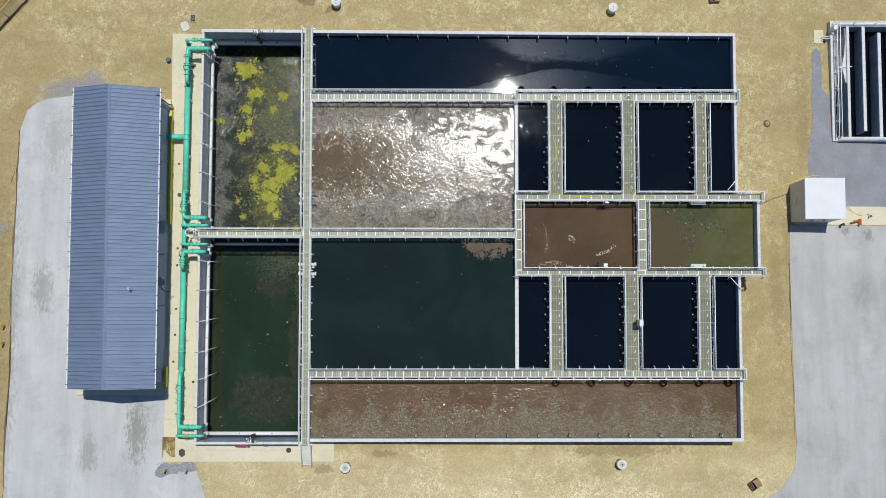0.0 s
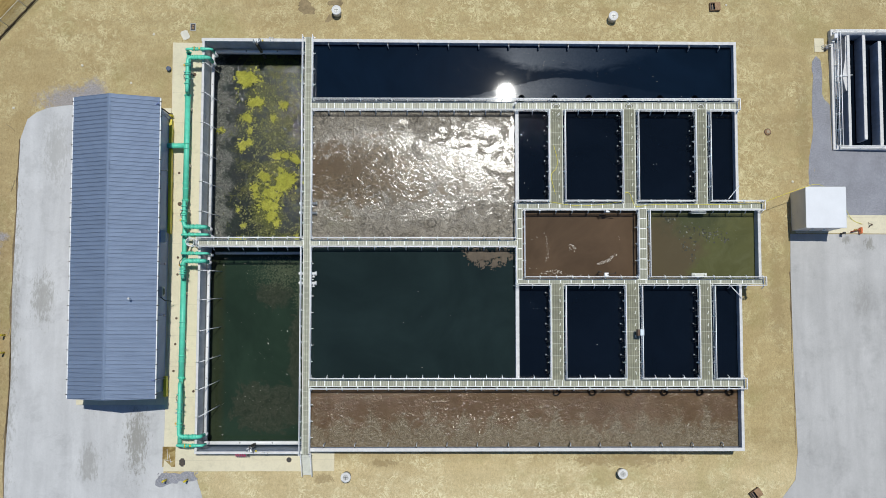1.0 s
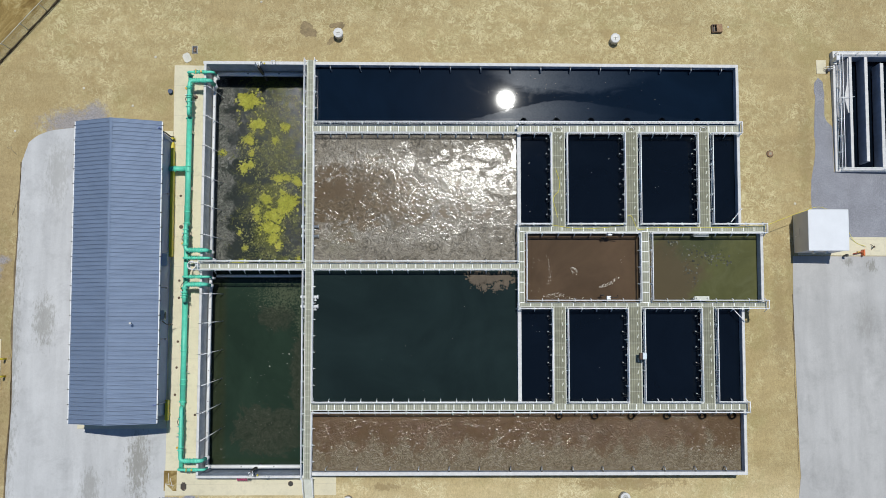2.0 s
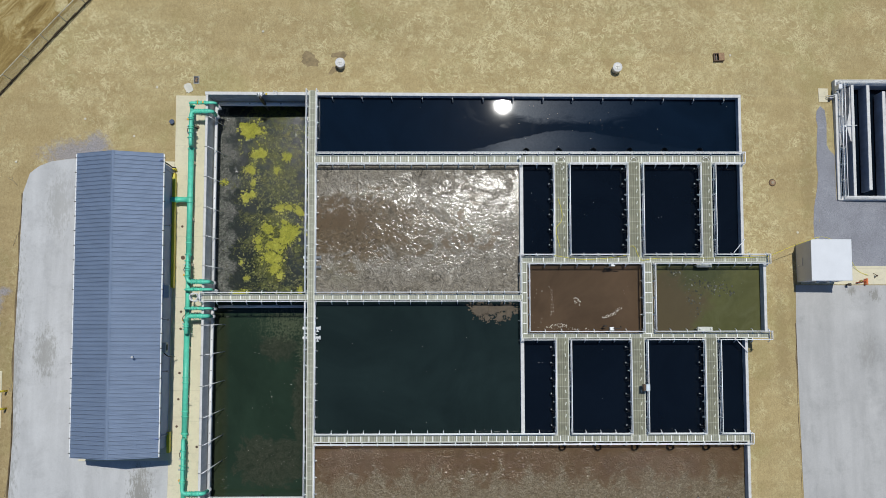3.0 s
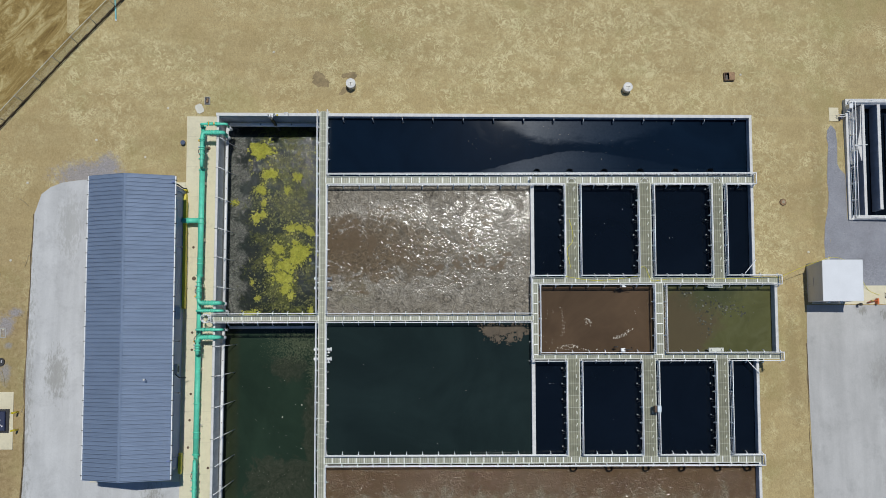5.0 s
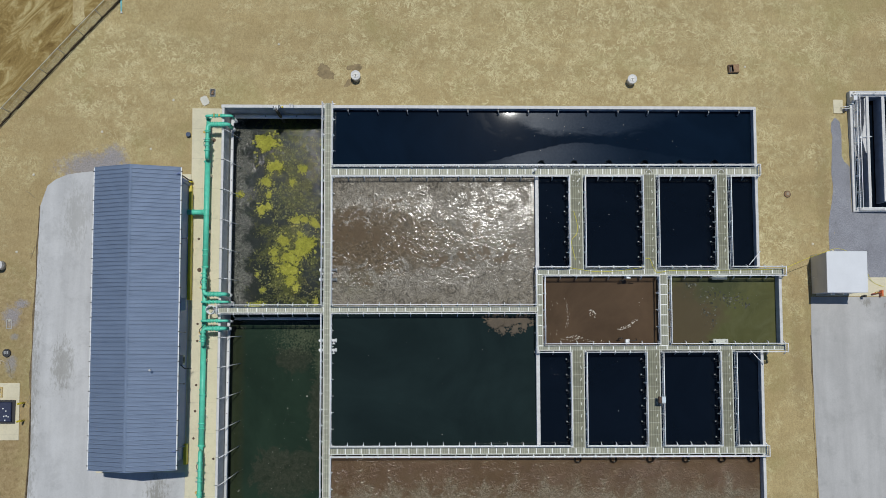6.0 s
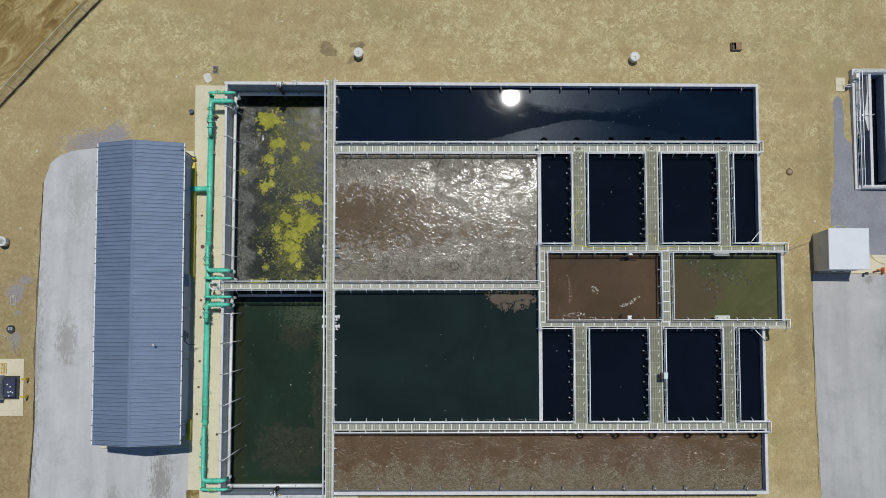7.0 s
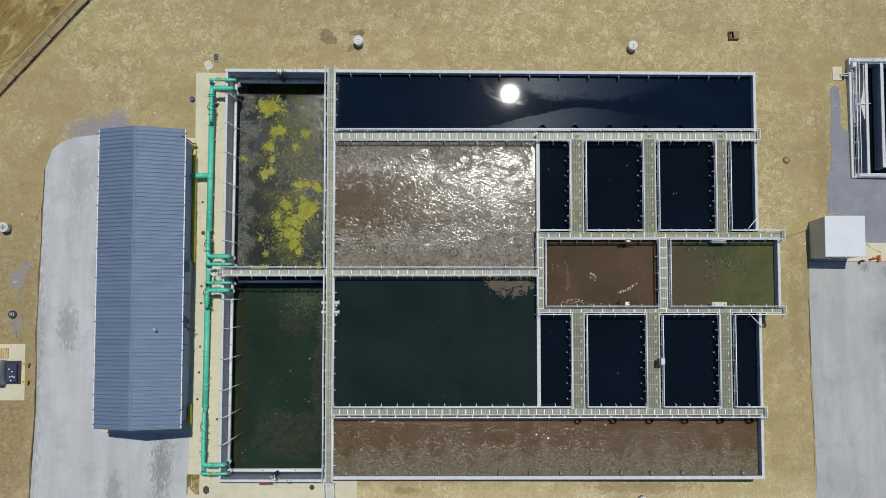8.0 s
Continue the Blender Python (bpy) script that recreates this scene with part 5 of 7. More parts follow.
railing(40.82, 20.82, 60.0, 20.82, 2.3, -2.25)
railing(41.25, 7.8, 60.0, 7.82, 2.3, -2.25)
cab = thing("sampler_cabinet", (40.75, 20.1, -2.25), "small white instrument cabinet on the wall", "cabinet")
b = bmesh.new()
box(b, -0.2, 0.24, -0.25, 0.28, 0.02, 1.2)
part("body", bevelled(b, 0.04), TANKER, cab)
b = bmesh.new()
box(b, -0.16, 0.16, -0.5, -0.3, 0.02, 0.4)
part("meter_box", bevelled(b, 0.03), WHITE, cab)
probe = thing("sensor_stand", (40.15, 19.1, lie(40.15, 19.1)), "dark blue sensor stand with bent conduits by the pad", "stand")
b = bmesh.new()
box(b, -0.14, 0.14, -0.2, 0.2, 0.0, 0.75)
part("housing", bevelled(b, 0.03), plain("navy_paint", (0.02, 0.03, 0.08), 0.4), probe)
for y, w in ((0.28, 0.5), (0.05, 0.6)):
    b = bmesh.new()
    run(b, [(-0.45, y, 0.1), (-0.2, y, 0.8), (0.1, y - 0.05, 0.85), (w, y + 0.1, 0.9)], 0.035, 6, 0.1)
    part("conduit", b, ALU, probe)
laid("channel_pad", [(38.95, 20.3), (40.05, 20.3), (40.05, 18.75), (38.95, 18.75)], 0.1, SLAB, "small square cream concrete pad", "slab", 0.2)


# ---- round manholes and covers ----
def manhole(x, y, r=0.47, up=1.3):
    z = lie(x, y)
    ob = thing("manhole_riser", (x, y, z), "round precast concrete manhole riser standing in bare soil", "manhole", "manhole risers round the tank")
    b = bmesh.new()
    tube(b, (0, 0, -0.3), (0, 0, up - 0.12), r, 24)
    part("barrel", b, RISER, ob)
    b = bmesh.new()
    tube(b, (0, 0, up - 0.12), (0, 0, up), r + 0.05, 24)
    part("top_ring", bevelled(b, 0.02), WALL, ob)
    b = bmesh.new()
    tube(b, (0, 0, up), (0, 0, up + 0.04), r * 0.62, 20)
    cover = part("cover", b, plain("manhole_cover", (0.42, 0.42, 0.41), 0.5, 0.3), ob)
    b = bmesh.new()
    box(b, -0.2, 0.2, -0.02, 0.02, up + 0.04, up + 0.055)
    box(b, -0.02, 0.02, -0.25, 0.1, up + 0.056, up + 0.07)
    part("lifting_bar", b, DARK, cover)


for x, y in ((-14.24, 21.96), (15.96, 22.03), (-12.83, -27.48), (15.98, -27.3), (-51.3, 1.46)):
    manhole(x, y)


RUST = plain("rusty_plate", (0.36, 0.225, 0.125), 0.75, 0.1, 0.3, big=3.0)
EARTHEN = plain("dusty_cap", (0.42, 0.36, 0.26), 0.8, 0, 0.2)


def small_cap(x, y):
    ob = thing("cleanout_cap", (x, y, lie(x, y)), "dull brown round cleanout cap on a low ring", "cover")
    for nm, r, a, c, m in (("ring", 0.4, -0.1, 0.05, BROWN), ("collar", 0.31, 0.05, 0.2, RUST), ("cap", 0.17, 0.2, 0.3, EARTHEN)):
        b = bmesh.new()
        tube(b, (0, 0, a), (0, 0, c), r, 18)
        part(nm, b, m, ob)


small_cap(33.25, 9.53)



def inlet(x, y, rz):
    """A low square box, half of its top covered by a rusty plate."""
    ob = thing("inlet_frame", (x, y, lie(x, y)), "square rusty inlet box, half covered by a plate", "drain", "drain inlets in the soil")
    ob.rotation_euler[2] = rz
    b = bmesh.new()
    for a in ((-0.58, -0.47, -0.45, 0.45), (0.47, 0.58, -0.45, 0.45), (-0.467, 0.467, -0.45, -0.36), (-0.467, 0.467, 0.36, 0.45)):
        box(b, *a, -0.1, 0.5)
    part("frame", b, BROWN, ob)
    b = bmesh.new()
    box(b, -0.467, 0.467, -0.357, 0.357, -0.08, 0.04)
    part("opening", b, BLACK, ob)
    b = bmesh.new()
    box(b, -0.05, 0.6, -0.42, 0.44, 0.505, 0.55)
    part("plate", bevelled(b, 0.015), RUST, ob, "rusty brown cover plate")
    b = bmesh.new()
    box(b, -0.3, -0.26, -0.357, 0.357, 0.4, 0.45)
    part("bar", b, RUST, ob)


inlet(27.59, 23.61, 0.05)
inlet(30.22, -29.57, 0.6)


# ---- small things by the north-west corner ----
def meter_box(x, y):
    ob = thing("meter_box", (x, y, lie(x, y)), "open oblong black meter box sunk in the soil", "box")
    b = bmesh.new()
    for a in ((-0.3, -0.24, -0.42, 0.42), (0.24, 0.3, -0.42, 0.42), (-0.237, 0.237, -0.42, -0.36), (-0.237, 0.237, 0.36, 0.42)):
        box(b, *a, -0.2, 0.12)
    part("rim", b, RISER, ob)
    b = bmesh.new()
    box(b, -0.237, 0.237, -0.357, 0.357, -0.2, 0.03)
    part("pit", b, BLACK, ob)
    b = bmesh.new()
    tube(b, (0, -0.1, 0.02), (0, -0.1, 0.2), 0.12, 10)
    tube(b, (-0.1, 0.15, 0.02), (0.1, 0.15, 0.15), 0.06, 8)
    part("meter", b, RUST, ob)


meter_box(-29.57, 20.07)
lid = thing("box_lid", (-30.39, 19.19, lie(-30.39, 19.19)), "loose pale plastic lid lying on the soil", "lid")
lid.rotation_euler = (0.05, 0.06, 0.45)
b = bmesh.new()
box(b, -0.4, 0.4, -0.5, 0.5, 0.03, 0.1)
bmesh.ops.bevel(b, geom=[e for e in b.edges if abs(e.verts[0].co.z - e.verts[1].co.z) > 0.05], offset=0.12, segments=3, affect='EDGES')
part("panel", b, plain("cream_plastic", (0.62, 0.6, 0.52), 0.5), lid)
pot = thing("blue_stub", (-32.05, 15.53, lie(-32.05, 15.53)), "short dark blue pipe stub in the soil", "pipe")
b = bmesh.new()
tube(b, (0, 0, -0.1), (0.05, -0.1, 0.55), 0.24, 14)
part("pipe", b, plain("dark_blue_plastic", (0.03, 0.06, 0.13), 0.4), pot)


# ---- slab fittings ----
def floor_plug(x, y, r, m, label):
    ob = thing("floor_plug", (x, y, lie(x, y) + 0.12), label, "cover", "plugs in the slab")
    b = bmesh.new()
    tube(b, (0, 0, -0.05), (0, 0, 0.015), r, 16)
    part("rim", b, BROWN, ob)
    b = bmesh.new()
    tube(b, (0, 0, 0.015), (0, 0, 0.03), r * 0.85, 16)
    part("plug", b, m, ob)


for x, y in ((-30.8, 4.3), (-30.75, -4.7), (-30.75, -6.5), (-30.75, -11.1), (-30.8, -13.8), (-30.9, -16.6), (-28.8, -18.7)):
    floor_plug(x, y, 0.13, BROWN, "small brown floor plug in the slab")
floor_plug(-30.7, 1.0, 0.22, BROWN, "dark brown round floor plug in the slab")
floor_plug(-18.8, -25.79, 0.27, DARK, "dark round cover in the slab")
floor_plug(-29.35, 14.9, 0.2, BROWN, "dark brown round floor plug in the slab")
grate = thing("drain_cover", (-29.78, -25.99, lie(-29.78, -25.99) + 0.12), "oblong dark mesh drain cover in the slab", "cover")
b = bmesh.new()
box(b, -0.3, 0.3, -0.42, 0.42, -0.02, 0.02)
bmesh.ops.bevel(b, geom=[e for e in b.edges if abs(e.verts[0].co.z - e.verts[1].co.z) > 0.03], offset=0.15, segments=3, affect='EDGES')
part("frame", b, DARK, grate)
for i in range(6):
    b = bmesh.new()
    box(b, -0.24, 0.24, -0.3 + i * 0.11, -0.26 + i * 0.11, 0.02, 0.04)
    part("bar", b, BROWN, grate)
pit = thing("earth_pit", (-31.15, -25.4, lie(-31.15, -25.4) + 0.12), "square pit of brown earth in the slab", "pit")
b = bmesh.new()
box(b, -0.66, 0.66, -1.03, 1.03, -0.05, 0.03)
part("fill", b, MUD, pit)
for i, (p, q) in enumerate((((-0.2, 0.8), (-0.1, -0.3)), ((0.0, 0.3), (0.25, -0.7)), ((-0.5, -0.3), (0.4, -0.5)))):
    b = bmesh.new()
    tube(b, (p[0], p[1], 0.04), (q[0], q[1], 0.07), 0.018, 6)
    part("conduit", b, WHITE, pit)


# ---- bollards ----
def bollard(x, y, up):
    z = lie(x, y)
    ob = thing("bollard", (x, y, z), "yellow painted steel bollard with a domed top", "bollard", "yellow bollards")
    b = bmesh.new()
    tube(b, (0, 0, -0.1), (0, 0, up), 0.1, 14)
    tube(b, (0, 0, up), (0, 0, up + 0.07), 0.1, 14, 0.05)
    part("post", b, YELLOW, ob)


bollard(-31.36, -27.72, up=1.8)
bollard(-29.19, -27.73, up=1.8)
bollard(-48.4, -12.85, up=1.9)
bollard(-48.4, -14.65, up=1.9)


# ---- standby generator on its pad ----
laid("generator_pad", [(-55.0, -10.8), (-48.93, -10.8), (-48.83, -16.68), (-55.0, -16.68)], 0.12, SLAB, "cream concrete pad under the generator", "slab", 0.2)
gen = thing("generator", (-51.5, -13.75, lie(-51.5, -13.7) + 0.12), "grey standby generator enclosure on a concrete pad", "generator")
b = bmesh.new()
box(b, -2.9, 0.75, -1.25, 1.3, 0.25, 1.9)
part("enclosure", bevelled(b, 0.05), GALV, gen, "grey sheet metal enclosure")
b = bmesh.new()
box(b, -2.95, 2.25, -1.2, 1.2, 0.0, 0.25)
part("base_frame", b, BLACK, gen, "black steel base frame")
b = bmesh.new()
box(b, 0.8, 2.0, -1.0, 1.0, 0.252, 0.6)
part("radiator_duct", bevelled(b, 0.05), bpy.data.materials["navy_paint"], gen)
for px, py in ((1.3, -0.45), (1.55, -0.4), (1.75, -0.5), (1.2, 0.35), (1.5, 0.1), (1.4, -0.85)):
    b = bmesh.new()
    tube(b, (px, py, 0.6), (px, py, 0.7), 0.07, 10)
    part("filler_cap", b, WHITE, gen)
pal = thing("wooden_pallet", (-51.4, -11.75, lie(-51.4, -11.8) + 0.12), "pale yellow wooden pallet lying on the pad", "pallet")
WOOD = plain("pale_timber", (0.55, 0.4, 0.16), 0.7, 0, 0.15)
b = bmesh.new()
box(b, -0.06, 0.06, -0.55, 0.55, 0.1, 0.13)
me = mesh_of("slat", b, WOOD)
for i in range(7):
    piece("slat", me, pal, (-0.75 + 0.24 * i, 0, 0))
b = bmesh.new()
box(b, -0.85, 0.75, -0.05, 0.05, 0.0, 0.1)
me = mesh_of("bearer", b, WOOD)
for y in (-0.48, 0, 0.48):
    piece("bearer", me, pal, (0, y, 0))


# ---- fence in the north-west ----
def make_mesh_fabric():
    k = Nodes("fence_fabric", 0.6, 0.3)
    k.colour(k.ramp(k.noise(2.0, 4), (0.3, (0.44, 0.39, 0.28)), (0.7, (0.56, 0.51, 0.39))))
    k.b.inputs["Alpha"].default_value = 0.4
    return k.m


FABRIC = make_mesh_fabric()


def fence():
    p, q = Vector((-62.0, 5.2, 0)), Vector((-30.0, 40.6, 0))
    d = (q - p)
    n = int(d.length / 2.75)
    u = d.normalized()
    ob = thing("chain_link_fence", p, "tall chain link fence with grey posts and a light top rail", "fence")
    z = [lie((p + d * (i / n)).x, (p + d * (i / n)).y) for i in range(n + 1)]
    b = bmesh.new()
    tube(b, (0, 0, -0.2), (0, 0, 2.75), 0.04, 8)
    me = mesh_of("post", b, STEEL)
    for i in range(n + 1):
        piece("post", me, ob, d * (i / n) + Vector((0, 0, z[i])))
        if i < n:
            a, c = d * (i / n) + Vector((0, 0, z[i])), d * ((i + 1) / n) + Vector((0, 0, z[i + 1]))
            b = bmesh.new()
            tube(b, a + Vector((0, 0, 2.72)), c + Vector((0, 0, 2.72)), 0.035, 6)
            part("top_rail", b, KICK, ob)
            b = bmesh.new()
            s = Vector((-u.y, u.x, 0)) * 0.004
            v = [b.verts.new(k) for k in (a - s, c - s, c - s + Vector((0, 0, 2.7)), a - s + Vector((0, 0, 2.7)))]
            b.faces.new(v)
            part("mesh_panel", b, FABRIC, ob)
    # dark brown bars of uneven width along the fence foot
    b = bmesh.new()
    rng = random.Random(4)
    for i in range(n * 4):
        a = d * (i / (4 * n))
        w = a + d * (1 / (4 * n))
        zz = lie((p + a).x, (p + a).y)
        s = Vector((-u.y, u.x, 0))
        tube(b, a - s * rng.uniform(0.03, 0.09) + Vector((0, 0, zz + 0.05)), w - s * rng.uniform(0.03, 0.09) + Vector((0, 0, zz + 0.05)), rng.uniform(0.09, 0.14), 6)
    part("kick_board", b, plain("dark_foot_brown", (0.085, 0.058, 0.03), 0.85, 0, 0.4), ob, "dark uneven line along the fence foot")


fence()
pole = thing("marker_pipe", (-39.3, 28.6, lie(-39.3, 28.6)), "slim light blue pipe lying on the soil", "pipe")
b = bmesh.new()
tube(b, (0, 0, 0.07), (-0.15, 3.0, 0.12), 0.09, 10)
part("shaft", b, plain("light_blue_paint", (0.3, 0.72, 0.74), 0.5), pole)
b = bmesh.new()
tube(b, (0, -0.06, 0.07), (0, 0.1, 0.07), 0.12, 10)
part("socket", b, WHITE, pole)


# ---- control panels, gates and plates on the walkways ----
panel = thing("control_box", (17.3, -12.55, DECK), "pale grey control box on a post by the railing", "box")
b = bmesh.new()
tube(b, (0, 0, 0), (0, 0, 1.5), 0.05, 8)
part("post", b, STEEL, panel)
b = bmesh.new()
box(b, -0.06, 0.34, -0.34, 0.34, 1.3, 2.0)
body = part("cabinet", bevelled(b, 0.03), plain("pale_cabinet", (0.6, 0.69, 0.76), 0.4), panel)
# Brown louver, with the cabinet's shaded side put into its dark colour.
b = bmesh.new()
box(b, -0.3, -0.06, -0.36, 0.3, 1.0, 1.8)
part("cabinet_door", bevelled(b, 0.02), BROWN, body)


def gate_plate(x, y, w, d):
    ob = thing("weir_plate", (x, y, DECK), "pale grey plate over a weir gate beside the walkway", "plate", "weir gates of the chambers")
    b = bmesh.new()
    box(b, -w / 2, w / 2, -d / 2, d / 2, -0.35, -0.05)
    part("plate", bevelled(b, 0.03), KICK, ob)
    for s in (-0.35, 0.35):
        b = bmesh.new()
        tube(b, (s * w, 0, -0.05), (s * w, 0, 0.3), 0.06, 8)
        part("lifting_stem", b, STEEL, ob)
    b = bmesh.new()
    box(b, -w / 2 - 0.05, w / 2 + 0.05, -0.04, 0.04, -1.6, -0.352)
    part("gate", b, STEEL, ob)


gate_plate(23.9, -0.02, 1.55, 0.42)
gate_plate(23.85, -6.62, 1.55, 0.42)


def hoist(x, y, s):
    ob = thing("instrument_hoist", (x, y, DECK), "small white instrument box on a bent arm", "instrument", "instruments over the chambers")
    b = bmesh.new()
    box(b, -0.22, 0.22, -0.18, 0.18, 0.35, 0.85)
    part("housing", bevelled(b, 0.04), WHITE, ob)
    b = bmesh.new()
    run(b, [(0.1, 0, 0.0), (0.1, 0, 1.0), (0.9, s * 0.05, 1.15), (0.95, s * 0.25, 0.3)], 0.04, 8, 0.2)
    part("arm", b, DARK, ob)
    b = bmesh.new()
    tube(b, (-0.55, s * 0.3, 0.4), (-0.55, s * 0.3, -1.6), 0.05, 8)
    tube(b, (-0.75, s * 0.3, -0.2), (-0.35, s * 0.3, -0.2), 0.06, 8)
    part("probe", b, DARK, ob)


hoist(14.25, 0.0, -1)
hoist(14.05, -6.6, 1)
for (x0, y0), (x1, y1) in (((26.9, 1.25), (28.1, 2.65)), ((26.95, -7.75), (28.15, -9.0))):
    ob = thing("corner_brace", (x0, y0, 4.75), "white diagonal brace pipe at the tank corner", "brace", "corner braces")
    b = bmesh.new()
    tube(b, (0, 0, 0), (x1 - x0, y1 - y0, -0.2), 0.045, 8)
    part("bar", b, ALU, ob)
    b = bmesh.new()
    tube(b, (x1 - x0, y1 - y0, -0.5), (x1 - x0, y1 - y0, -0.16), 0.05, 10)
    part("foot", b, STEEL, ob)


# ---- yellow hose ----
def hose(points, name="yellow_hose"):
    pts = [Vector(p) for p in points]
    smooth = []
    for i in range(len(pts) - 1):
        p0, p1, p2, p3 = pts[max(i - 1, 0)], pts[i], pts[i + 1], pts[min(i + 2, len(pts) - 1)]
        for k in range(6):
            t = k / 6
            smooth.append(0.5 * (2 * p1 + (p2 - p0) * t + (2 * p0 - 5 * p1 + 4 * p2 - p3) * t * t + (3 * p1 - p0 - 3 * p2 + p3) * t ** 3))
    smooth.append(pts[-1])
    b = bmesh.new()
    run(b, smooth, 0.024, 6)
    ob = part(name, b, HOSE)
    return tagged(ob, "thin bright yellow hose trailing over the walkways", "hose")


ZH = DECK + 0.06
hose([(8.75, 6.9, ZH), (9.1, 5.6, ZH), (9.05, 4.6, ZH), (8.5, 3.8, ZH), (8.7, 2.6, ZH), (8.9, 1.8, ZH)])
hose([(8.3, 1.0, ZH), (10.9, 0.6, ZH), (13.2, 0.66, ZH), (15.4, 0.95, ZH), (15.95, 1.2, ZH), (16.1, 1.85, ZH), (16.6, 1.9, ZH), (17.0, 1.0, ZH), (17.4, 0.5, ZH), (19.1, 0.7, ZH), (23.3, 0.7, ZH), (28.0, 0.75, ZH), (30.4, 0.85, ZH), (30.62, 0.95, ZH + 0.9), (31.0, 1.1, ZH + 0.6),
      (33.4, 2.0, 3.6), (35.4, 2.7, 3.25), (36.3, 3.0, 3.1), (37.2, 3.05, 2.6), (38.6, 3.0, 0.6), (39.9, 2.6, 0.2), (41.0, 1.4, -0.9), (42.4, -0.2, lie(42.4, -0.2) + 0.15), (43.6, -0.75, lie(43.6, -0.7) + 0.3)])

# ---- backflow preventer beside the cabin ----
back = thing("backflow_pipe", (42.3, -1.4, lie(42.3, -1.4)), "red brown pipe loop with a brass valve", "pipe")
b = bmesh.new()
run(b, [(-0.1, -0.15, -0.1), (-0.1, -0.15, 0.7), (0.75, 0.05, 0.7), (0.85, 0.05, -0.1)], 0.06, 10, 0.15)
part("loop", b, RED, back)
b = bmesh.new()
box(b, 0.78, 0.98, -0.4, 0.28, 0.1, 0.8)
part("guard", bevelled(b, 0.05), plain("orange_red_paint", (0.7, 0.16, 0.04), 0.45), back, "orange red pipe guard")
b = bmesh.new()
tube(b, (0.05, -0.05, 0.7), (0.4, 0.02, 0.7), 0.11, 10)
tube(b, (0.25, 0, 0.7), (0.25, 0, 1.0), 0.04, 8)
part("valve", b, plain("brass", (0.6, 0.42, 0.15), 0.35, 0.8), back, "brass valve")
b = bmesh.new()
tube(b, (-1.2, -0.4, 0.0), (-1.2, -0.4, 1.3), 0.1, 10)
tube(b, (-1.35, -0.4, 1.1), (-1.05, -0.4, 1.1), 0.14, 10)
part("standpipe", b, DARK, back)
tri = thing("tripod_stand", (44.4, -0.8, lie(44.4, -0.8) + 0.07), "small dark folding stand on the strip", "stand")
for a in (0, 2.1, 4.2):
    b = bmesh.new()
    tube(b, (0, 0, 0.5), (0.35 * math.cos(a), 0.35 * math.sin(a), 0), 0.03, 6)
    part("leg", b, BROWN, tri)
b = bmesh.new()
tube(b, (0, 0, 0.45), (0, 0, 0.6), 0.1, 10)
part("head", b, BROWN, tri)


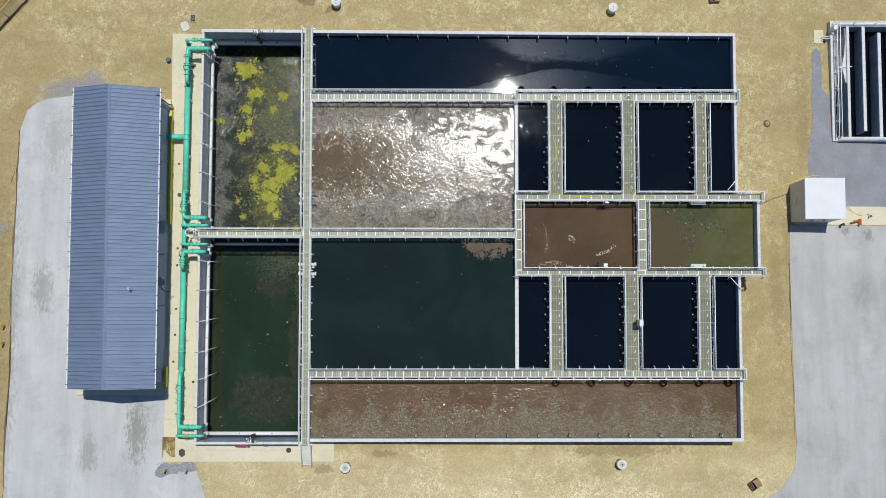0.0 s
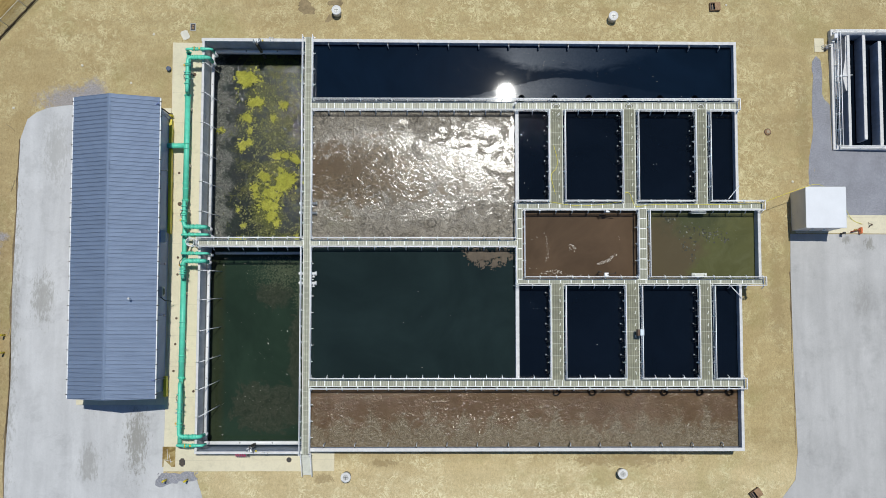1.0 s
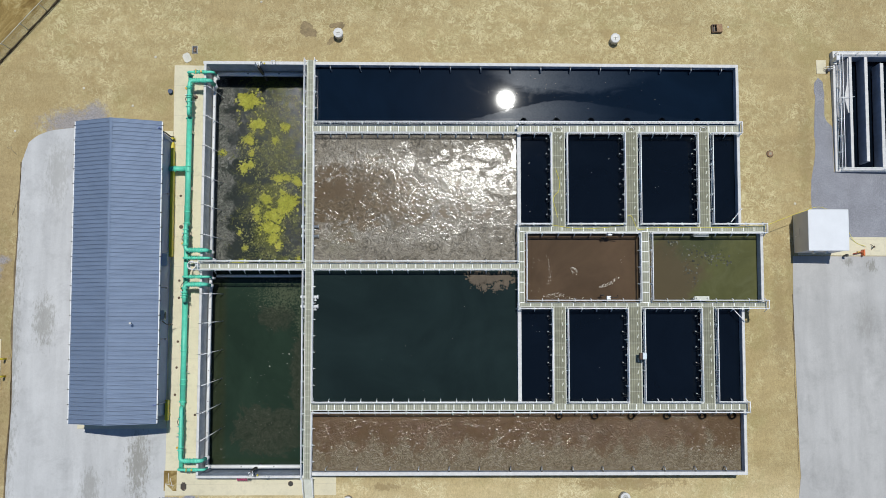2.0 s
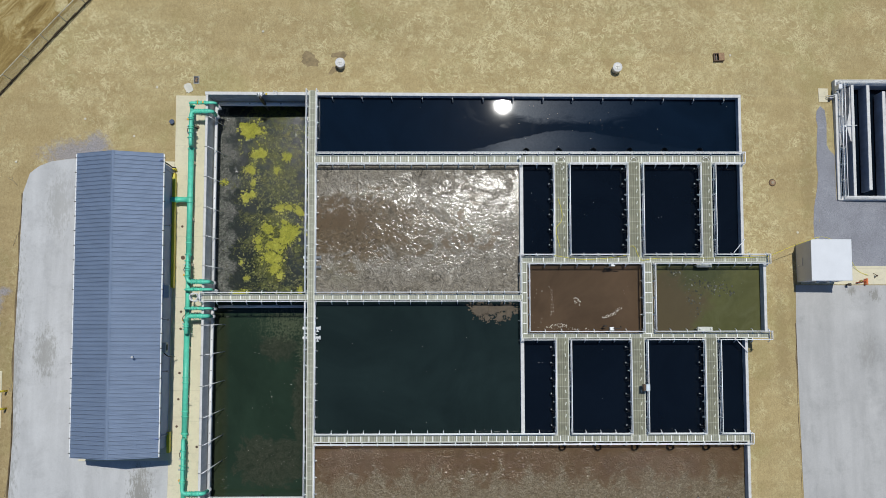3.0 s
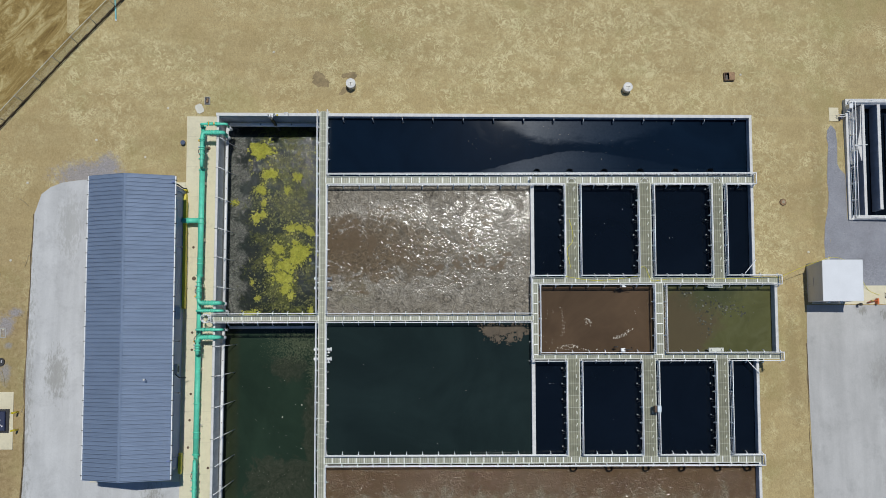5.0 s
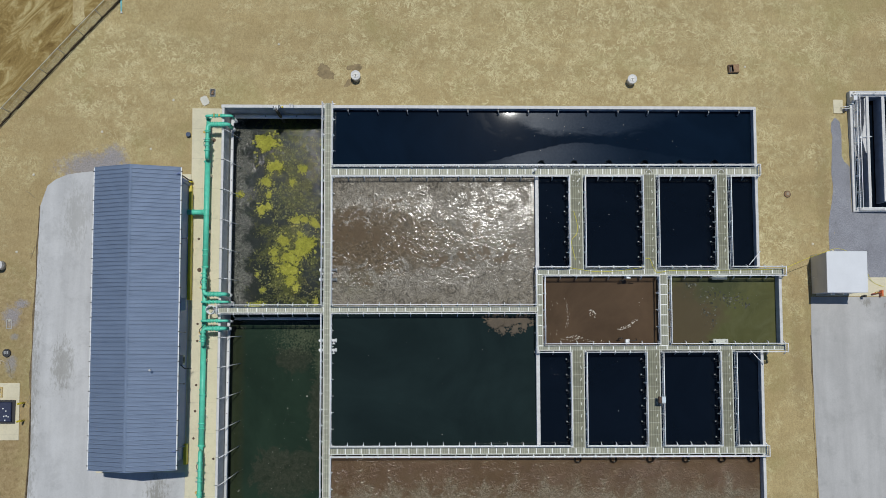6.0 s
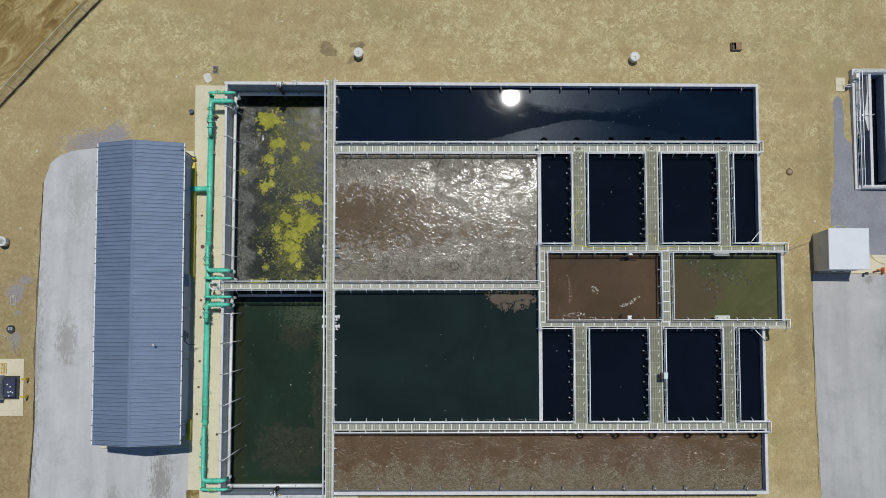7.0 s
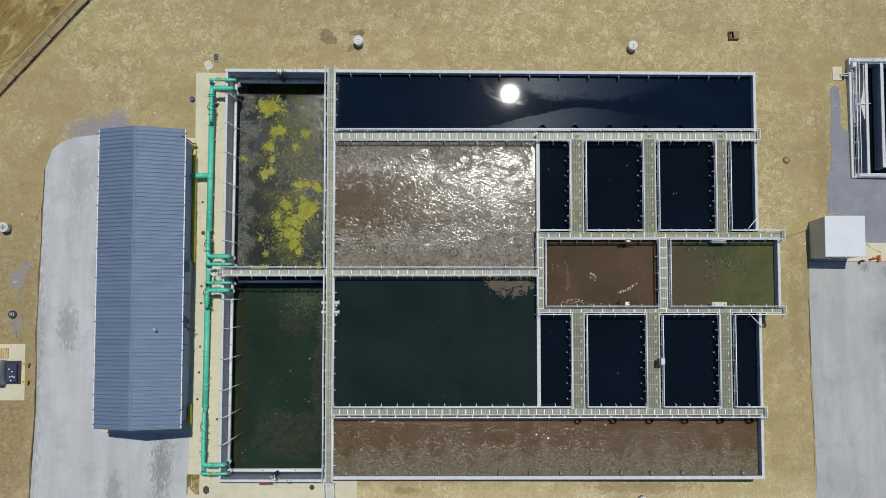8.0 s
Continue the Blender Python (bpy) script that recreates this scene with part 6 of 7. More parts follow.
# ---- fittings on the east side of the blower building ----
def wall_fittings():
    x = -31.75
    kerb = thing("yellow_guard", (x + 0.17, 3.8, lie(x, 3.8)), "low yellow painted guard beam along the building wall", "guard", "yellow guards")
    b = bmesh.new()
    box(b, -0.15, 0.15, -6.0, 6.1, 0.2, 1.0)
    for y in (-5.8, -2.9, 0.0, 2.9, 5.8):
        box(b, -0.08, 0.08, y - 0.08, y + 0.08, -0.2, 0.197)
    part("beam", bevelled(b, 0.02), YELLOW, kerb)
    kerb = thing("yellow_guard", (x + 0.2, -18.2, lie(x, -18.2)), "low yellow painted guard beam along the building wall", "guard", "yellow guards")
    b = bmesh.new()
    box(b, -0.15, 0.15, -1.0, 1.1, 0.2, 1.0)
    for y in (-0.8, 0.8):
        box(b, -0.08, 0.08, y - 0.08, y + 0.08, -0.2, 0.197)
    part("beam", bevelled(b, 0.02), YELLOW, kerb)
    lamp = thing("yellow_post", (x + 0.2, 10.35, lie(x, 10.3)), "yellow corner post with a dark bent arm", "post")
    b = bmesh.new()
    tube(b, (0, 0, -0.1), (0, 0, 1.3), 0.14, 12)
    part("post", b, YELLOW, lamp)
    b = bmesh.new()
    run(b, [(0.25, 0.05, 1.25), (-0.1, 0.05, 1.35), (-0.4, 0.3, 2.2), (-0.9, 0.45, 4.0)], 0.07, 8, 0.2)
    part("arm", b, DARK, lamp)
    can = thing("door_canopy", (x, -2.6, 5.6), "dark flat canopy over a wall door", "canopy")
    b = bmesh.new()
    box(b, 0.0, 0.55, -0.8, 0.55, -0.1, 0.05)
    part("roof", bevelled(b, 0.02), KICK, can, "pale canopy sheet")
    for y in (-0.7, 0.45):
        b = bmesh.new()
        tube(b, (0.02, y, -0.7), (0.5, y, -0.1), 0.04, 6)
        part("stay", b, STEEL, can)
    unit = thing("air_conditioner", (x, -8.4, 5.4), "pale wall air conditioner with a dark fan", "air conditioner")
    b = bmesh.new()
    box(b, 0.0, 0.45, -0.5, 0.5, 0.0, 0.9)
    body = part("casing", bevelled(b, 0.03), plain("cream_casing", (0.55, 0.53, 0.45), 0.5), unit)
    b = bmesh.new()
    tube(b, (0.45, 0, 0.45), (0.49, 0, 0.45), 0.34, 18)
    part("fan_grille", b, DARK, body)
    b = bmesh.new()
    run(b, [(0.1, -0.55, 0.2), (0.5, -0.9, 0.2), (0.85, -0.95, -1.2)], 0.05, 8, 0.2)
    part("pipe", b, DARK, unit)
    for y in (-15.55, -16.45):
        w = thing("window_east", (x, y, 7.3), "small dark window with a white frame", "window", "windows of the blower building", "structure")
        b = bmesh.new()
        for a in ((-0.4, -0.33, 0.0, 1.2), (0.33, 0.4, 0.0, 1.2), (-0.327, 0.327, 0.0, 0.07), (-0.327, 0.327, 1.13, 1.2)):
            box(b, 0.0, 0.07, a[0], a[1], a[2], a[3])
        part("window_frame", b, WHITE, w)
        b = bmesh.new()
        box(b, 0.0, 0.03, -0.327, 0.327, 0.073, 1.127)
        part("pane", b, GLASS, w)
    for y, z0 in ((9.9, 2.4), (-17.3, 2.4)):
        pipe = thing("downpipe", (x, y, z0), "grey downpipe on the building wall", "downpipe", "downpipes of the blower building")
        b = bmesh.new()
        run(b, [(0.12, 0, 0), (0.12, 0, 7.2), (0.85, 0.2, 8.4)], 0.07, 8, 0.3)
        part("pipe", b, CLAD, pipe)
    for y in (4.0, -5.6, -10.8):
        lp = thing("wall_lamp", (x, y, 6.0), "small grey wall lamp on a bracket", "lamp", "wall lamps")
        b = bmesh.new()
        tube(b, (0, 0, 0), (0.6, 0, 0.15), 0.035, 6)
        part("bracket", b, STEEL, lp)
        b = bmesh.new()
        box(b, 0.5, 0.72, -0.09, 0.09, 0.05, 0.18)
        part("head", bevelled(b, 0.02), GREYWALL, lp)
    vent = thing("roof_vent", (-33.1, -9.25, 11.95), "small pale roof vent pipe", "vent")
    b = bmesh.new()
    tube(b, (0, 0, -0.15), (0, 0, 0.3), 0.08, 12)
    part("pipe", b, ROOF, vent)
    b = bmesh.new()
    tube(b, (0, 0, 0.3), (0, 0, 0.34), 0.11, 12)
    part("cap", b, STEEL, vent)


wall_fittings()

# ---- cabin details ----
det = thing("cabin_door", (35.58, 0.6, -1.9), "grey flush door in the cabin wall", "door")
b = bmesh.new()
box(b, -0.03, 0.0, -0.45, 0.45, 0.1, 2.1)
leaf = part("leaf", bevelled(b, 0.02), bpy.data.materials["pale_grey_panel"], det)
b = bmesh.new()
box(b, -0.12, -0.05, -0.42, -0.3, 1.0, 1.12)
part("handle", b, ALU, leaf)
for x, y in ((36.8, -1.63), (38.1, -1.63)):
    bx = thing("junction_box", (x, y, 0.8), "small grey junction box on the cabin wall", "box", "junction boxes")
    b = bmesh.new()
    box(b, -0.15, 0.15, -0.1, 0.12, 0.0, 0.5)
    part("box", bevelled(b, 0.02), WHITE, bx)
    b = bmesh.new()
    tube(b, (0, 0, 0), (0, 0, -2.6), 0.03, 6)
    part("conduit", b, STEEL, bx)


# ---- lifting handles on the wide bridges ----
b = bmesh.new()
box(b, -0.045, 0.045, -0.17, 0.17, 0.0, 0.03)
HANDLE = mesh_of("lifting_handle", b, KICK)
for ob in [o for o in scene.objects if o.get("category") == "walkway" and "bridge" in o.get("label", "")]:
    k = 0
    for ch in [c for c in ob.children if c.name.startswith("grating_panel")]:
        piece("lifting_handle", HANDLE, ob, (0.27, ch.location.y + 0.1, -0.008), -0.3 if k % 3 else 0.15)
        k += 1


# ---- hatches where the bridges meet the north walkway ----
def hatch(x, y):
    ob = thing("deck_hatch", (x, y, DECK), "pale ribbed deck hatch with a curved bar", "hatch", "hatches in the walkway")
    b = bmesh.new()
    box(b, -0.42, 0.42, -0.2, 0.2, 0.0, 0.03)
    bmesh.ops.bevel(b, geom=[e for e in b.edges if abs(e.verts[0].co.z - e.verts[1].co.z) > 0.02], offset=0.1, segments=3, affect='EDGES')
    part("plate", b, GRATE, ob)
    b = bmesh.new()
    run(b, [(0.3 * math.cos(a), -0.1 + 0.26 * math.sin(a), 0.05) for a in [math.pi * i / 8 for i in range(9)]], 0.025, 6)
    part("curved_bar", b, ALU, ob)
    for s in (-0.3, 0.3):
        b = bmesh.new()
        box(b, s - 0.04, s + 0.04, -0.17, -0.1, 0.03, 0.06)
        part("hinge", b, STEEL, ob)


for x in (9.06, 16.7, 24.26):
    hatch(x, 11.1)


# A white globe put in for the bright spot at the walkway.
lamp = thing("white_globe_post", (4.7, 11.16, DECK), "white globe on a short post at the walkway", "lamp")
b = bmesh.new()
tube(b, (0, 0, 0), (0, 0, 0.95), 0.035, 8)
part("post", b, ALU, lamp)
b = bmesh.new()
bmesh.ops.create_uvsphere(b, u_segments=14, v_segments=8, radius=0.15)
for v in b.verts:
    v.co = Vector((v.co.x, v.co.y, v.co.z * 0.75 + 1.05))
part("globe", b, WHITE, lamp)
rng = random.Random(8)
b = bmesh.new()
for i in range(26):
    x, y, r = 8.95 + rng.gauss(0, 0.35), 10.0 + rng.gauss(0, 0.4), rng.uniform(0.02, 0.05)
    box(b, x - r, x + r, y - r * 0.6, y + r * 0.6, DECK - 0.014, DECK + rng.uniform(0.01, 0.03))
tagged(part("scraps", b, BAR), "pale scraps lying on the bridge grating", "scraps", kind="stuff")


# ---- what floats ----
def blob(b, cx, cy, rx, ry, z, seed, turn=0.0, n=26, rag=0.0):
    """A flat raft with an uneven rim."""
    rng = random.Random(seed)
    ph = [rng.uniform(0, 6.3) for _ in range(5)]
    ring, top = [], []
    for i in range(n):
        a = 2 * math.pi * i / n
        r = 1 + 0.12 * math.sin(2 * a + ph[0]) + 0.09 * math.sin(3 * a + ph[1]) + 0.06 * math.sin(5 * a + ph[2]) + 0.04 * math.sin(9 * a + ph[3]) + rag * rng.uniform(-1, 1)
        x, y = rx * r * math.cos(a), ry * r * math.sin(a)
        x, y = x * math.cos(turn) - y * math.sin(turn), x * math.sin(turn) + y * math.cos(turn)
        ring.append(b.verts.new((cx + x, cy + y, z)))
        top.append(b.verts.new((cx + x * 0.93, cy + y * 0.93, z + min(0.05, rx * 0.25))))
    for i in range(n):
        j = (i + 1) % n
        b.faces.new((ring[i], ring[j], top[j], top[i]))
    mid = b.verts.new((cx, cy, z + min(0.055, rx * 0.27)))
    for i in range(n):
        b.faces.new((top[i], top[(i + 1) % n], mid))


def make_scum():
    k = Nodes("yellow_green_scum", 0.75, 0, 0.3)
    c = k.ramp(k.noise(1.3, 7, 0.7, 0.8), (0.32, (0.22, 0.23, 0.03)), (0.5, (0.32, 0.32, 0.042)), (0.68, (0.46, 0.44, 0.085)))
    c = k.mix(1.0, c, k.ramp(k.noise(7, 6, 0.75), (0.34, 0.6), (0.5, 1.0), (0.65, 1.2)), 'MULTIPLY')
    k.colour(k.mix(k.ramp(k.noise(3.2, 7, 0.75, 0.6), (0.63, 0.0), (0.68, 0.7)), c, (0.07, 0.08, 0.022)))
    k.bump(k.noise(4, 6, 0.72), 0.8, 0.14)
    return k.m


SCUM = make_scum()
TAN = plain("tan_scum", (0.105, 0.078, 0.05), 0.7, 0, 0.2, big=1.5, small=6)
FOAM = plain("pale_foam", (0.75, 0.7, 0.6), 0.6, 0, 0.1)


def make_clump():
    """Each clump has a tone of its own."""
    k = Nodes("grey_green_clump", 0.6, 0, 0.4)
    each = k.t.nodes.new("ShaderNodeNewGeometry").outputs["Random Per Island"]
    c = k.ramp(each, (0.0, (0.028, 0.03, 0.018)), (0.6, (0.065, 0.066, 0.045)), (1.0, (0.2, 0.2, 0.16)))
    k.colour(k.mix(1.0, c, k.ramp(k.noise(11, 6, 0.75), (0.35, 0.5), (0.65, 1.35)), 'MULTIPLY'))
    k.bump(k.noise(9, 5, 0.7), 0.9, 0.08)
    return k.m


CLUMP = make_clump()


def raft(cx, cy, rx, ry, z, seed, material, label, turn=0.0):
    b = bmesh.new()
    blob(b, 0, 0, rx * 0.92, ry * 0.92, 0, seed, turn, 110, 0.2)
    rng = random.Random(seed)
    for _ in range(34):
        a, r = rng.uniform(0, 6.3), rng.uniform(0.95, 1.6)
        q = rng.uniform(0.03, 0.05 + 0.12 * min(1.0, rx))
        blob(b, rx * r * math.cos(a), ry * r * math.sin(a), q, q * rng.uniform(0.6, 1), -0.02, rng.random(), a, 11, 0.15)
    ob = part("floating_scum", b, material)
    ob.location = (cx, cy, z + 0.003 + (seed % 7) * 0.006)
    return tagged(ob, label, "scum", "floating scum")


YG = "thick yellow green scum raft floating in the stirred tank"
for i, (cx, cy, rx, ry, t) in enumerate(((-24.35, 15.2, 1.15, 1.0, 0.3), (-23.15, 12.65, 0.62, 0.66, 0), (-23.9, 12.5, 0.35, 0.33, 0.5), (-24.2, 10.85, 0.55, 0.55, 0.4), (-21.4, 10.8, 0.3, 0.38, 0.2), (-24.7, 7.8, 0.48, 0.6, 0.3), (-24.0, 8.2, 0.36, 0.42, 0.5), (-23.9, 9.4, 0.28, 0.42, 0.1),
                                           (-20.2, 12.3, 0.5, 0.4, 0.6), (-21.0, 6.65, 0.5, 0.48, 0.2), (-20.0, 6.7, 0.42, 0.4, 0), (-18.85, 6.3, 0.42, 0.72, 0.4), (-20.05, 3.8, 1.2, 1.1, 0), (-20.5, 5.1, 0.36, 0.3, 0), (-21.6, 2.55, 0.85, 0.62, 0), (-21.7, 1.25, 0.95, 0.68, 0), (-21.45, 0.05, 0.6, 0.6, 0.3),
                                           (-20.9, -0.75, 0.33, 0.4, 0), (-23.3, 3.15, 0.45, 0.4, 0), (-23.25, 2.35, 0.32, 0.3, 0.3), (-25.1, 0.7, 0.22, 0.26, 0), (-24.5, -1.0, 0.26, 0.26, 0), (-25.3, -2.65, 0.8, 0.27, 0), (-18.7, -2.35, 0.22, 0.5, 0), (-27.15, 9.5, 0.32, 0.27, 0), (-22.3, 4.4, 0.55, 0.7, 0.5))):
    raft(cx, cy, rx * 1.05, ry * 1.05, LOWW, 50 + i, SCUM, YG, t)
for i, (cx, cy, rx, ry) in enumerate(((0.6, -4.6, 0.95, 0.75), (2.0, -4.6, 1.0, 0.5), (3.4, -4.4, 0.9, 0.45), (2.6, -5.4, 0.45, 0.5), (1.3, -5.4, 0.35, 0.4), (3.6, -4.9, 0.4, 0.5))):
    raft(cx, cy, rx, ry, MIDW, 90 + i, TAN, "brown scum patch floating in the basin corner")


def flecks(name, spots, z, material, label, size):
    rng = random.Random(name)
    b = bmesh.new()
    for cx, cy, sx, sy, n in spots:
        for _ in range(n):
            r = size * rng.uniform(0.4, 1.3)
            blob(b, cx + rng.gauss(0, sx), cy + rng.gauss(0, sy), r, r * rng.uniform(0.4, 0.9), 0, rng.random(), rng.uniform(0, 3), 8)
    ob = part(name, b, material)
    ob.location.z = z + 0.002
    return tagged(ob, label, "foam", kind="stuff")


CW = CELLW - 0.2


def scum_crumbs():
    """Torn scum between the rafts: many small flat pieces, thick in the middle of the tank, with open leads."""
    rng = random.Random(21)
    b = bmesh.new()
    leads = ((-24.2, 13.4, 1.0, 0.8), (-22.8, 11.5, 1.0, 0.7), (-24.4, 6.5, 0.9, 0.7), (-18.8, 0.6, 1.1, 1.3), (-22.3, 6.3, 0.6, 0.5), (-18.4, 9.4, 0.8, 1.6), (-24.0, 4.6, 0.7, 0.9))
    made = 0
    while made < 5200:
        x, y = rng.uniform(-25.6, -17.6), rng.uniform(-2.8, 15.9)
        chance = 0.75 - 0.17 * abs(x + 21.4) + 0.9 * noise.noise(Vector((x * 0.55, y * 0.55, 3.0)))
        if rng.random() > chance or any(((x - a) / c) ** 2 + ((y - d) / e) ** 2 < 1 for a, d, c, e in leads):
            continue
        r = 0.03 + 0.11 * rng.random() ** 3
        blob(b, x, y, r, r * rng.uniform(0.5, 1.0), 0, made, rng.uniform(0, 3), 7, 0.2)
        made += 1
    ob = part("scum_crumbs", b, CRUMB)
    ob.location.z = LOWW + 0.002
    tagged(ob, "torn crumbs of yellow green scum on dark water", "scum", kind="stuff")


def make_crumb():
    k = Nodes("torn_scum", 0.75, 0, 0.3)
    each = k.t.nodes.new("ShaderNodeNewGeometry").outputs["Random Per Island"]
    c = k.ramp(each, (0.0, (0.05, 0.058, 0.018)), (0.5, (0.11, 0.118, 0.03)), (1.0, (0.23, 0.235, 0.055)))
    k.colour(k.mix(1.0, c, k.ramp(k.noise(9, 5, 0.7), (0.3, 0.7), (0.65, 1.1)), 'MULTIPLY'))
    return k.m


CRUMB = make_crumb()
scum_crumbs()
def foam_arc(x0, y0, x1, y1, bow, n):
    """Spots of foam drawn out along a bowed line."""
    spots = []
    for i in range(n):
        t = i / (n - 1)
        o = bow * 4 * t * (1 - t)
        spots.append((x0 + (x1 - x0) * t - (y1 - y0) * o, y0 + (y1 - y0) * t + (x1 - x0) * o, 0.09, 0.07, 3))
    return spots


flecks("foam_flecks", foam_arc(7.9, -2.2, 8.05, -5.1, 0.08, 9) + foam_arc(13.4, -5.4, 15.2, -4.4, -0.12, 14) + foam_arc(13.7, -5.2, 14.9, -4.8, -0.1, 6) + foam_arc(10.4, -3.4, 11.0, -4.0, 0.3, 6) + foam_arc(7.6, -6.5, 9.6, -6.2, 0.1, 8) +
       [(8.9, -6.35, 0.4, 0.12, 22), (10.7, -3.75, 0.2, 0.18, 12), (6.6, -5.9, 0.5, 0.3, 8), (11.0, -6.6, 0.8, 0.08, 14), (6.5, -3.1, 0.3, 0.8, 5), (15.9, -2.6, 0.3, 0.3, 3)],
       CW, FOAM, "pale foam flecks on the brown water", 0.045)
flecks("floating_clumps", ((21.2, -0.7, 0.5, 0.2, 16), (23.2, -1.8, 0.6, 0.4, 18), (25.6, -2.2, 0.8, 0.4, 34), (22.6, -3.4, 0.25, 0.5, 9), (23.6, -4.3, 0.2, 0.6, 10), (26.6, -2.9, 0.3, 0.3, 8)), CW, CLUMP, "grey green clumps floating on the olive water", 0.13)
flecks("clump_crumbs", ((21.0, -0.9, 1.0, 0.5, 70), (23.4, -1.8, 1.2, 0.6, 90), (25.6, -2.3, 1.1, 0.6, 110), (23.0, -3.8, 0.5, 0.9, 50)), CW, CLUMP, "small dark crumbs between the floating clumps", 0.04)
# White flecks in the first north cell stand in for sun glints.
flecks("pale_flecks", ((6.9, 7.5, 0.6, 2.0, 9), (6.7, -9.8, 0.5, 0.6, 3), (12.0, 6.6, 1.5, 2.0, 4), (20.0, 5.0, 2.0, 2.5, 3), (12.5, -12, 2, 2.5, 2)), CELLW, WHITE, "few pale flecks and painted sun glints on the dark settling cells", 0.035)


def bubbles(cx, cy, sx, sy, n):
    """Shallow glassy bubbles that float on a settling cell."""
    rng = random.Random(31)
    b = bmesh.new()
    for _ in range(n):
        x, y, r = cx + rng.uniform(-sx, sx), cy + sy * (1 - 2 * rng.random() ** 0.6), rng.uniform(0.06, 0.13)
        rings = [[b.verts.new((x + r * f * math.cos(a), y + r * f * math.sin(a), 0.002 * (1 - f * f) * r / 0.15)) for a in [math.pi * i / 5 for i in range(10)]] for f in (1.0, 0.66, 0.33)]
        top = b.verts.new((x, y, 0.002 * r / 0.15))
        for p, q in zip(rings, rings[1:]):
            for i in range(10):
                b.faces.new((p[i], p[(i + 1) % 10], q[(i + 1) % 10], q[i])).smooth = True
        for i in range(10):
            b.faces.new((rings[2][i], rings[2][(i + 1) % 10], top)).smooth = True
    ob = part("bubbles", b, DEEP)
    ob.location.z = CELLW + 0.002
    tagged(ob, "shallow clear bubbles on the dark settling cell", "bubbles", kind="stuff")


bubbles(6.7, 6.2, 1.25, 4.4, 38)
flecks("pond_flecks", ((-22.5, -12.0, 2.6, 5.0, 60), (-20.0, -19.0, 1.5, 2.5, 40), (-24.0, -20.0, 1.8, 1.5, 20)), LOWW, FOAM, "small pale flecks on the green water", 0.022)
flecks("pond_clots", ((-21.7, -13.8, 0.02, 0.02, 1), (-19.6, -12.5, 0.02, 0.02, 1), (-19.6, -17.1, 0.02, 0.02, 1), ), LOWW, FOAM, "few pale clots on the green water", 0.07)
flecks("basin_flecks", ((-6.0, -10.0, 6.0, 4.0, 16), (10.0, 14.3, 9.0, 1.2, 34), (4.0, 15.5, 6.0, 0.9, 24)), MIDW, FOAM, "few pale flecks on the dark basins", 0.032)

# ---- litter and stones on the soil ----
rng = random.Random(11)
for x, y in ((-41.1, 15.7), (-36.0, 13.9), (-33.7, 19.2), (-48.2, 11.1), (-49.8, 2.9), (28.98, 23.93), (-22.6, 25.5), (-50.3, -4.3), (35.9, 4.0), (38.1, 3.2)):
    b = bmesh.new()
    bmesh.ops.create_icosphere(b, subdivisions=2, radius=0.14)
    for v in b.verts:
        v.co *= 1 + 0.3 * noise.noise(v.co * 9 + Vector((x, y, 0)))
        v.co.z *= 0.5
    ob = part("pale_stone", b, plain("pale_stone", (0.66, 0.62, 0.5), 0.8) if "pale_stone" not in bpy.data.materials else bpy.data.materials["pale_stone"])
    ob.location = (x, y, lie(x, y) + 0.03)
    ob.rotation_euler[2] = rng.uniform(0, 6)
    tagged(ob, "small pale stone lying on the soil", "stone", "loose stones")
b = bmesh.new()
for i in range(170):
    x = rng.uniform(-32.3, -28.2)
    y = rng.uniform(-28.2, -27.05)
    if y < -27.7 and x > -31.0:
        continue
    r = rng.uniform(0.03, 0.09)
    new_ = bmesh.ops.create_icosphere(b, subdivisions=1, radius=r)["verts"]
    for v in new_:
        v.co *= 1 + 0.3 * noise.noise(v.co * 15 + Vector((x, y, 0)))
        v.co.z *= 0.6
        v.co += Vector((x, y, lie(x, y) + 0.07))
tagged(part("crushed_stones", b, plain("grey_stone", (0.4, 0.39, 0.42), 0.85, 0, 0.4, big=3.0)), "grey crushed stones strewn round the bollards", "stones", kind="stuff")
box_red = thing("hose_reel", (-23.5, -25.12, lie(-23.5, -25) + 1.3), "small magenta hose rolled on the outer wall", "hose")
b = bmesh.new()
for i in range(5):
    tube(b, (-0.6 + i * 0.22, 0.12, 0.0), (-0.5 + i * 0.22, -0.16, 0.05), 0.08, 8)
part("coil", b, plain("magenta_rubber", (0.55, 0.06, 0.16), 0.6), box_red)
b = bmesh.new()
box(b, 0.55, 0.75, -0.12, 0.14, -0.1, 0.15)
part("holder", b, DARK, box_red)

# ---- damp and stained patches ----
DAMP = plain("damp_soil", (0.31, 0.235, 0.125), 0.85, 0, 0.3, big=1.2, small=7, relief=0.4)


def patch(cx, cy, rx, ry, seed, material, label, lift, turn=0.0):
    rng = random.Random(seed)
    ph = [rng.uniform(0, 6.3) for _ in range(5)]
    pts = []
    for i in range(120):
        a = 2 * math.pi * i / 120
        r = 1 + 0.18 * math.sin(2 * a + ph[0]) + 0.14 * math.sin(3 * a + ph[1]) + 0.07 * math.sin(7 * a + ph[2]) + 0.05 * math.sin(12 * a + ph[3]) + rng.uniform(-0.05, 0.05)
        x, y = rx * r * math.cos(a), ry * r * math.sin(a)
        pts.append((cx + x * math.cos(turn) - y * math.sin(turn), cy + x * math.sin(turn) + y * math.cos(turn)))
    ob = laid("stain", pts, lift, material, label, "stain", kind="structure")
    return ob


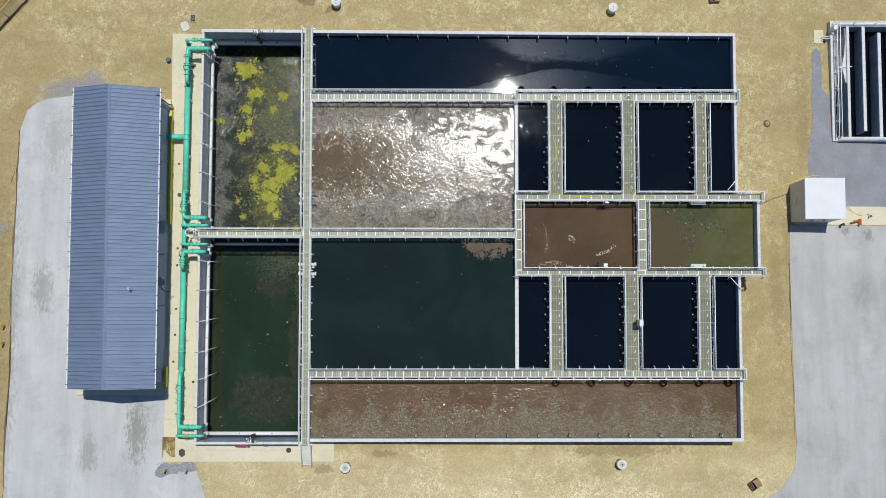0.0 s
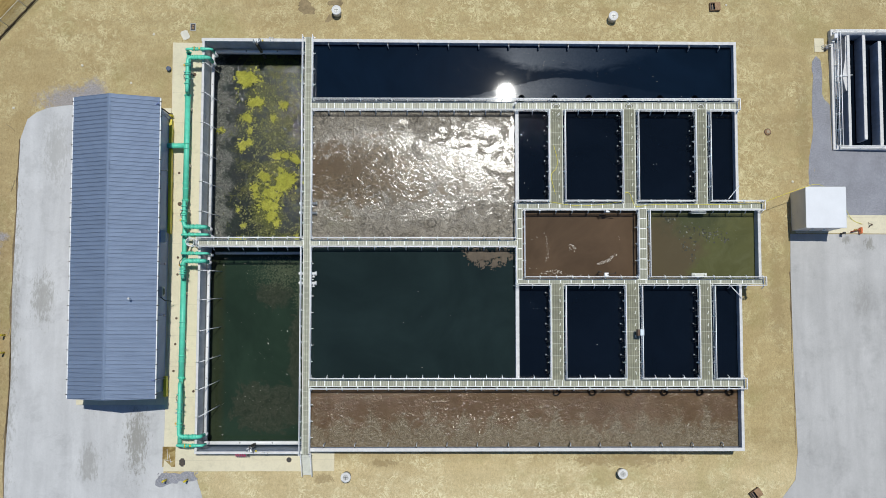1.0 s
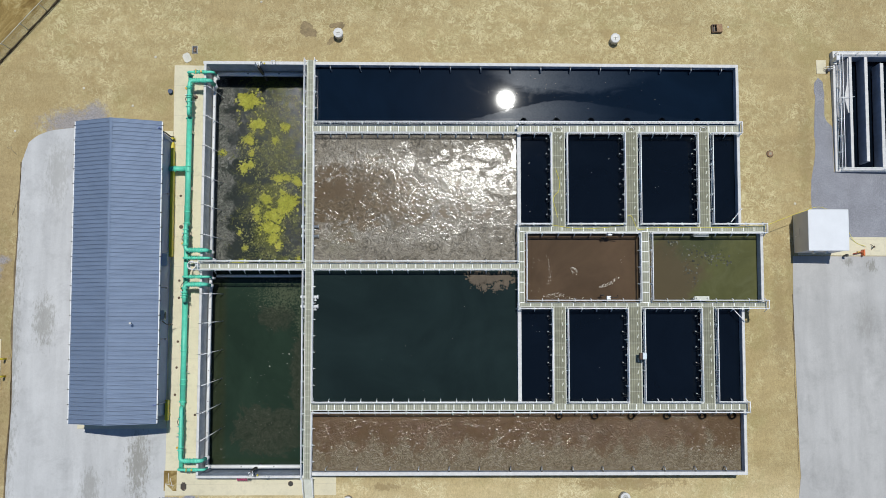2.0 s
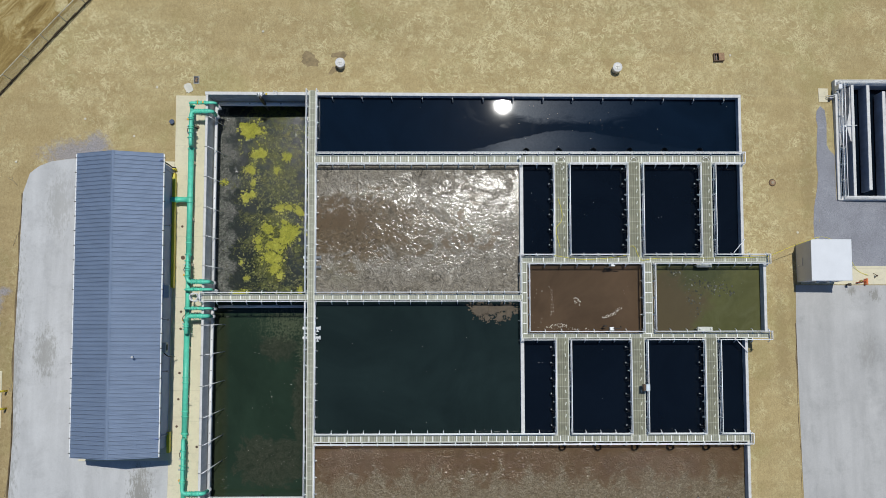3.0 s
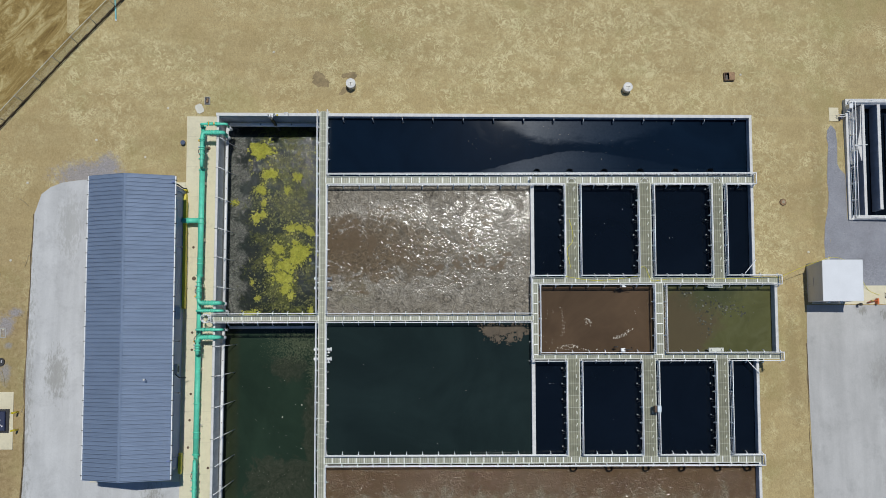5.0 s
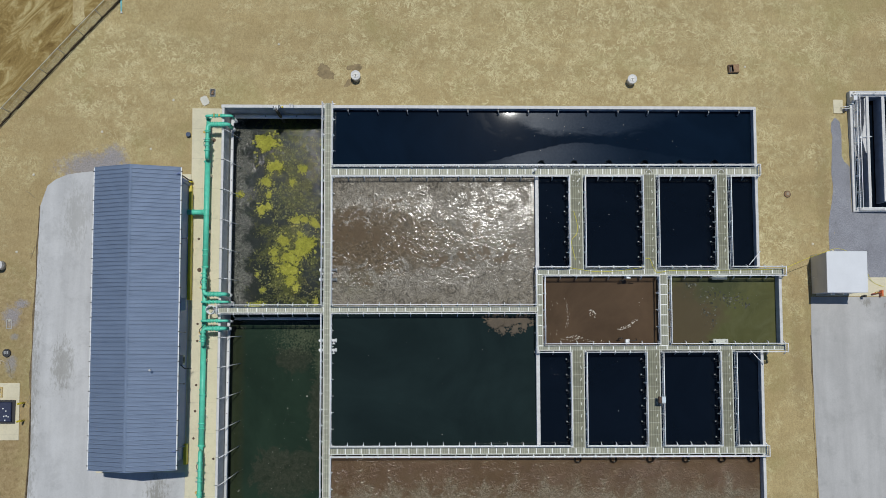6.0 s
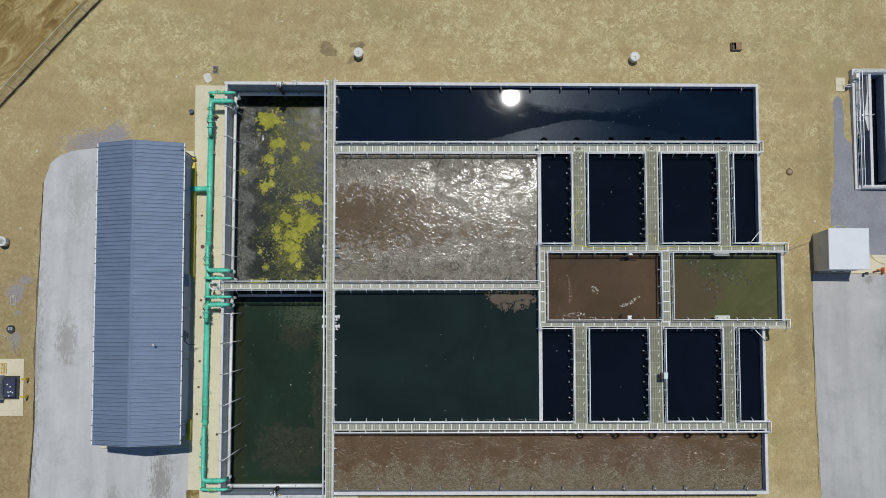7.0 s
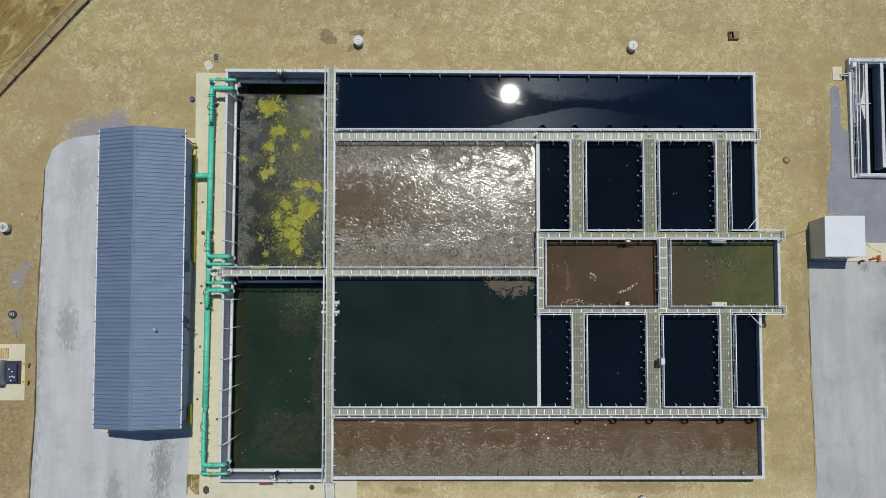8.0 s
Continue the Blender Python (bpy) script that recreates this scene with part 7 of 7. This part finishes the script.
WET = "patch of damp brown soil"
for i, (cx, cy, rx, ry, t) in enumerate(((-17.6, 22.5, 1.0, 0.7, -0.2), (-14.4, 23.1, 0.75, 0.4, 0.2), (-15.0, 21.4, 0.6, 0.3, 0.5), )):
    patch(cx, cy, rx, ry, 300 + i, DAMP, WET, 0.012, t)
hole = thing("burnt_barrel_ring", (-50.4, -7.7, lie(-50.4, -7.7)), "black scorched drum end lying on the soil", "drum")
b = bmesh.new()
tube(b, (0, 0, -0.05), (0, 0, 0.3), 0.42, 18)
part("shell", b, BLACK, hole)
for i in range(3):
    b = bmesh.new()
    box(b, -0.25 + i * 0.18, -0.15 + i * 0.18, -0.12, 0.2, 0.3, 0.33)
    part("bar", b, STEEL, hole)


# ---- litter beside the west paving ----
TIMBER = plain("weathered_timber", (0.55, 0.47, 0.34), 0.8, 0, 0.15)
TWIG = plain("dry_twig", (0.42, 0.34, 0.2), 0.9, 0, 0.2)


def stick(x0, y0, x1, y1, r, material, label, category):
    ob = thing("fallen_stick", (x0, y0, lie(x0, y0)), label, category, "loose sticks")
    d = Vector((x1 - x0, y1 - y0, lie(x1, y1) - lie(x0, y0)))
    b = bmesh.new()
    run(b, [Vector((0, 0, r)), d * 0.5 + Vector((0.05, 0.06, r + 0.02)), d + Vector((0, 0, r))], r, 6, 0.1)
    part("stem", b, material, ob)
    b = bmesh.new()
    m = d * 0.6 + Vector((0.03, 0.04, r))
    tube(b, m, m + Vector((d.y, -d.x, 0)) * 0.25 + d * 0.12 + Vector((0, 0, 0.04)), r * 0.6, 5)
    part("side_branch", b, material, ob)


stick(-51.9, -8.2, -50.5, -8.7, 0.06, TIMBER, "pale weathered pole lying on the soil", "pole")
for x0, y0, x1, y1 in ((-50.3, -8.6, -49.9, -10.2), (-48.8, -2.6, -48.3, -3.0), (-47.9, -12.1, -48.1, -12.9), (-47.8, -13.1, -48.3, -12.5), (-48.0, 8.6, -49.0, 9.4), (-47.9, 3.5, -48.3, 2.2), (-48.0, -22.0, -48.2, -23.6)):
    stick(x0, y0, x1, y1, 0.035, TWIG, "thin dry twig lying beside the paving", "twig")
crate = thing("meter_pit", (-50.3, -4.7, lie(-50.3, -4.7)), "small grey open meter pit sunk in soil", "pit")
b = bmesh.new()
for a in ((-0.3, -0.22, -0.5, 0.5), (0.22, 0.3, -0.5, 0.5), (-0.217, 0.217, -0.5, -0.42), (-0.217, 0.217, 0.42, 0.5)):
    box(b, a[0], a[1], a[2], a[3], -0.2, 0.1)
part("frame", b, RISER, crate)
b = bmesh.new()
box(b, -0.215, 0.215, -0.415, 0.415, -0.2, -0.05)
part("floor", b, BROWN, crate)

# ---- shadows and reflections of the rail posts along the settling cells, as shapes ----
def post_reflection(x, y):
    ob = thing("post_reflection", (x, y, 4.1), "black bent shape for the shadow and reflection of a rail post", "hook", "cable hooks of the settling cells")
    # Black bent bars stand in for a post foot's shadow and reflection.
    b = bmesh.new()
    run(b, [(0.05, 0, 0), (-0.25, 0.04, 0.05), (-0.42, 0.12, -0.15), (-0.36, 0.2, -0.4)], 0.04, 6, 0.08)
    run(b, [(0.05, -0.12, -0.05), (-0.2, -0.14, 0.0), (-0.3, -0.22, -0.3)], 0.035, 6, 0.08)
    part("hook", b, BLACK, ob)
    # The white tip stands in for the highlight.
    b = bmesh.new()
    tube(b, (-0.4, 0.1, -0.1), (-0.34, 0.16, 0.02), 0.045, 6)
    part("insulator", b, WHITE, ob)


for p in SX:
    for i in range(6):
        post_reflection(p[0] - 0.02, -16.6 + i * 1.6)
for p in NX:
    for i in range(6):
        post_reflection(p[0] - 0.02, 2.0 + i * 1.6)
